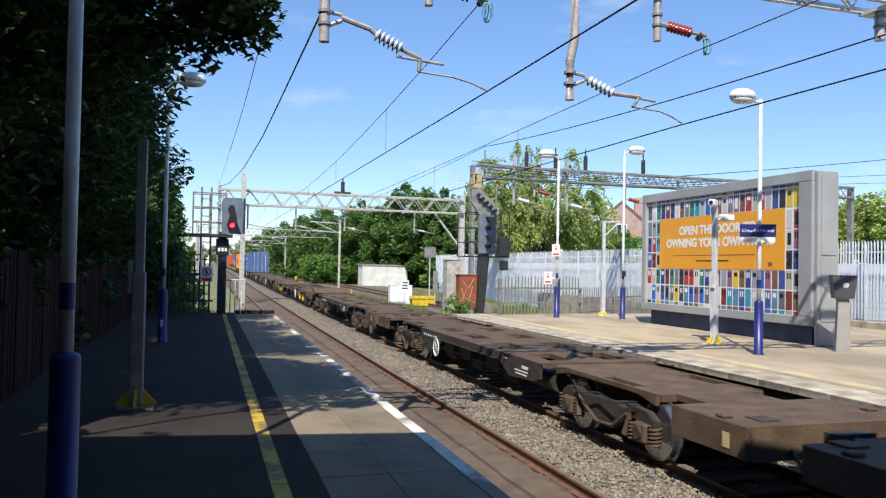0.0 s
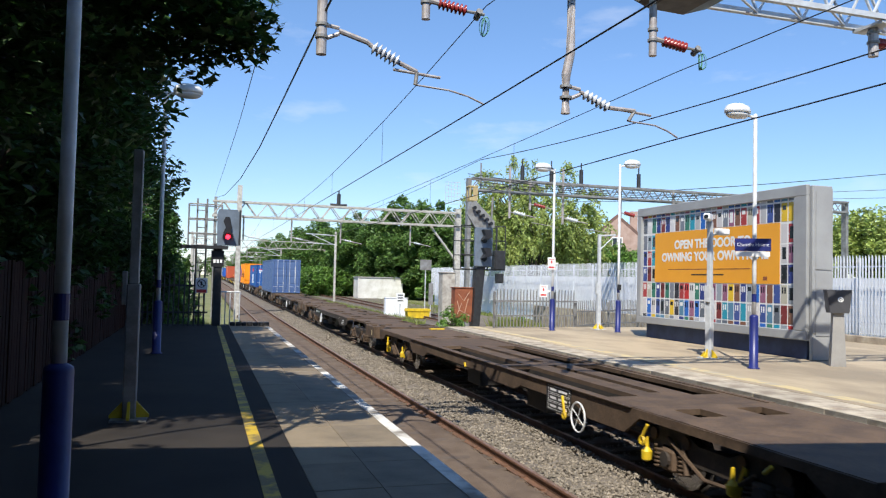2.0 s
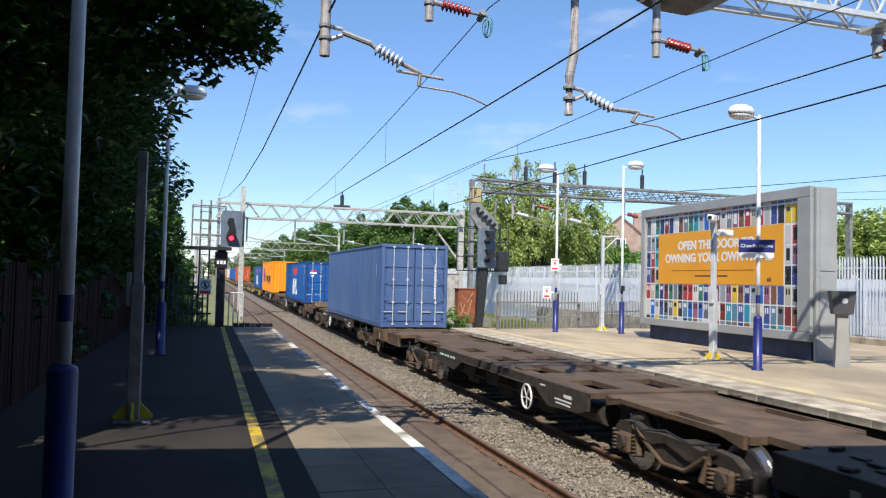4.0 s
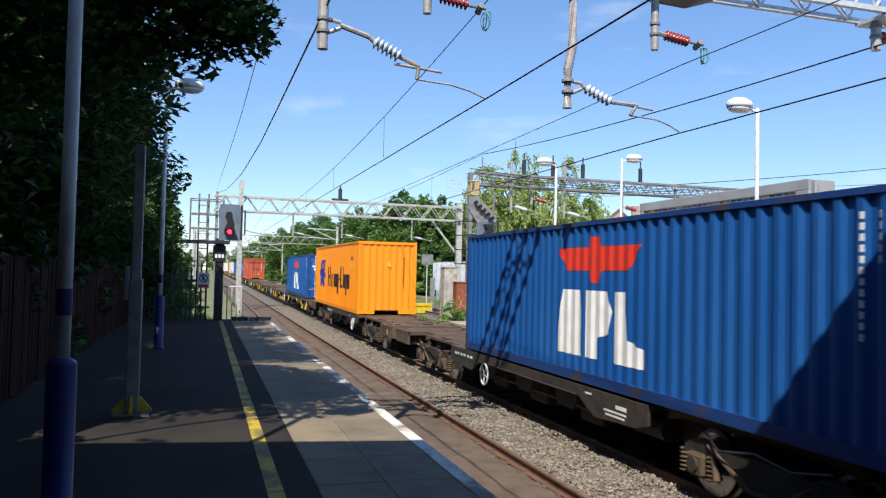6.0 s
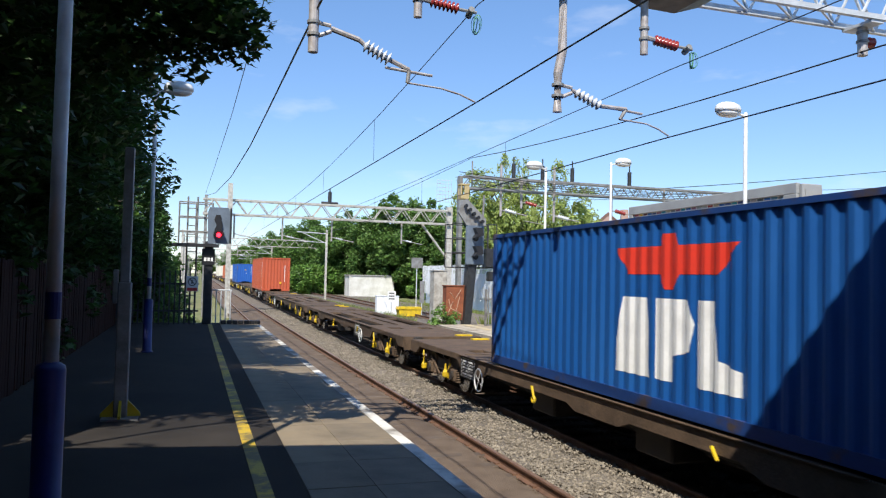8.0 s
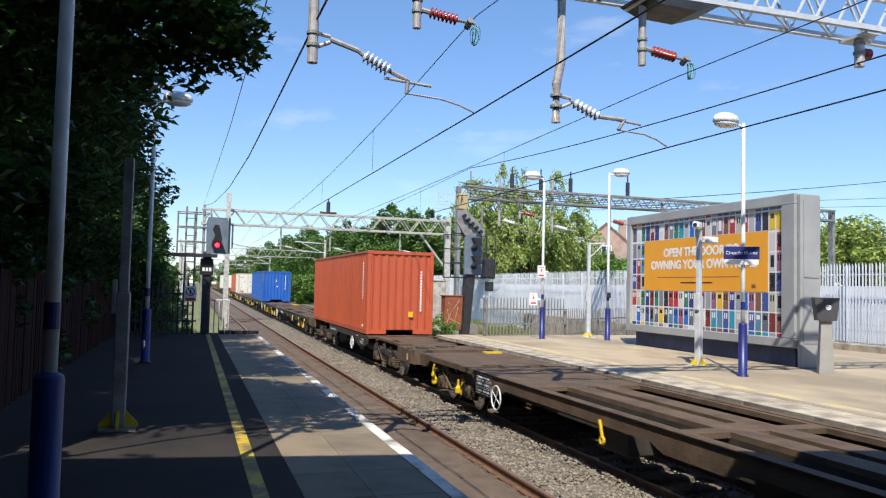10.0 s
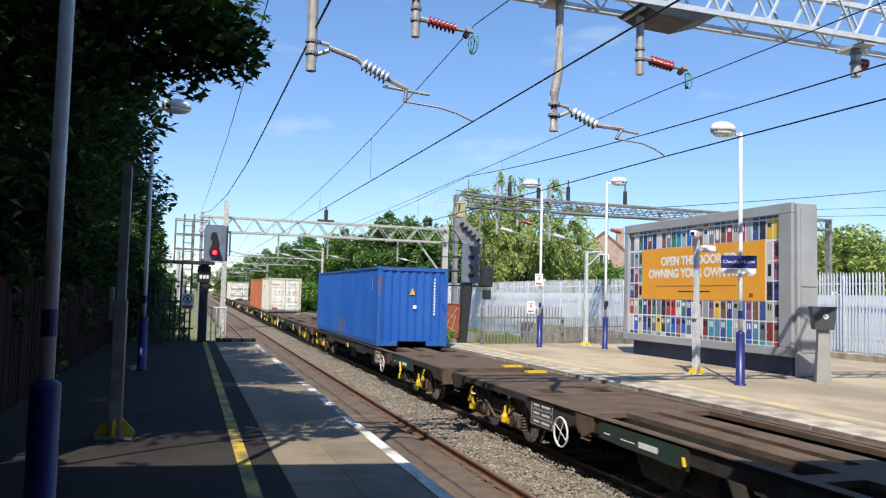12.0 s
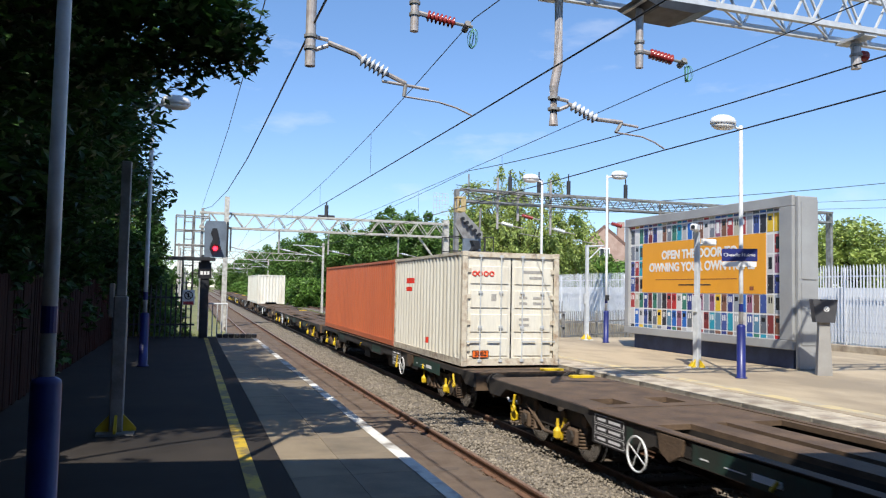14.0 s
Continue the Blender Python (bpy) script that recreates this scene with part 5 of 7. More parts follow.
def willow(label, seed, h, r, m):
    """A willow: rising limbs, and long thin shoots that arch outwards and hang, set with narrow leaves."""
    rg = random.Random(seed)
    t = thing("willow_tree", label, "tree", m, "trees along the line")
    bm = bmesh.new()
    rod(bm, (0, 0, -0.3), (0.2, 0.1, h * 0.28), 0.42, 10, 0.3)
    verts, faces = [], []
    for k in range(46):
        az, up = 2.4 * k + rg.uniform(-0.3, 0.3), rg.uniform(0.12, 1.0)
        reach = r * (0.08 + 0.84 * math.sin(math.acos(up * 0.97)) * rg.uniform(0.6, 1.1))
        a = Vector((0.2, 0.1, h * rg.uniform(0.14, 0.28)))
        tip = Vector((reach * math.cos(az), reach * math.sin(az), h * (0.36 + 0.56 * up)))
        mid = a.lerp(tip, 0.5) + Vector((0, 0, h * 0.06))
        rod(bm, a, mid, 0.09, 5, 0.05)
        rod(bm, mid, tip, 0.05, 5, 0.012)
        for q in range(17):
            f = rg.uniform(0.35, 1.05)
            p0 = a.lerp(mid, f * 2) if f < 0.5 else mid.lerp(tip, f * 2 - 1)
            sa = az + rg.uniform(-1.5, 1.5)
            out, rise, fall = rg.uniform(0.7, 1.9), rg.uniform(0.4, 1.5), rg.uniform(0.9, 3.0)
            for w in range(72):
                u = rg.random()
                p = p0 + Vector((math.cos(sa) * out * u, math.sin(sa) * out * u, rise * u - fall * u * u))
                p += Vector((rg.gauss(0, 0.13), rg.gauss(0, 0.13), rg.gauss(0, 0.13)))
                d = Vector((math.cos(sa) * out, math.sin(sa) * out, rise - 2 * fall * u)).normalized()
                d = (d + Vector((rg.gauss(0, 0.45), rg.gauss(0, 0.45), rg.gauss(0, 0.45)))).normalized()
                side = d.cross(Vector((rg.gauss(0, 1), rg.gauss(0, 1), rg.gauss(0, 1)))).normalized() * rg.uniform(0.04, 0.08)
                ln = rg.uniform(0.16, 0.34)
                n = len(verts)
                verts += [p, p + d * ln * 0.5 + side, p + d * ln, p + d * ln * 0.5 - side]
                faces.append((n, n + 1, n + 2, n + 3))
    part("trunk", bm, M["bark"], t)
    me = bpy.data.meshes.new("crown")
    me.from_pydata(verts, [], faces)
    me.materials.append(M["leafy"])
    new("crown", me).parent = t
    return t


willow("tall feathery yellow-green willow behind the fence", 71, 14.8, 7.6, pose(28.4, 63, G))
copy_thing(wood3, pose(31, 66, G, 0, 0, 20) @ Matrix.Diagonal((1.1, 1.1, 1.25, 1)))
copy_thing(wood3, pose(36.5, 64, G, 0, 0, 80) @ Matrix.Diagonal((1.1, 1.1, 1.3, 1)))
rt = tree("round_tree", "sunlit olive-green round-headed tree beyond the fence", 72, 11.2, 5.6, 0.6, 0.24, 9000, M["leafy"], pose(62, 59, G), clumps=44)
for x, y, a in ((71, 56, 80), (66, 66, 160), (55.5, 63, 230), (79, 60, 20)):
    copy_thing(rt, pose(x, y, G, 0, 0, a))

# ---- grass and weeds ----
def tufts(name, label, n, areas, h0, h1, seed):
    rg = random.Random(seed)
    verts, faces = [], []
    for x0, x1, y0, y1, z in areas:
        for _ in range(n // len(areas)):
            x, y = rg.uniform(x0, x1), rg.uniform(y0, y1)
            h, w, a = rg.uniform(h0, h1), rg.uniform(0.02, 0.06), rg.uniform(0, 6.28)
            lx, ly = rg.uniform(-0.4, 0.4) * h, rg.uniform(-0.4, 0.4) * h
            k = len(verts)
            verts += [(x - w * math.cos(a), y - w * math.sin(a), z), (x + w * math.cos(a), y + w * math.sin(a), z), (x + lx, y + ly, z + h)]
            faces.append((k, k + 1, k + 2))
    me = bpy.data.meshes.new(name)
    me.from_pydata(verts, [], faces)
    me.materials.append(M["grass"])
    return tagged(new(name, me), label, "grass", kind="stuff")


tufts("grass_verge", "sunlit long grass verge beside the far tracks", 26000, [(12.6, 14.0, 48, 130, G), (17.5, 24, 60, 118, G)], 0.25, 0.7, 8)
tufts("weeds", "green weeds at the platform end and round the cabinets", 5000, [(8.9, 10.2, 29.5, 33, 0.0), (11.8, 13.2, 28.5, 31, 0.5), (-2.2, 0.4, 27.6, 31, 0.3)], 0.25, 0.8, 9)
for i, (x, y, s) in enumerate(((9.9, 30.4, 0.75), (12.6, 29.9, 0.8), (10.25, 31.0, 1.0), (9.5, 29.8, 0.6), (-0.9, 29.0, 1.3), (-0.2, 29.6, 0.9))):
    tree("weed_bush", "small bright green self-sown bush by the platform end", 90 + i, s * 1.3, s * 0.7, 0.0, 0.06, 900, M["leafb"], pose(x, y, 0.3), clumps=12)
# ---- goods train ----
TRAIN_X = 7.115


def run(t):
    """How far the train has come at t seconds."""
    return 20.95 * t + 0.0849 * t * t - 0.002664 * t ** 3


MOVING = []


def rolling(ob, s, length):
    MOVING.append((ob, s, length))
    ob.matrix_basis = pose(TRAIN_X, s, 0)


PITCH_C = 0.2777  # corrugation length


def wave(y):
    """Depth of the pressed side at y, 0 at the outer skin."""
    p = (y % PITCH_C) / PITCH_C
    if p < 0.26:
        return 0.0
    if p < 0.5:
        return -0.036 * (p - 0.26) / 0.24
    if p < 0.76:
        return -0.036
    return -0.036 * (1 - (p - 0.76) / 0.24)


def breaks(y0, y1):
    out = []
    k = math.floor(y0 / PITCH_C)
    while k * PITCH_C < y1:
        out += [(k + p) * PITCH_C for p in (0, 0.26, 0.5, 0.76)]
        k += 1
    return [y for y in out if y0 + 0.005 < y < y1 - 0.005]


def pressed(y0, y1, z0, z1, face, sign):
    """A corrugated sheet in the y-z plane at x = face, its outside towards sign."""
    bm = bmesh.new()
    cuts = [y0] + breaks(y0, y1) + [y1]
    lo = [bm.verts.new((face + sign * wave(y), y, z0)) for y in cuts]
    hi = [bm.verts.new((face + sign * wave(y), y, z1)) for y in cuts]
    for i in range(len(cuts) - 1):
        bm.faces.new((lo[i], lo[i + 1], hi[i + 1], hi[i]) if sign > 0 else (lo[i + 1], lo[i], hi[i], hi[i + 1]))
    return bm


def painted(polys, face, sign):
    """Painted shapes that follow the pressed side, 3 mm proud of it."""
    bm = bmesh.new()
    for poly in polys:
        bm.faces.new([bm.verts.new((0, y, z)) for y, z in poly])
    lo, hi = min(y for q in polys for y, _ in q), max(y for q in polys for y, _ in q)
    for y in breaks(lo, hi):
        bmesh.ops.bisect_plane(bm, geom=bm.verts[:] + bm.edges[:] + bm.faces[:], plane_co=(0, y, 0), plane_no=(0, 1, 0))
    for v in bm.verts:
        v.co.x = face + sign * (wave(v.co.y) + 0.003)
    bmesh.ops.triangulate(bm, faces=bm.faces)
    return bm


CPAINT = {}


def cpaint(key, base, dull, rusty=0.3):
    if key not in CPAINT:
        CPAINT[key] = mat("container_" + key, base, dull, 0.48, scale=0.9, fine=22, var=0.1, bump=0.05, cover=0.42, sharp=0.35, rand=0.04, stretch=(1, 1, 0.35))
    return CPAINT[key]


def container(name_label, s, length, paint, doors=True, frame_paint=None, height=2.63, logo=None, castings=True):
    c = thing("shipping_container", name_label, "container", group="containers on the train")
    rolling(c, s, length)
    w, z0 = 1.219, 1.03
    z1 = z0 + height
    fp = frame_paint or paint
    part("base_frame", boxes((-w, -w + 0.05, 0.1, length - 0.1, z0 + 0.01, z0 + 0.17), (w - 0.05, w, 0.1, length - 0.1, z0 + 0.01, z0 + 0.17), (-w + 0.05, w - 0.05, 0.02 if doors else 1.2, length - 0.02, z0 + 0.05, z0 + 0.15)), fp, c)
    for sx in (-1, 1):
        part("side_panel", pressed(0.1, length - 0.1, z0 + 0.17, z1 - 0.08, sx * (w - 0.012), sx), paint, c)
        a, b = sorted((sx * w, sx * (w - 0.06)))
        part("top_rail", boxes((a, b, 0.1, length - 0.1, z1 - 0.08, z1 - 0.01)), fp, c)
    bm = bmesh.new()
    ys = [0.05 + i * (length - 0.1) / (2 * int(length / 0.42)) for i in range(2 * int(length / 0.42) + 1)]
    rows = [[bm.verts.new((x, y, z1 - 0.012 - 0.02 * (i % 2))) for x in (-w + 0.05, w - 0.05)] for i, y in enumerate(ys)]
    for a, b in zip(rows, rows[1:]):
        bm.faces.new((a[0], a[1], b[1], b[0]))
    part("roof", bm, paint, c)
    for y in (0.0, length - 0.14):
        for sx in (-1, 1):
            a, b = sorted((sx * w, sx * (w - 0.13)))
            post = part("corner_post", boxes((a, b, y, y + 0.14, z0 + 0.118, z1 - 0.118), bevel=0.012), fp, c)
            for za, zb in ((z0, z0 + 0.118), (z1 - 0.118, z1 + 0.004)):
                part("corner_casting", boxes((a - 0.004, b + 0.004, y - 0.004, y + 0.166, za, zb), bevel=0.015), fp, post)
        if y == 0.0 and not doors:  # the sill stops either side of the tunnel under the floor
            part("end_sill", boxes((-w + 0.13, -0.5, y + 0.01, y + 0.13, z0 + 0.02, z0 + 0.17)), fp, c)
            part("end_sill", boxes((0.5, w - 0.13, y + 0.01, y + 0.13, z0 + 0.02, z0 + 0.17)), fp, c)
        else:
            part("end_sill", boxes((-w + 0.13, w - 0.13, y + 0.01, y + 0.13, z0 + 0.02, z0 + 0.17)), fp, c)
        part("end_header", boxes((-w + 0.13, w - 0.13, y + 0.01, y + 0.13, z1 - 0.12, z1 - 0.005)), fp, c)
    # far end and, where it has no doors, the near end: upright pressed sheets
    for near in (True, False):
        if near and doors:
            continue
        bm = pressed(-w + 0.13, w - 0.13, z0 + 0.17, z1 - 0.12, 0.0, -1)
        for v in bm.verts:
            v.co = Vector((v.co.y, 0.03 + v.co.x if near else length - 0.03 - v.co.x, v.co.z))
        part("end_panel", bm, paint, c)
    if doors:
        for sx in (-1, 1):
            bm = bmesh.new()
            a, b = sorted((sx * 0.008, sx * (w - 0.135)))
            box(bm, a, b, 0.05, 0.085, z0 + 0.175, z1 - 0.125)
            hh = (height - 0.42) / 4
            d = part("door", bm, paint, c)
            part("gasket", boxes((a - 0.006, a + 0.008, 0.042, 0.05, z0 + 0.18, z1 - 0.13), (b - 0.008, b + 0.006, 0.042, 0.05, z0 + 0.18, z1 - 0.13)), M["black"], d, "dark rubber door gasket")
            for i in range(4):
                part("door_panel", boxes((a + 0.07, b - 0.07, 0.026, 0.05, z0 + 0.23 + i * hh, z0 + 0.23 + i * hh + hh - 0.14), bevel=0.012), paint, d)
            for q in (0.27, 0.78):
                x = sx * q
                bm = rods(((x, 0.0, z0 + 0.12), (x, 0.0, z1 - 0.07), 0.017))
                for z in (z0 + 0.13, z0 + 0.9, z0 + 1.7, z1 - 0.1):
                    box(bm, x - 0.045, x + 0.045, -0.015, 0.05, z - 0.03, z + 0.03)
                part("locking_bar", bm, M["galv"], d, "galvanised locking bar")
                part("door_handle", boxes((min(x, x + sx * 0.33), max(x, x + sx * 0.33), -0.022, -0.004, z0 + 0.55, z0 + 0.58)), M["galv"], d)
            for z in (z0 + 0.4, z0 + 1.0, z0 + 1.6, z0 + 2.2):
                part("hinge", boxes((sx * (w - 0.16) - 0.05, sx * (w - 0.16) + 0.05, 0.01, 0.05, z - 0.05, z + 0.05)), fp, d)
    if logo:
        logo(c, w, z0, z1, length)
    return c


PW = mat("white_container_print", (0.86, 0.86, 0.85), (0.74, 0.74, 0.73), 0.5, scale=2, fine=25, var=0.06, bump=0.02)
PR = mat("red_container_print", (0.72, 0.045, 0.025), None, 0.5, scale=2, fine=25, var=0.08, bump=0.02)
PN = mat("blue_container_print", (0.01, 0.03, 0.3), None, 0.5, scale=2, fine=25, var=0.08, bump=0.02)
PK = mat("dark_container_print", (0.022, 0.014, 0.014), None, 0.5, scale=2, fine=25, var=0.08, bump=0.02)
PG = mat("faded_grey_print", (0.3, 0.29, 0.27), (0.42, 0.4, 0.36), 0.5, scale=9, fine=25, var=0.2, bump=0.02)
PO = mat("orange_plate", (0.85, 0.16, 0.02), None, 0.5, scale=2, fine=25, var=0.08, bump=0.02)
PY = mat("yellow_label", (0.8, 0.5, 0.02), None, 0.5, scale=2, fine=25, var=0.08, bump=0.02)


def bars(c, w, rows, material=None):
    """Small unreadable lettering on the near side, a bar a sign: y, z, width, height."""
    for y, z, a, b in rows:
        part("marking", painted([[(y, z), (y + a, z), (y + a, z + b), (y, z + b)]], -(w - 0.012), -1), material or PW, c, "small unreadable lettering")


def column(y, z, n, h=0.085, a=0.06):
    return [(y, z - i * 0.105, a, h) for i in range(n)]


def end_bars(c, rows, material, y=-0.004, label="small unreadable lettering"):
    for x, z, a, b in rows:
        part("marking", boxes((x, x + a, y, y + 0.003, z, z + b)), material, c, label)


def blue_mark(c, w, z0, z1, length):
    f = -(w - 0.012)
    # near side, read from the far end (large y) to the near end: a red winged bar over white blocks
    m = 6.02
    part("emblem", painted([[(m - 1.35, z0 + 2.2), (m + 1.35, z0 + 2.2), (m + 1.0, z0 + 1.82), (m + 0.22, z0 + 1.82), (m + 0.1, z0 + 1.62), (m - 0.1, z0 + 1.62), (m - 0.22, z0 + 1.82), (m - 1.0, z0 + 1.82)], [(m - 0.14, z0 + 2.36), (m + 0.14, z0 + 2.36), (m + 0.2, z0 + 2.2), (m - 0.2, z0 + 2.2)]], f, -1), PR, c, "red winged bar")
    part("lettering", painted([
        [(m + 1.35, z0 + 0.42), (m + 1.15, z0 + 1.5), (m + 0.55, z0 + 1.5), (m + 0.42, z0 + 0.42)],
        [(m + 0.32, z0 + 0.42), (m + 0.32, z0 + 1.5), (m - 0.4, z0 + 1.5), (m - 0.52, z0 + 1.2), (m - 0.45, z0 + 0.85), (m - 0.05, z0 + 0.75), (m - 0.05, z0 + 0.42)],
        [(m - 0.58, z0 + 0.42), (m - 0.58, z0 + 1.5), (m - 0.92, z0 + 1.5), (m - 1.0, z0 + 0.8), (m - 1.4, z0 + 0.7), (m - 1.4, z0 + 0.42)],
    ], f, -1), PW, c, "large white block lettering")
    bars(c, w, column(0.82, z0 + 2.32, 12, 0.07, 0.05) + column(0.62, z0 + 2.32, 5, 0.07, 0.05))
    end_bars(c, [(-0.95, z0 + 1.86, 0.42, 0.12)], PW, 0.02, "white block lettering")
    end_bars(c, [(-0.9, z0 + 2.05, 0.34, 0.08)], PR, 0.02, "red winged bar")
    end_bars(c, [(0.3, z0 + 2.02, 0.62, 0.07), (0.62, z0 + 1.88, 0.3, 0.07), (0.35, z0 + 1.6, 0.2, 0.05), (0.62, z0 + 1.6, 0.3, 0.05), (0.35, z0 + 1.5, 0.2, 0.05), (0.62, z0 + 1.5, 0.3, 0.05), (0.35, z0 + 1.4, 0.2, 0.05), (0.62, z0 + 1.4, 0.3, 0.05), (0.3, z0 + 1.18, 0.6, 0.05), (-0.86, z0 + 1.68, 0.16, 0.12)], PW, 0.02)
    end_bars(c, [(0.72, z0 + 0.62, 0.2, 0.2)], PY, 0.02, "yellow warning label")


def orange_mark(c, w, z0, z1, length):
    f = -(w - 0.012)
    k = 9.5
    shapes = (
        [(0.55, 2.1), (0.06, 2.1), (0.26, 1.77), (0.36, 1.39), (0.43, 1.07), (0.3, 0.83), (0.28, 0.55), (0.72, 0.6), (0.86, 0.9), (0.95, 1.4), (0.82, 1.7)],
        [(0.0, 2.08), (-0.6, 2.1), (-0.38, 1.7), (-0.3, 1.36), (-0.74, 1.34), (-0.6, 1.04), (-0.28, 1.05), (-0.35, 0.78), (-0.52, 0.5), (0.05, 0.57), (0.26, 0.86), (0.41, 1.07), (0.345, 1.39), (0.15, 1.66)],
    )
    for shape in shapes:
        part("emblem", painted([[(k + 1.15 * a, z0 + 0.41 + 0.88 * b) for a, b in shape]], f, -1), PN, c, "blue angular emblem")
    q, y = [], k - 1.7
    for wd, lo, hi, gap in ((0.26, 0, 1, 0), (0.3, 0.42, 0.58, 0), (0.26, 0, 1, 0.1), (0.46, 0, 0.66, 0.07), (0.2, -0.3, 0.66, 0.07), (0.32, 0.02, 0.66, 0.07), (0.46, 0, 0.66, 0.07), (0.46, -0.3, 0.66, 0.07), (0.3, 0.36, 0.5, 0.07), (0.17, 0, 1, 0.07), (0.36, 0, 0.15, 0.07), (0.16, 0, 1, 0.07), (0.48, 0, 0.66, 0.07), (0.2, -0.3, 0.66, 0.07), (0.2, 0.0, 0.66, 0.07), (0.34, 0, 0.66, 0.07), (0.15, 0, 1, 0.07)):
        q.append([(y, z0 + 0.95 + lo * 0.95), (y - wd, z0 + 0.95 + lo * 0.95), (y - wd, z0 + 0.95 + hi * 0.95), (y, z0 + 0.95 + hi * 0.95)])
        y -= wd + gap
    part("lettering", painted(q, f, -1), PK, c, "long row of dark block lettering")
    bars(c, w, [(1.3, z0 + 2.28, 0.5, 0.05), (1.3, z0 + 2.2, 0.5, 0.05)], PK)
    part("warning_label", painted([[(1.55, z0 + 1.85), (1.8, z0 + 1.85), (1.675, z0 + 2.1)], [(0.9, z0 + 1.8), (1.12, z0 + 1.8), (1.12, z0 + 2.1), (0.9, z0 + 2.1)]], f, -1), PY, c, "yellow warning labels")
    end_bars(c, [(0.66, z0 + 2.25 - 0.1 * i, 0.035, 0.07) for i in range(12)], PK, -0.006)
    bm = bmesh.new()
    prism(bm, [(-0.05, z0 + 1.95), (0.15, z0 + 1.95), (0.05, z0 + 2.17)], 0.004, pose(0, -0.006, 0))
    part("warning_label", bm, PY, c, "yellow warning triangle")


def plain_mark(tri=True, sq=True):
    def put(c, w, z0, z1, length):
        bars(c, w, column(1.25, z0 + 2.15, 11) + column(0.85, z0 + 2.15, 4))
        end_bars(c, [(0.72, z0 + 2.2 - 0.105 * i, 0.05, 0.08) for i in range(12)], PW, -0.006)
        if sq:
            end_bars(c, [(0.0, z0 + 1.25, 0.12, 0.12)], PW, -0.006, "white square label")
        if tri:
            bm = bmesh.new()
            prism(bm, [(-0.12, z0 + 1.72), (0.06, z0 + 1.72), (-0.03, z0 + 1.95)], 0.004, pose(0, -0.006, 0))
            part("warning_label", bm, PY, c, "orange warning triangle")
            part("warning_label", painted([[(0.55, z0 + 1.25), (0.75, z0 + 1.25), (0.65, z0 + 1.45)]], -(w - 0.012), -1), PY, c, "orange warning triangle")
    return put


def rust_mark(c, w, z0, z1, length):
    plain_mark()(c, w, z0, z1, length)
    f = -(w - 0.012)
    part("rust_stain", painted([[(4.9, z0 + 0.18), (7.3, z0 + 0.18), (7.0, z0 + 0.5), (6.6, z0 + 0.82), (6.3, z0 + 0.6), (5.9, z0 + 0.9), (5.5, z0 + 0.7), (5.2, z0 + 0.4)]], f, -1), rust_patch, c, "rusty scraped patch")


def red_mark(c, w, z0, z1, length):
    bars(c, w, column(0.8, z0 + 2.5, 13, 0.06, 0.045) + column(0.64, z0 + 2.2, 8, 0.05, 0.03))
    end_bars(c, [(0.72, z0 + 2.2 - 0.105 * i, 0.06, 0.08) for i in range(14)], PW, -0.006)
    end_bars(c, [(0.3, z0 + 0.62, 0.17, 0.2)], PY, -0.006, "orange plate")
    part("warning_label", painted([[(0.72, z0 + 0.24), (0.84, z0 + 0.24), (0.84, z0 + 0.31), (0.72, z0 + 0.31)]], -(w - 0.012), -1), PW, c, "small white plate")


def white_mark(c, w, z0, z1, length):
    for x in (-0.99, -0.86, -0.71, -0.57):
        bm = bmesh.new()
        ring(bm, pose(x + 0.07, 0.022, z0 + 2.12, 90), 0.05, 0.018, 12, 4)
        part("lettering", bm, PR, c, "red rounded shapes")
    hz = part("hazard_plate", boxes((-0.96, -0.56, -0.008, -0.004, z0 + 0.2, z0 + 0.37)), PK, c, "black-edged orange hazard plate")
    part("plate_face", boxes((-0.945, -0.575, -0.011, -0.0082, z0 + 0.213, z0 + 0.357)), PO, hz)
    words("plate_number", "3082", 0.15, pose(-0.76, -0.0135, z0 + 0.285, 90, 0, 0), PK, hz, "black plate number", 0.02)
    end_bars(c, [(0.3, z0 + 2.15, 0.5, 0.07), (0.45, z0 + 2.02, 0.35, 0.06), (0.2, z0 + 1.55, 0.2, 0.06), (0.55, z0 + 1.55, 0.3, 0.06), (0.2, z0 + 1.42, 0.2, 0.06), (0.55, z0 + 1.42, 0.3, 0.06), (0.2, z0 + 1.05, 0.25, 0.06), (0.2, z0 + 0.92, 0.25, 0.06), (-0.5, z0 + 1.5, 0.12, 0.16)], PG, 0.02)
    part("emblem", painted([[(4.9, z0 + 2.05), (4.1, z0 + 2.05), (4.1, z0 + 1.9), (4.9, z0 + 1.9)], [(4.9, z0 + 1.8), (4.2, z0 + 1.8), (4.2, z0 + 1.68), (4.9, z0 + 1.68)]], -(w - 0.012), -1), PR, c, "red block mark")
    part("warning_label", painted([[(2.9, z0 + 0.35), (2.6, z0 + 0.35), (2.6, z0 + 0.5), (2.9, z0 + 0.5)]], -(w - 0.012), -1), PR, c, "red plate")


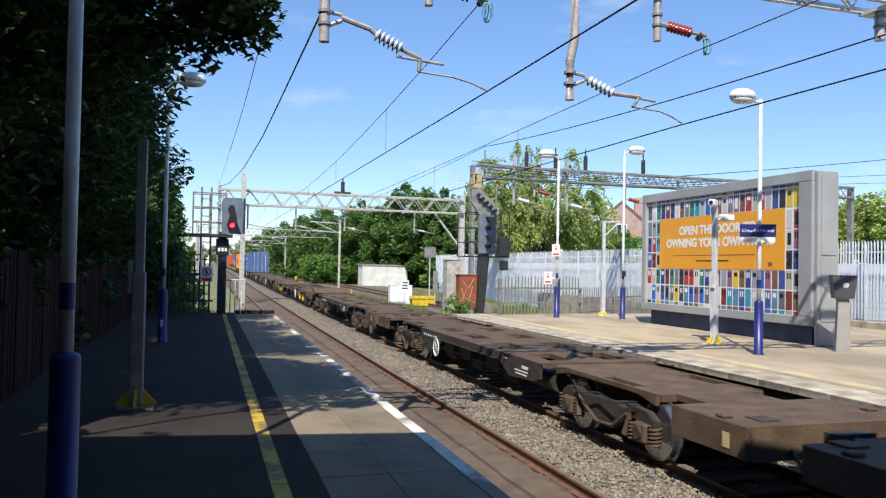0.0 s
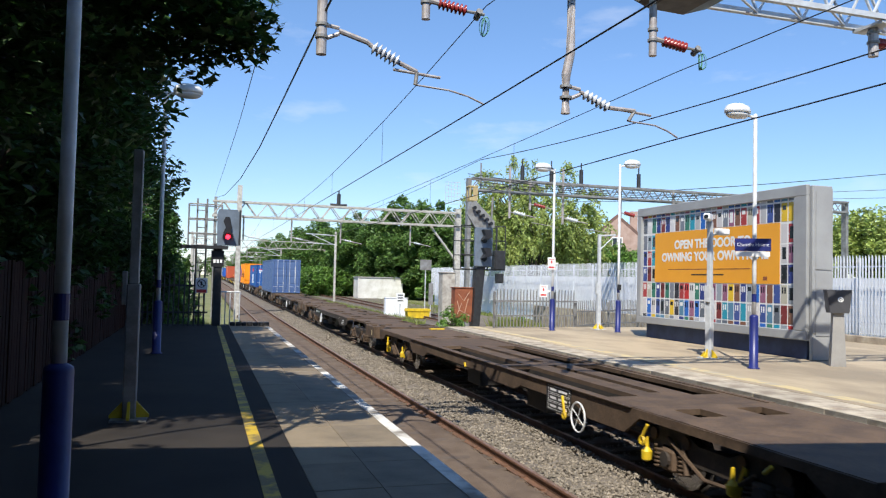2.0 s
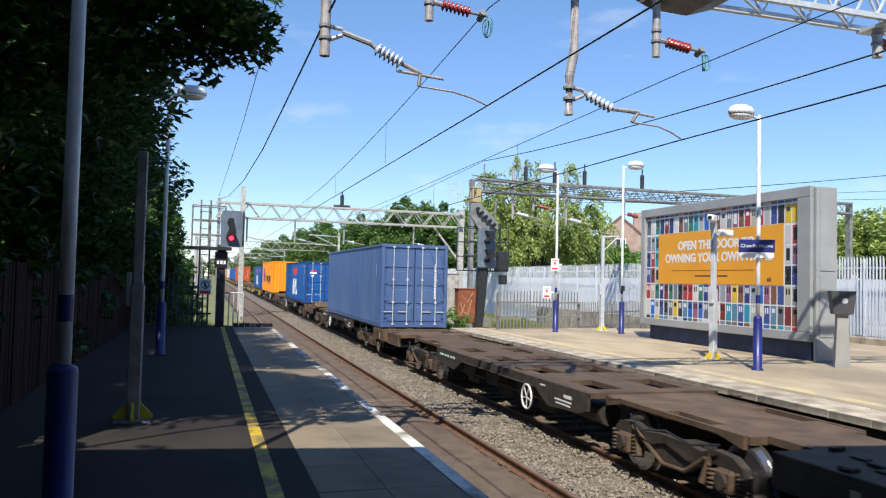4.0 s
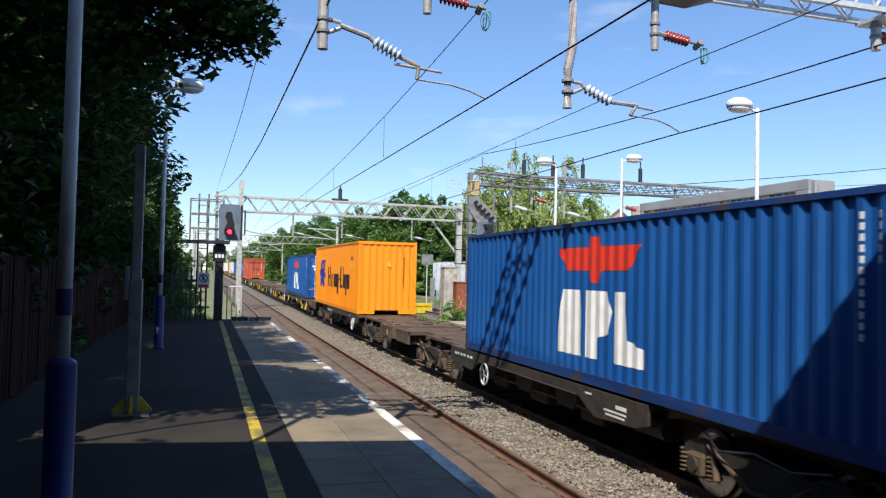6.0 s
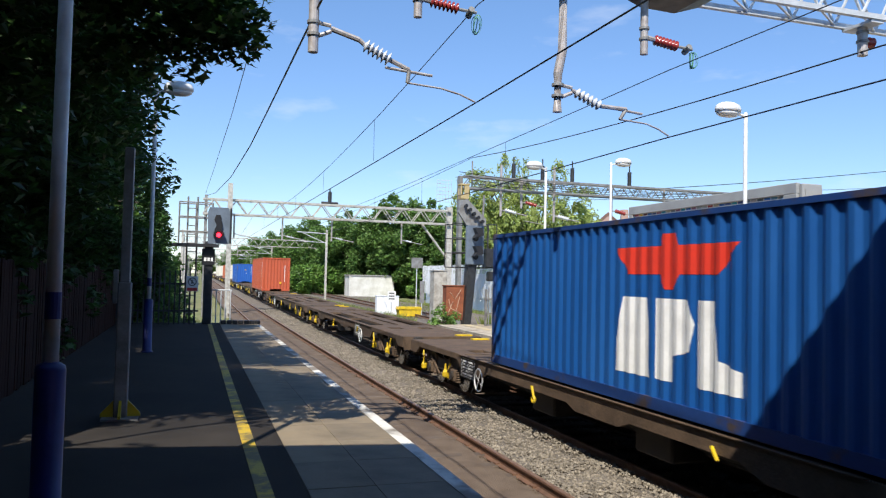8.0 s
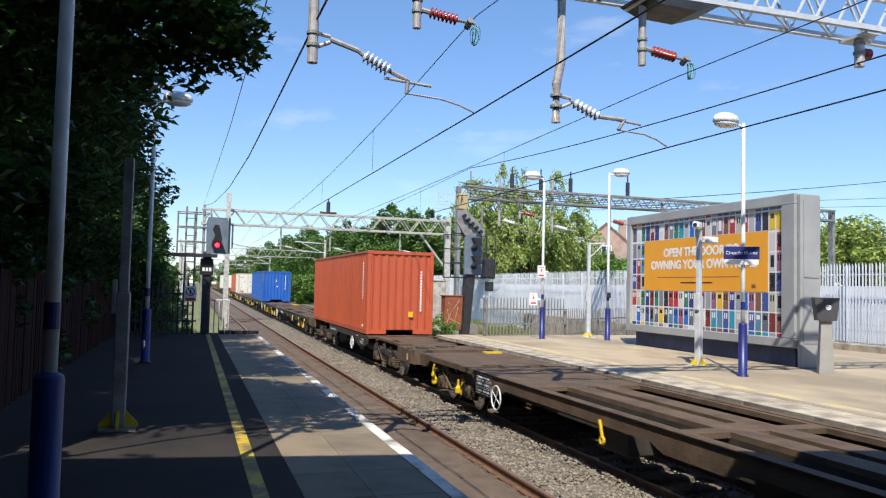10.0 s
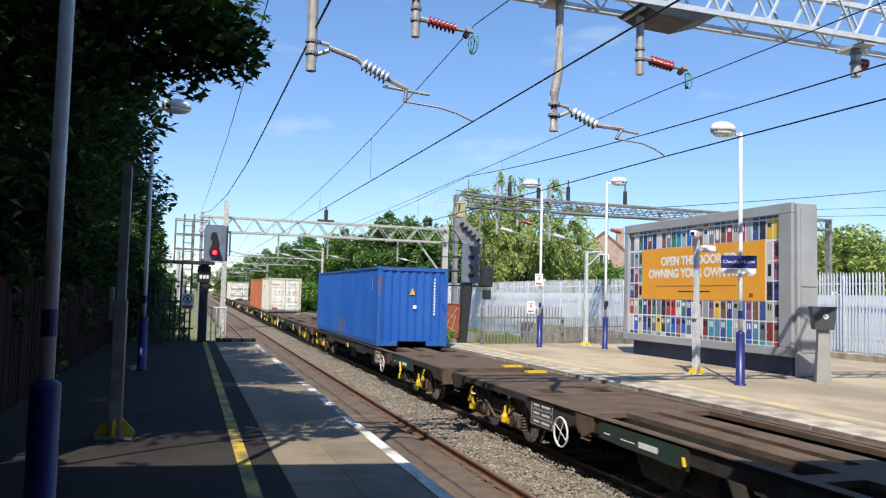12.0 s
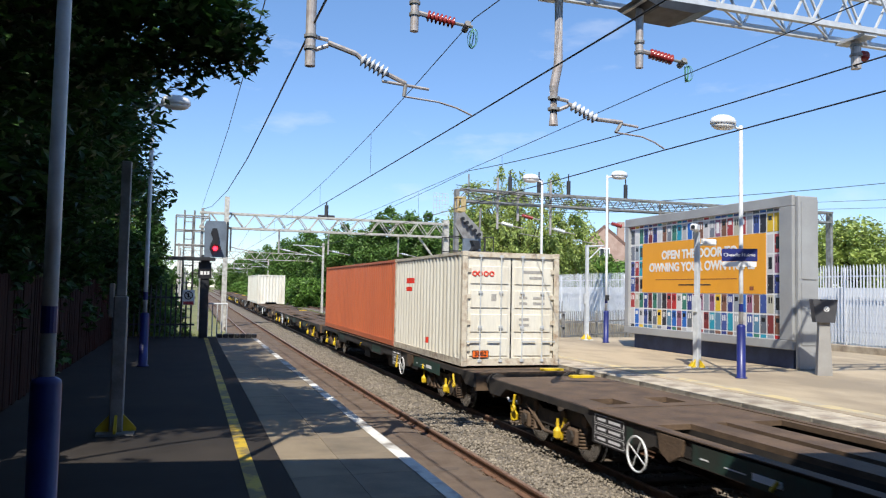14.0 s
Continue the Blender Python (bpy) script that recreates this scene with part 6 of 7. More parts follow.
greyblue = cpaint("grey_blue", (0.065, 0.12, 0.27), (0.1, 0.16, 0.3))
deepblue = cpaint("deep_blue", (0.008, 0.085, 0.31), (0.014, 0.11, 0.36))
skyblue = cpaint("bright_blue", (0.015, 0.1, 0.42), (0.03, 0.14, 0.45))
orange = cpaint("orange", (0.95, 0.3, 0.008), (0.88, 0.26, 0.01))
brick = cpaint("brick_red", (0.5, 0.1, 0.042), (0.41, 0.082, 0.038))
salmon = cpaint("salmon", (0.53, 0.14, 0.06), (0.45, 0.12, 0.055))
cream = mat("container_off_white", (0.74, 0.71, 0.61), (0.57, 0.51, 0.4), 0.5, scale=1.5, fine=22, var=0.14, bump=0.05, cover=0.4, sharp=0.3, stretch=(1.4, 1.4, 0.22))
worn_cream = mat("container_rust_edged_white", (0.6, 0.54, 0.43), (0.27, 0.16, 0.09), 0.65, scale=5, fine=25, var=0.2, bump=0.1, cover=0.4, sharp=0.25)
worn_blue = mat("container_worn_blue", (0.02, 0.1, 0.36), (0.19, 0.1, 0.06), 0.6, scale=1.3, fine=25, var=0.2, bump=0.1, cover=0.4, sharp=0.1)
rust_patch = mat("container_rust_patch", (0.015, 0.1, 0.42), (0.12, 0.1, 0.11), 0.6, scale=3.2, fine=25, var=0.25, bump=0.05, cover=0.5, sharp=0.14)
worn_navy = mat("container_worn_navy", (0.01, 0.05, 0.2), (0.07, 0.05, 0.045), 0.6, scale=1.6, fine=25, var=0.2, bump=0.1, cover=0.4, sharp=0.1)
rusty = cpaint("rust_brown", (0.16, 0.1, 0.07), (0.1, 0.07, 0.055))

container("grey-blue corrugated forty-foot container with door bars", 111.45, 12.19, greyblue, height=2.96, logo=plain_mark(False, False))
container("deep blue corrugated container with white block lettering", 133.07, 12.19, deepblue, frame_paint=worn_navy, logo=blue_mark)
container("orange corrugated container with dark lettering and blue emblem", 158.66, 12.19, orange, doors=False, height=2.96, logo=orange_mark)
container("deep blue corrugated container with white block lettering", 174.29, 12.19, deepblue, frame_paint=worn_navy, logo=blue_mark)
container("brick-red corrugated forty-foot container", 241.89, 12.19, brick, doors=False, height=2.97, logo=red_mark)
container("bright blue corrugated container with rusted corner posts", 283.68, 12.19, skyblue, doors=False, frame_paint=worn_blue, logo=rust_mark)
container("off-white twenty-foot container with double doors", 319.1, 6.06, cream, frame_paint=worn_cream, logo=white_mark)
container("salmon-orange corrugated forty-foot container", 325.25, 12.19, salmon, doors=False)
container("off-white corrugated container far down the train", 374.0, 12.19, cream, doors=False)


# ---- wagons ----
def bogie_parts(parent, y, kind):
    b = part("bogie", boxes((-0.95, 0.95, y - 0.22, y + 0.22, 0.42, 0.62), (-0.3, 0.3, y - 0.9, y + 0.9, 0.45, 0.55)), M["wagondk"], parent)
    half = 1.15 if kind == "old" else 0.9
    for sx in (-1, 1):
        bm = bmesh.new()
        x = sx * 1.02
        out = [(-half - 0.3, 0.44), (-half - 0.28, 0.62), (-half - 0.1, 0.72), (-half + 0.25, 0.74), (-half + 0.5, 0.66), (-0.3, 0.7), (0.3, 0.7), (half - 0.5, 0.66), (half - 0.25, 0.74), (half + 0.1, 0.72), (half + 0.28, 0.62), (half + 0.3, 0.44), (half + 0.2, 0.52), (half - 0.3, 0.58), (0.45, 0.4), (0.3, 0.3), (-0.3, 0.3), (-0.45, 0.4), (-half + 0.3, 0.58), (-half - 0.2, 0.52)]
        if kind == "open":
            out = [(-1.34, 0.6), (-1.3, 0.74), (-1.1, 0.84), (-0.8, 0.86), (-0.52, 0.8), (-0.3, 0.7), (0.3, 0.7), (0.52, 0.8), (0.8, 0.86), (1.1, 0.84), (1.3, 0.74), (1.34, 0.6), (1.28, 0.34), (1.12, 0.34), (1.06, 0.58), (0.74, 0.58), (0.68, 0.34), (0.52, 0.3), (0.36, 0.44), (-0.36, 0.44), (-0.52, 0.3), (-0.68, 0.34), (-0.74, 0.58), (-1.06, 0.58), (-1.12, 0.34), (-1.28, 0.34)]
        prism(bm, out, 0.12, pose(x - 0.06, y, 0) @ SIDE)
        sf = part("side_frame", bm, M["wagonmid"], b)
        for e in (-1, 1):
            if kind == "open":
                for dy in (-0.36, 0.36):
                    part("frame_boss", rods(((x, y + e * half + dy, 0.7), (x + sx * 0.09, y + e * half + dy, 0.7), 0.085), seg=12), M["wagon"], sf)
                if sx < 0:
                    part("brake_weight", lathe(bmesh.new(), [(0.03, 0), (0.07, 0.03), (0.075, 0.14), (0.03, 0.2), (0.02, 0.34)], 10, pose(x - 0.16, y + e * half + 0.42, 0.3)), M["yelp"], sf, "yellow hanging weight")
            part("axle_box", boxes((x - 0.13, x + 0.13, y + e * half - 0.17, y + e * half + 0.17, 0.26, 0.56), bevel=0.04), M["wagon"], sf)
            for dy in (-0.27, 0.27):
                pts = [(x + sx * 0.02 + 0.085 * math.cos(a), y + e * half + dy + 0.085 * math.sin(a), 0.25 + a / 6.283 * 0.055) for a in (i * 6.283 / 10 for i in range(56))]
                part("coil_spring", tube_path(bmesh.new(), pts, 0.02, 5), M["wagon"], sf, smooth=True)
            bm = bmesh.new()
            lathe(bm, [(0.08, -0.02), (0.2, -0.06), (0.36, -0.05), (0.455, -0.06), (0.455, -0.03), (0.425, -0.025), (0.415, 0.07), (0.36, 0.075), (0.22, 0.03), (0.08, 0.06)], 28, pose(sx * 0.76, y + e * half, 0.42, 0, sx * 90, 0))
            wh = part("wheel", bm, M["wagondk"], b)
            part("axle_cap", rods(((x, y + e * half, 0.42), (x + sx * 0.17, y + e * half, 0.42), 0.1), seg=12), M["wagonmid"], sf)
            part("damper", rods(((x + sx * 0.1, y + e * (half - 0.42), 0.3), (x + sx * 0.06, y + e * (half - 0.3), 0.66), 0.045), seg=8), M["yelp" if kind == "open" and sx < 0 and e < 0 else "wagon"], sf)
        bm = bmesh.new()
        tube_path(bm, [(x + sx * 0.1, y - 0.8, 0.62), (x + sx * 0.12, y - 0.4, 0.36), (x + sx * 0.12, y + 0.1, 0.34), (x + sx * 0.1, y + 0.6, 0.55), (x + sx * 0.1, y + 0.9, 0.7)], 0.028)
        part("brake_pipe", bm, M["wagon"], b)
    for e in (-1, 1):
        part("axle", rods(((-0.75, y + e * half, 0.42), (0.75, y + e * half, 0.42), 0.08)), M["wagondk"], b)
    # bright worn tread facing the camera
    for e in (-1, 1):
        bm = bmesh.new()
        lathe(bm, [(0.36, -0.058), (0.462, -0.056), (0.462, -0.032), (0.43, -0.026), (0.421, 0.074), (0.37, 0.08), (0.34, 0.076)], 40, pose(-0.762, y + e * half, 0.42, 0, -90, 0))
        part("tyre", bm, M["tyre"], b, "bright worn rim")
    return b


def deck_plate(bm, x0, x1, y0, y1, z0, z1, holes):
    """A plate with rectangular holes (x0, x1, y0, y1), as one mesh."""
    xs = sorted({x0, x1, *(v for h in holes for v in h[:2])})
    ys = sorted({y0, y1, *(v for h in holes for v in h[2:])})
    got = {}

    def v(x, y, z):
        if (x, y, z) not in got:
            got[x, y, z] = bm.verts.new((x, y, z))
        return got[x, y, z]

    full = lambda i, j: 0 <= i < len(xs) - 1 and 0 <= j < len(ys) - 1 and not any(h[0] <= xs[i] and h[1] >= xs[i + 1] and h[2] <= ys[j] and h[3] >= ys[j + 1] for h in holes)
    for i in range(len(xs) - 1):
        for j in range(len(ys) - 1):
            if not full(i, j):
                continue
            a, b, c, d = xs[i], xs[i + 1], ys[j], ys[j + 1]
            bm.faces.new((v(a, c, z1), v(b, c, z1), v(b, d, z1), v(a, d, z1)))
            bm.faces.new((v(a, d, z0), v(b, d, z0), v(b, c, z0), v(a, c, z0)))
            for (p, q), (k, m) in ((((a, c), (b, c)), (i, j - 1)), (((b, c), (b, d)), (i + 1, j)), (((b, d), (a, d)), (i, j + 1)), (((a, d), (a, c)), (i - 1, j))):
                if not full(k, m):
                    bm.faces.new((v(*p, z0), v(*q, z0), v(*q, z1), v(*p, z1)))
    return bm


def wagon_old(s, length, bulkhead=False, wheel_y=8.4, handwheel=True):
    w = thing("container_flat_wagon", "rust-brown container flat wagon with coil-spring bogies", "wagon", group="goods wagons")
    rolling(w, s, length)
    e = 0.42
    L = length - e
    inset = 4.0
    holes = []
    for y in (6.5, 8.7, 10.9, 12.9):
        holes += [(-0.85, -0.35, y, y + 1.1), (0.35, 0.85, y, y + 1.1)]
    for x0, x1, y0, y1, z0, z1, gaps in (
        (-1.2, 1.2, e, 1.9, 0.88, 0.985, []),
        (-0.62, 0.62, 1.9, 2.7, 0.88, 0.97, []),
        (-0.86, 0.86, 2.7, 6.1, 0.86, 0.96, [(-0.86, -0.62, 3.5, 4.5), (0.62, 0.86, 3.5, 4.5)]),
        (-1.2, 1.2, 6.1, length - 6.1, 0.9, 0.99, [h for h in holes if h[3] < length - 6.2]),
        (-0.86, 0.86, length - 6.1, length - 2.7, 0.86, 0.96, [(-0.86, -0.62, length - 4.5, length - 3.5), (0.62, 0.86, length - 4.5, length - 3.5)]),
        (-0.62, 0.62, length - 2.7, length - 1.9, 0.88, 0.97, []),
        (-1.2, 1.2, length - 1.9, L, 0.88, 0.985, []),
    ):
        part("deck_plate", deck_plate(bmesh.new(), x0, x1, y0, y1, z0, z1, gaps), M["wagon"], w)
    for sx in (-1, 1):
        bm = bmesh.new()
        out = [(6.1, 0.985), (6.1, 0.7), (6.4, 0.62), (7.6, 0.56), (8.2, 0.83), (length - 8.2, 0.83), (length - 7.6, 0.56), (length - 6.4, 0.62), (length - 6.1, 0.7), (length - 6.1, 0.985)]
        prism(bm, out, 0.05, pose(sx * 1.2 - 0.025, 0, 0) @ SIDE)
        sill = part("side_sill", bm, M["wagonmid"], w)
        # black flange: the shade below the load put into its colour
        part("sill_flange", boxes((sx * 1.2 - 0.07, sx * 1.2 + 0.07, 8.2, length - 8.2, 0.815, 0.83)), M["wagondk"], sill)
        for y in (8.3, 10.1, length - 9.0):
            bm = bmesh.new()
            prism(bm, [(0, 0.81), (0.9, 0.81), (0.75, 0.52), (0.15, 0.52)], 0.3, pose(sx * 1.0 - 0.15, y, 0) @ SIDE)
            part("underframe_bracket", bm, M["wagondk"], w)
        part("side_rod", rods(((sx * 1.12, 7.6, 0.6), (sx * 1.12, length - 7.6, 0.58), 0.018)), M["wagon"], w)
        if sx < 0:
            part("stencil_panel", boxes((-1.229, -1.226, 6.7, 7.25, 0.66, 0.69), (-1.229, -1.226, 6.65, 7.3, 0.72, 0.75), (-1.229, -1.226, 6.65, 6.95, 0.79, 0.85), (-1.229, -1.226, 7.7, 7.9, 0.88, 0.91)), PW, sill, "faded white stencilled lettering")
            gp = part("name_panel", boxes((-1.2295, -1.2265, length - 7.9, length - 6.3, 0.76, 0.93)), M["wagongr"], sill, "dark green panel with faded lettering")
            for q in (0.12, 0.34, 0.6, 0.82, 1.06, 1.24):
                part("letter_bar", boxes((-1.232, -1.2298, length - 7.8 + q, length - 7.66 + q, 0.82, 0.875)), PW, gp)
        for yy in (0, length):
            d = 1 if yy == 0 else -1
            a, b = sorted((yy + d * (e - 0.0), yy + d * 1.9))
            part("end_beam", boxes((sx * 1.2 - 0.04, sx * 1.2 + 0.04, a, b, 0.6, 0.985), bevel=0.01), M["wagon"], w)
        for y in (2.75, length - 6.05):
            bm = bmesh.new()
            prism(bm, [(0, 0.97), (3.3, 0.97), (3.3, 0.8), (2.8, 0.9), (0.5, 0.9), (0, 0.8)], 0.06, pose(sx * 0.893 - 0.03, y, 0) @ SIDE)
            part("bogie_guard", bm, M["wagon"], w)
    for yy, d in ((0, 1), (length, -1)):
        a, b = sorted((yy + d * e, yy + d * (e + 0.12)))
        part("headstock", boxes((-1.16, 1.16, a, b, 0.58, 0.88)), M["wagon"], w)
        part("coupling", rods(((0, yy + d * e, 0.78), (0, yy - d * 0.05, 0.76), 0.13)), M["wagondk"], w)
        part("coupling_link", boxes((-0.28, 0.28, min(yy + d * 0.1, yy + d * 0.3), max(yy + d * 0.1, yy + d * 0.3), 0.62, 0.92)), M["wagondk"], w)
        for x in (-0.62, 0.62):
            bm = bmesh.new()
            tube_path(bm, [(x, yy + d * e, 0.7), (x, yy + d * 0.15, 0.42), (x * 0.7, yy - d * 0.02, 0.45)], 0.025)
            part("brake_hose", bm, M["black"], w)
    part("centre_sill", boxes((-0.3, 0.3, 1.0, length - 1.0, 0.45, 0.86)), M["wagondk"], w)
    for y in (7.8, 9.9, 11.9):
        part("underframe_box", boxes((-0.95, -0.35, y, y + 0.8, 0.34, 0.7), bevel=0.03), M["wagondk"], w)
    part("air_cylinder", rods(((-0.75, 6.2, 0.62), (-0.75, 7.4, 0.62), 0.19), seg=14), M["wagondk"], w)
    bm = bmesh.new()
    wheel = pose(-1.28, wheel_y, 0.6, 0, 90, 0)
    ring(bm, wheel, 0.225, 0.019, 24, 6)
    for i in range(5):
        a = 2 * math.pi * i / 5
        rod(bm, wheel @ Vector((0, 0, 0)), wheel @ Vector((0.225 * math.cos(a), 0.225 * math.sin(a), 0)), 0.01, 5)
    if handwheel:
        part("handbrake_wheel", bm, M["polew"], w, "white-rimmed handbrake wheel")
    else:
        bm.free()
    for y in (e + 0.5, 5.4, length - 5.6, length - e - 0.6):
        for sx in (-1, 1):
            part("twist_lock", boxes((sx * 1.1 - 0.08, sx * 1.1 + 0.08, y, y + 0.16, 0.985, 1.03), bevel=0.015), M["wagon"], w)
    for sx in (-1, 1):
        part("end_marker", boxes((sx * 1.245 - 0.003, sx * 1.245 + 0.003, e + 0.3, e + 0.42, 0.68, 0.86)), M["cream"], w, "faded cream marker plate")
    rg = random.Random(int(s * 10))
    for k in range(16):  # lugs, strips and cable ends on the deck
        x, y = rg.uniform(-1.05, 1.0), rg.choice((rg.uniform(0.6, 1.8), rg.uniform(6.3, length - 6.6), rg.uniform(length - 1.8, length - 0.6)))
        a, b, h = rg.uniform(0.05, 0.3), rg.uniform(0.05, 0.45), rg.uniform(0.01, 0.05)
        part("deck_fitting", boxes((x, x + a, y, y + b, 0.986, 0.986 + h), bevel=0.004), M["wagonmid" if rg.random() < 0.8 else "wagon"], w)
    for y in (2.9, length - 4.9):
        bm = bmesh.new()
        tube_path(bm, [(-1.15, y, 0.84), (-1.2, y + 0.5, 0.74), (-1.17, y + 1.1, 0.8), (-1.2, y + 1.7, 0.7), (-1.1, y + 2.1, 0.85)], 0.016, 5)
        part("air_hose", bm, M["black"], w)
    if bulkhead:
        bm = bmesh.new()
        prism(bm, [(0, 0.985), (0, 1.02), (0.12, 1.24), (1.6, 1.26), (1.75, 0.985)], 2.1, pose(-1.05, length - 2.3, 0) @ SIDE)
        part("raised_end", bm, M["wagon"], w, "raised brown end box")
        part("yellow_stop", boxes((-1.075, -1.05, length - 2.22, length - 2.1, 1.1, 1.24)), M["yelp"], w, "yellow painted edge")
        part("yellow_stop", boxes((1.02, 1.1, length - 2.36, length - 2.3, 0.99, 1.22)), M["yelp"], w, "yellow painted stop")
    for y in (inset, length - inset):
        bogie_parts(w, y, "old")
    return w


def wagon_open(s, length, greenish=False, far=False):
    w = thing("container_skeleton_wagon", "skeleton container wagon with open deck slots and yellow handles", "wagon", group="goods wagons")
    rolling(w, s, length)
    e = 0.45
    inset = 2.95
    slots = []
    y = 5.6
    while y < length - 9.0:
        slots += [(-1.04, -0.5, y, y + 4.2), (-0.1, 0.1, y + 0.3, y + 4.2), (0.5, 1.04, y, y + 4.2)]
        y += 4.5
    for x0, x1, y0, y1, z0, z1, gaps in (
        (-1.2, 1.2, e, 4.6, 0.9, 0.985, [(-0.75, -0.3, 3.7, 4.3), (0.3, 0.75, 3.7, 4.3)]),
        (-1.2, 1.2, 4.6, length - 4.6, 0.9, 0.975, slots),
        (-1.2, 1.2, length - 4.6, length - e, 0.9, 0.985, [(-0.75, -0.3, length - 4.3, length - 3.7), (0.3, 0.75, length - 4.3, length - 3.7)]),
    ):
        part("deck_plate", deck_plate(bmesh.new(), x0, x1, y0, y1, z0, z1, gaps), M["wagon"], w)
    for sx in (-1, 1):
        bm = bmesh.new()
        out = [(e, 0.975), (e, 0.68), (1.0, 0.68), (1.3, 0.86), (4.4, 0.86), (4.8, 0.6), (5.9, 0.6), (6.3, 0.74), (8.6, 0.74), (8.9, 0.64), (10.2, 0.64), (10.5, 0.74), (length - 6.3, 0.74), (length - 5.9, 0.6), (length - 4.8, 0.6), (length - 4.4, 0.86), (length - 1.3, 0.86), (length - 1.0, 0.68), (length - e, 0.68), (length - e, 0.975)]
        prism(bm, out, 0.05, pose(sx * 1.2 - 0.025, 0, 0) @ SIDE)
        sill = part("side_sill", bm, M["wagondk" if greenish else "wagon"], w)
        if greenish:
            for ya, yb in ((4.95, 5.75), (8.95, 10.1), (length - 5.8, length - 4.95)):
                part("side_plate", boxes((sx * 1.2 - 0.028, sx * 1.2 + 0.028, ya, yb, 0.68, 0.9)), M["wagongr"], sill, "dark green side plate")
        part("sill_flange", boxes((sx * 1.2 - 0.06, sx * 1.2 + 0.06, 4.6, length - 4.6, 0.976, 0.99)), M["wagon"], sill)
        # deep black web, standing in for the shade inside the deck slots
        part("inner_beam", boxes((sx * 0.47 - 0.03, sx * 0.47 + 0.03, 4.6, length - 4.6, 0.42, 0.9)), M["wagondk"], w)
    wy = length - 6.0 if far else 6.1
    py = wy + 0.42
    panel = part("stencil_panel", boxes((-1.2305, -1.2265, py - 0.06, py + 0.9, 0.5, 0.95)), M["black"], w, "black panel of white lettering")
    for z in (0.53, 0.67, 0.81):  # three outlined boxes of small lettering
        for y0, y1, za, zb in ((py, py + 0.82, z, z + 0.007), (py, py + 0.82, z + 0.115, z + 0.122), (py, py + 0.008, z, z + 0.122), (py + 0.812, py + 0.82, z, z + 0.122)):
            part("stencil_frame", boxes((-1.233, -1.2308, y0, y1, za, zb)), PW, panel)
        for y0, y1 in ((py + 0.5, py + 0.74), (py + 0.1, py + 0.42)):
            part("stencil_bar", boxes((-1.233, -1.2308, y0, y1, z + 0.04, z + 0.08)), PW, panel, "small white lettering")
    if greenish:  # green name board and brown plate hung on the sill beside the wheel
        board = part("name_board", prism(bmesh.new(), [(wy - 3.3, 0.94), (wy - 1.15, 0.94), (wy - 1.15, 0.7), (wy - 3.3, 0.66)], 0.012, pose(-1.245, 0, 0) @ SIDE), M["wagongr"], w, "dark green name board")
        for y0, y1, za, zb in ((wy - 2.65, wy - 2.2, 0.75, 0.83), (wy - 2.1, wy - 1.75, 0.775, 0.79), (wy - 1.45, wy - 1.3, 0.78, 0.8)):
            part("name_bar", boxes((-1.249, -1.2452, y0, y1, za, zb)), PW, board, "small white lettering")
        part("side_bracket", prism(bmesh.new(), [(wy - 1.0, 0.95), (wy - 0.45, 0.95), (wy - 0.5, 0.72), (wy - 0.7, 0.62), (wy - 0.95, 0.74)], 0.06, pose(-1.27, 0, 0) @ SIDE), M["wagon"], w)
        part("brake_shoe_plate", prism(bmesh.new(), [(wy - 3.1, 0.64), (wy - 1.9, 0.64), (wy - 2.1, 0.34), (wy - 2.9, 0.3)], 0.03, pose(-1.1, 0, 0) @ SIDE), M["wagonmid"], w)
    for y in (1.75, 4.15, 6.75, 11.8, length - 1.8):
        bm = bmesh.new()
        lean, drop = random.uniform(-0.14, 0.14), random.uniform(0.08, 0.26)
        rod(bm, (-1.25, y, 0.82), (-1.26, y + lean, 0.82 - drop), 0.024, 6)
        if drop > 0.16:
            ring(bm, pose(-1.26, y + lean, 0.76 - drop, 0, 90, 0), 0.05, 0.026, 10, 5)
        part("yellow_handle", bm, M["yelp"], w, "yellow-painted release handle")
    bm = bmesh.new()
    wheel = pose(-1.29, wy, 0.58, 0, 90, 0)
    ring(bm, wheel, 0.235, 0.015, 28, 6)
    for i in range(4):
        a = math.pi * i / 2 + 0.5
        rod(bm, wheel @ Vector((0, 0, 0)), wheel @ Vector((0.235 * math.cos(a), 0.235 * math.sin(a), 0)), 0.008, 5)
    part("handbrake_wheel", bm, M["polew"], w, "white spoked handbrake wheel")
    for yy, d in ((0, 1), (length, -1)):
        a, b = sorted((yy + d * e, yy + d * (e + 0.12)))
        part("headstock", boxes((-1.17, 1.17, a, b, 0.6, 0.9)), M["wagon"], w)
        for x in (-0.87, 0.87):
            bm = rods(((x, yy + d * e, 0.82), (x, yy + d * 0.1, 0.82), 0.09), ((x, yy + d * 0.1, 0.82), (x, yy + d * 0.04, 0.82), 0.2), seg=14)
            part("buffer", bm, M["wagondk"], w)
        bm = bmesh.new()
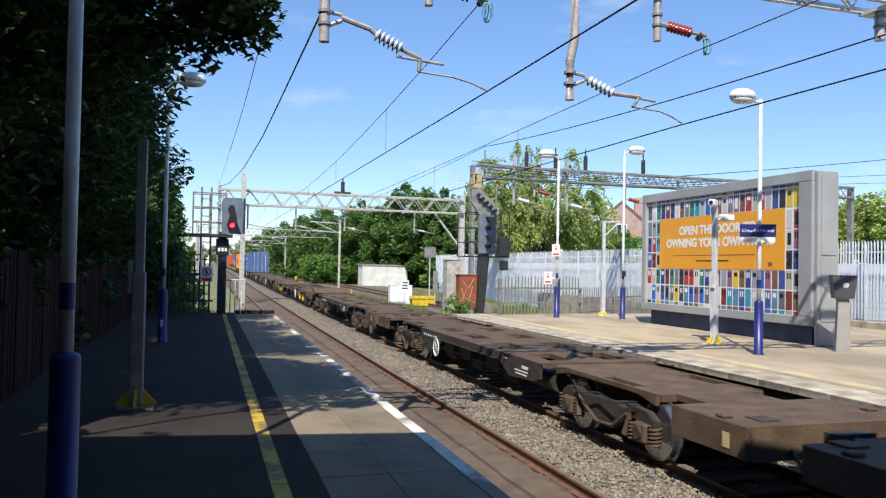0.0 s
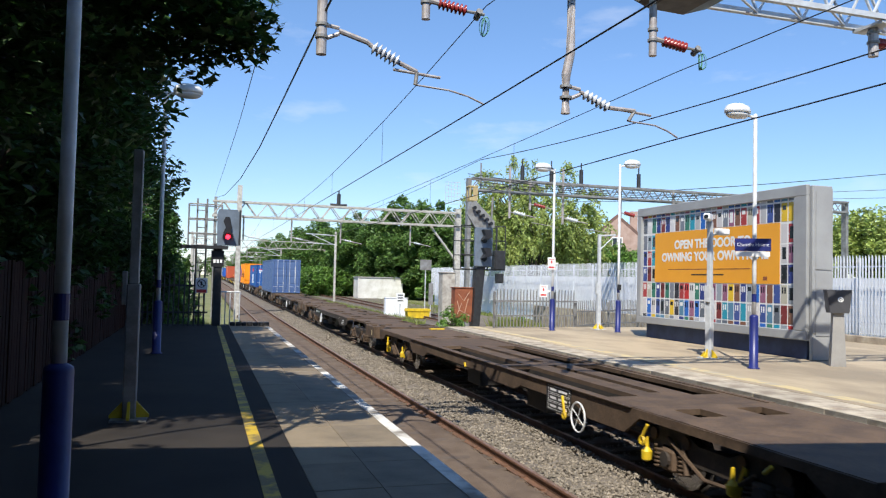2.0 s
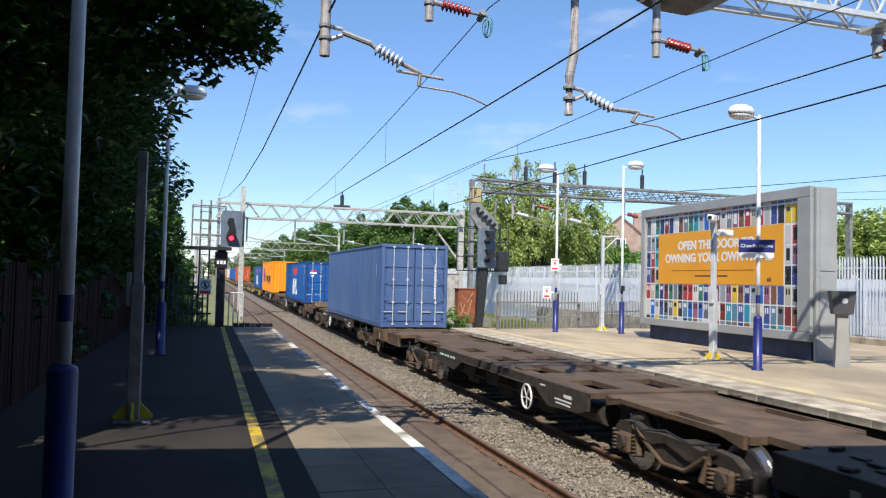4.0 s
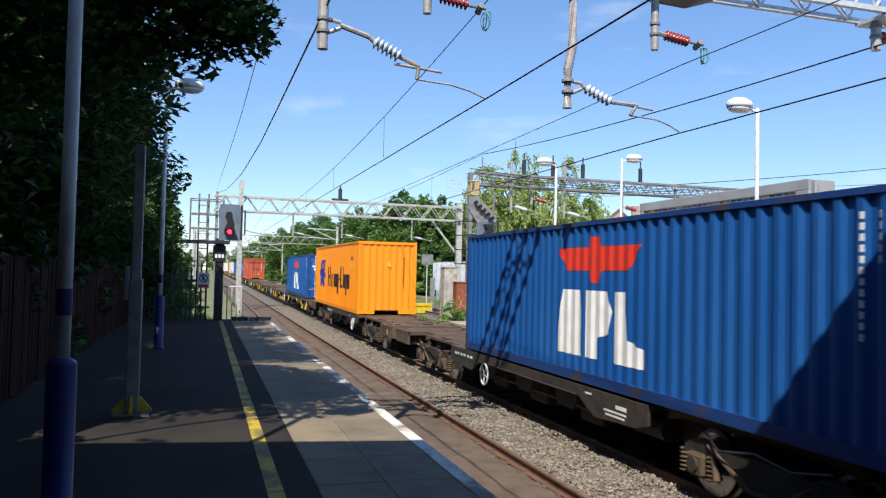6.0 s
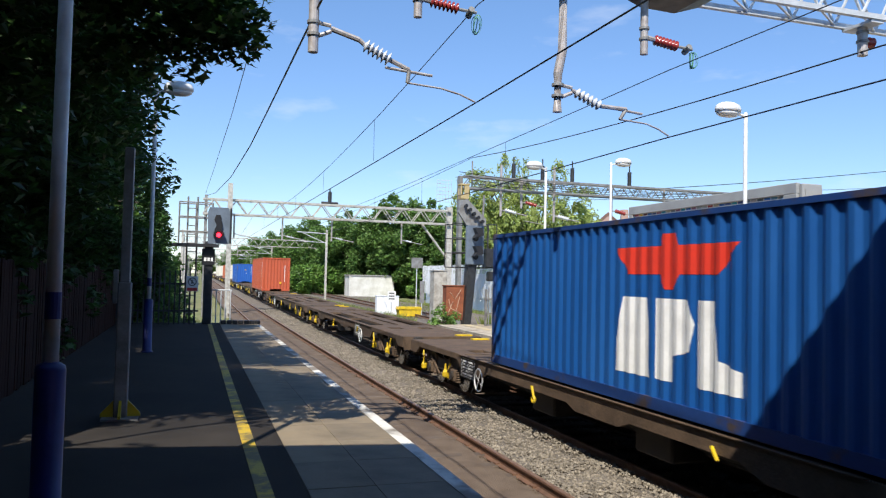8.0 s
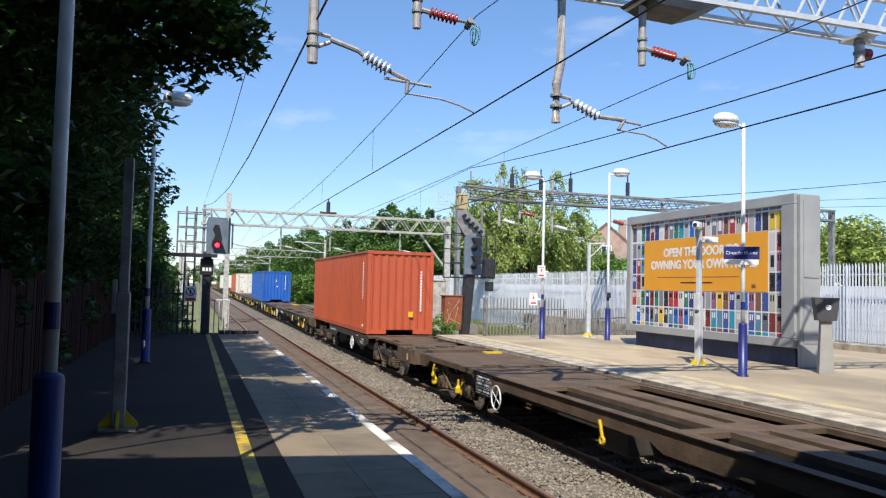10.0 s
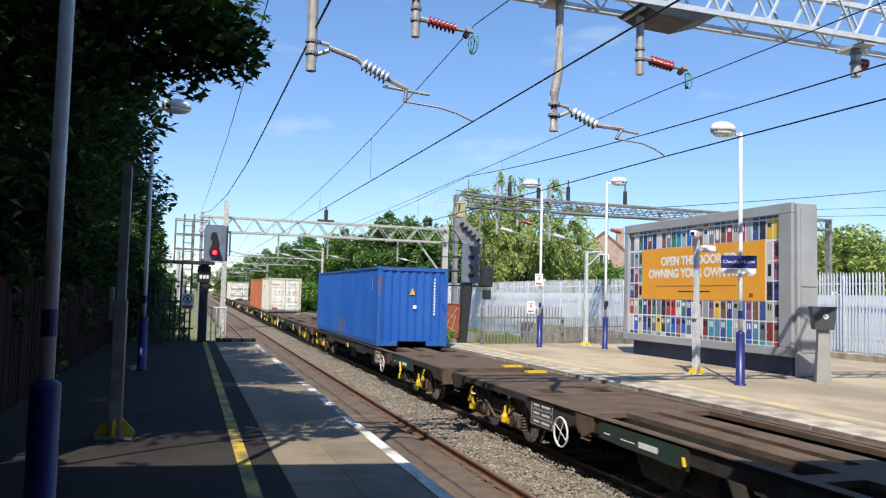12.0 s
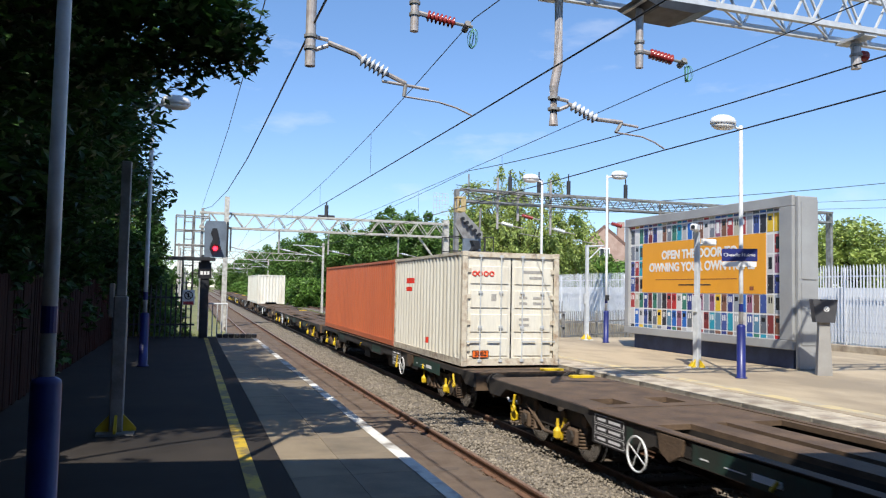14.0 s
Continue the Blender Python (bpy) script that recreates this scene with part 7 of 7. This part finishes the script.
        tube_path(bm, [(0, yy + d * e, 0.8), (0, yy + d * 0.2, 0.72), (0, yy - d * 0.02, 0.6)], 0.05)
        part("coupling", bm, M["wagondk"], w)
        bm = bmesh.new()
        tube_path(bm, [(-0.5, yy + d * e, 0.66), (-0.5, yy + d * 0.2, 0.4), (-0.3, yy + d * 0.1, 0.4)], 0.022)
        part("grab_handle", bm, M["polew"], w, "white shunting handle")
        part("yellow_stop", boxes((0.5, 1.0, min(yy + d * 0.6, yy + d * 0.8), max(yy + d * 0.6, yy + d * 0.8), 0.986, 1.03)), M["yelp"], w, "yellow container stop")
    part("centre_pipe", rods(((-0.6, 4.0, 0.55), (-0.6, length - 4.0, 0.55), 0.05), ((0.1, 4.0, 0.52), (0.1, length - 4.0, 0.52), 0.06)), M["wagondk"], w)
    for y in (7.9, 11.4):
        part("underframe_box", boxes((-1.0, -0.4, y, y + 0.9, 0.32, 0.7), bevel=0.03), M["wagondk"], w)
    for y in (inset, length - inset):
        bogie_parts(w, y, "open")
    return w


ENDS = (-13.6, 6.9, 27.3, 47.3, 68.6, 90.0, 110.6, 131.4, 152.4, 172.6, 193.0, 213.8, 235.6, 255.4, 276.4, 297.4, 317.8, 338.6, 359.4, 380.2, 401.0, 421.8, 442.6, 463.4)
WHEELS = {1: 12.6, 4: 12.85, 6: 11.8, 7: 12.4, 8: 6.87}  # where the brake wheel sits along the wagon
OPEN_DECK = {3, 9, 10, 11, 13, 14, 15, 16, 17, 20, 21}
for i, (a, b) in enumerate(zip(ENDS, ENDS[1:])):
    if i in OPEN_DECK:
        wagon_open(a, b - a, i >= 13, i in (9, 11, 13, 15, 17))
    else:
        wagon_old(a, b - a, i in (2, 6), WHEELS.get(i, 8.4), i != 2)


def on_line(s, length, t):
    """A vehicle's pose at t: it stands on the rails at both its ends."""
    y = s - run(t)
    a, b = grade(y), grade(y + length)
    return pose(TRAIN_X, y, a, math.degrees(math.atan2(b - a, length)))


def motions():
    for ob, s, length in MOVING:
        walk(ob, [(k / 2, on_line(s, length, k / 2)) for k in range(29)])


motions()
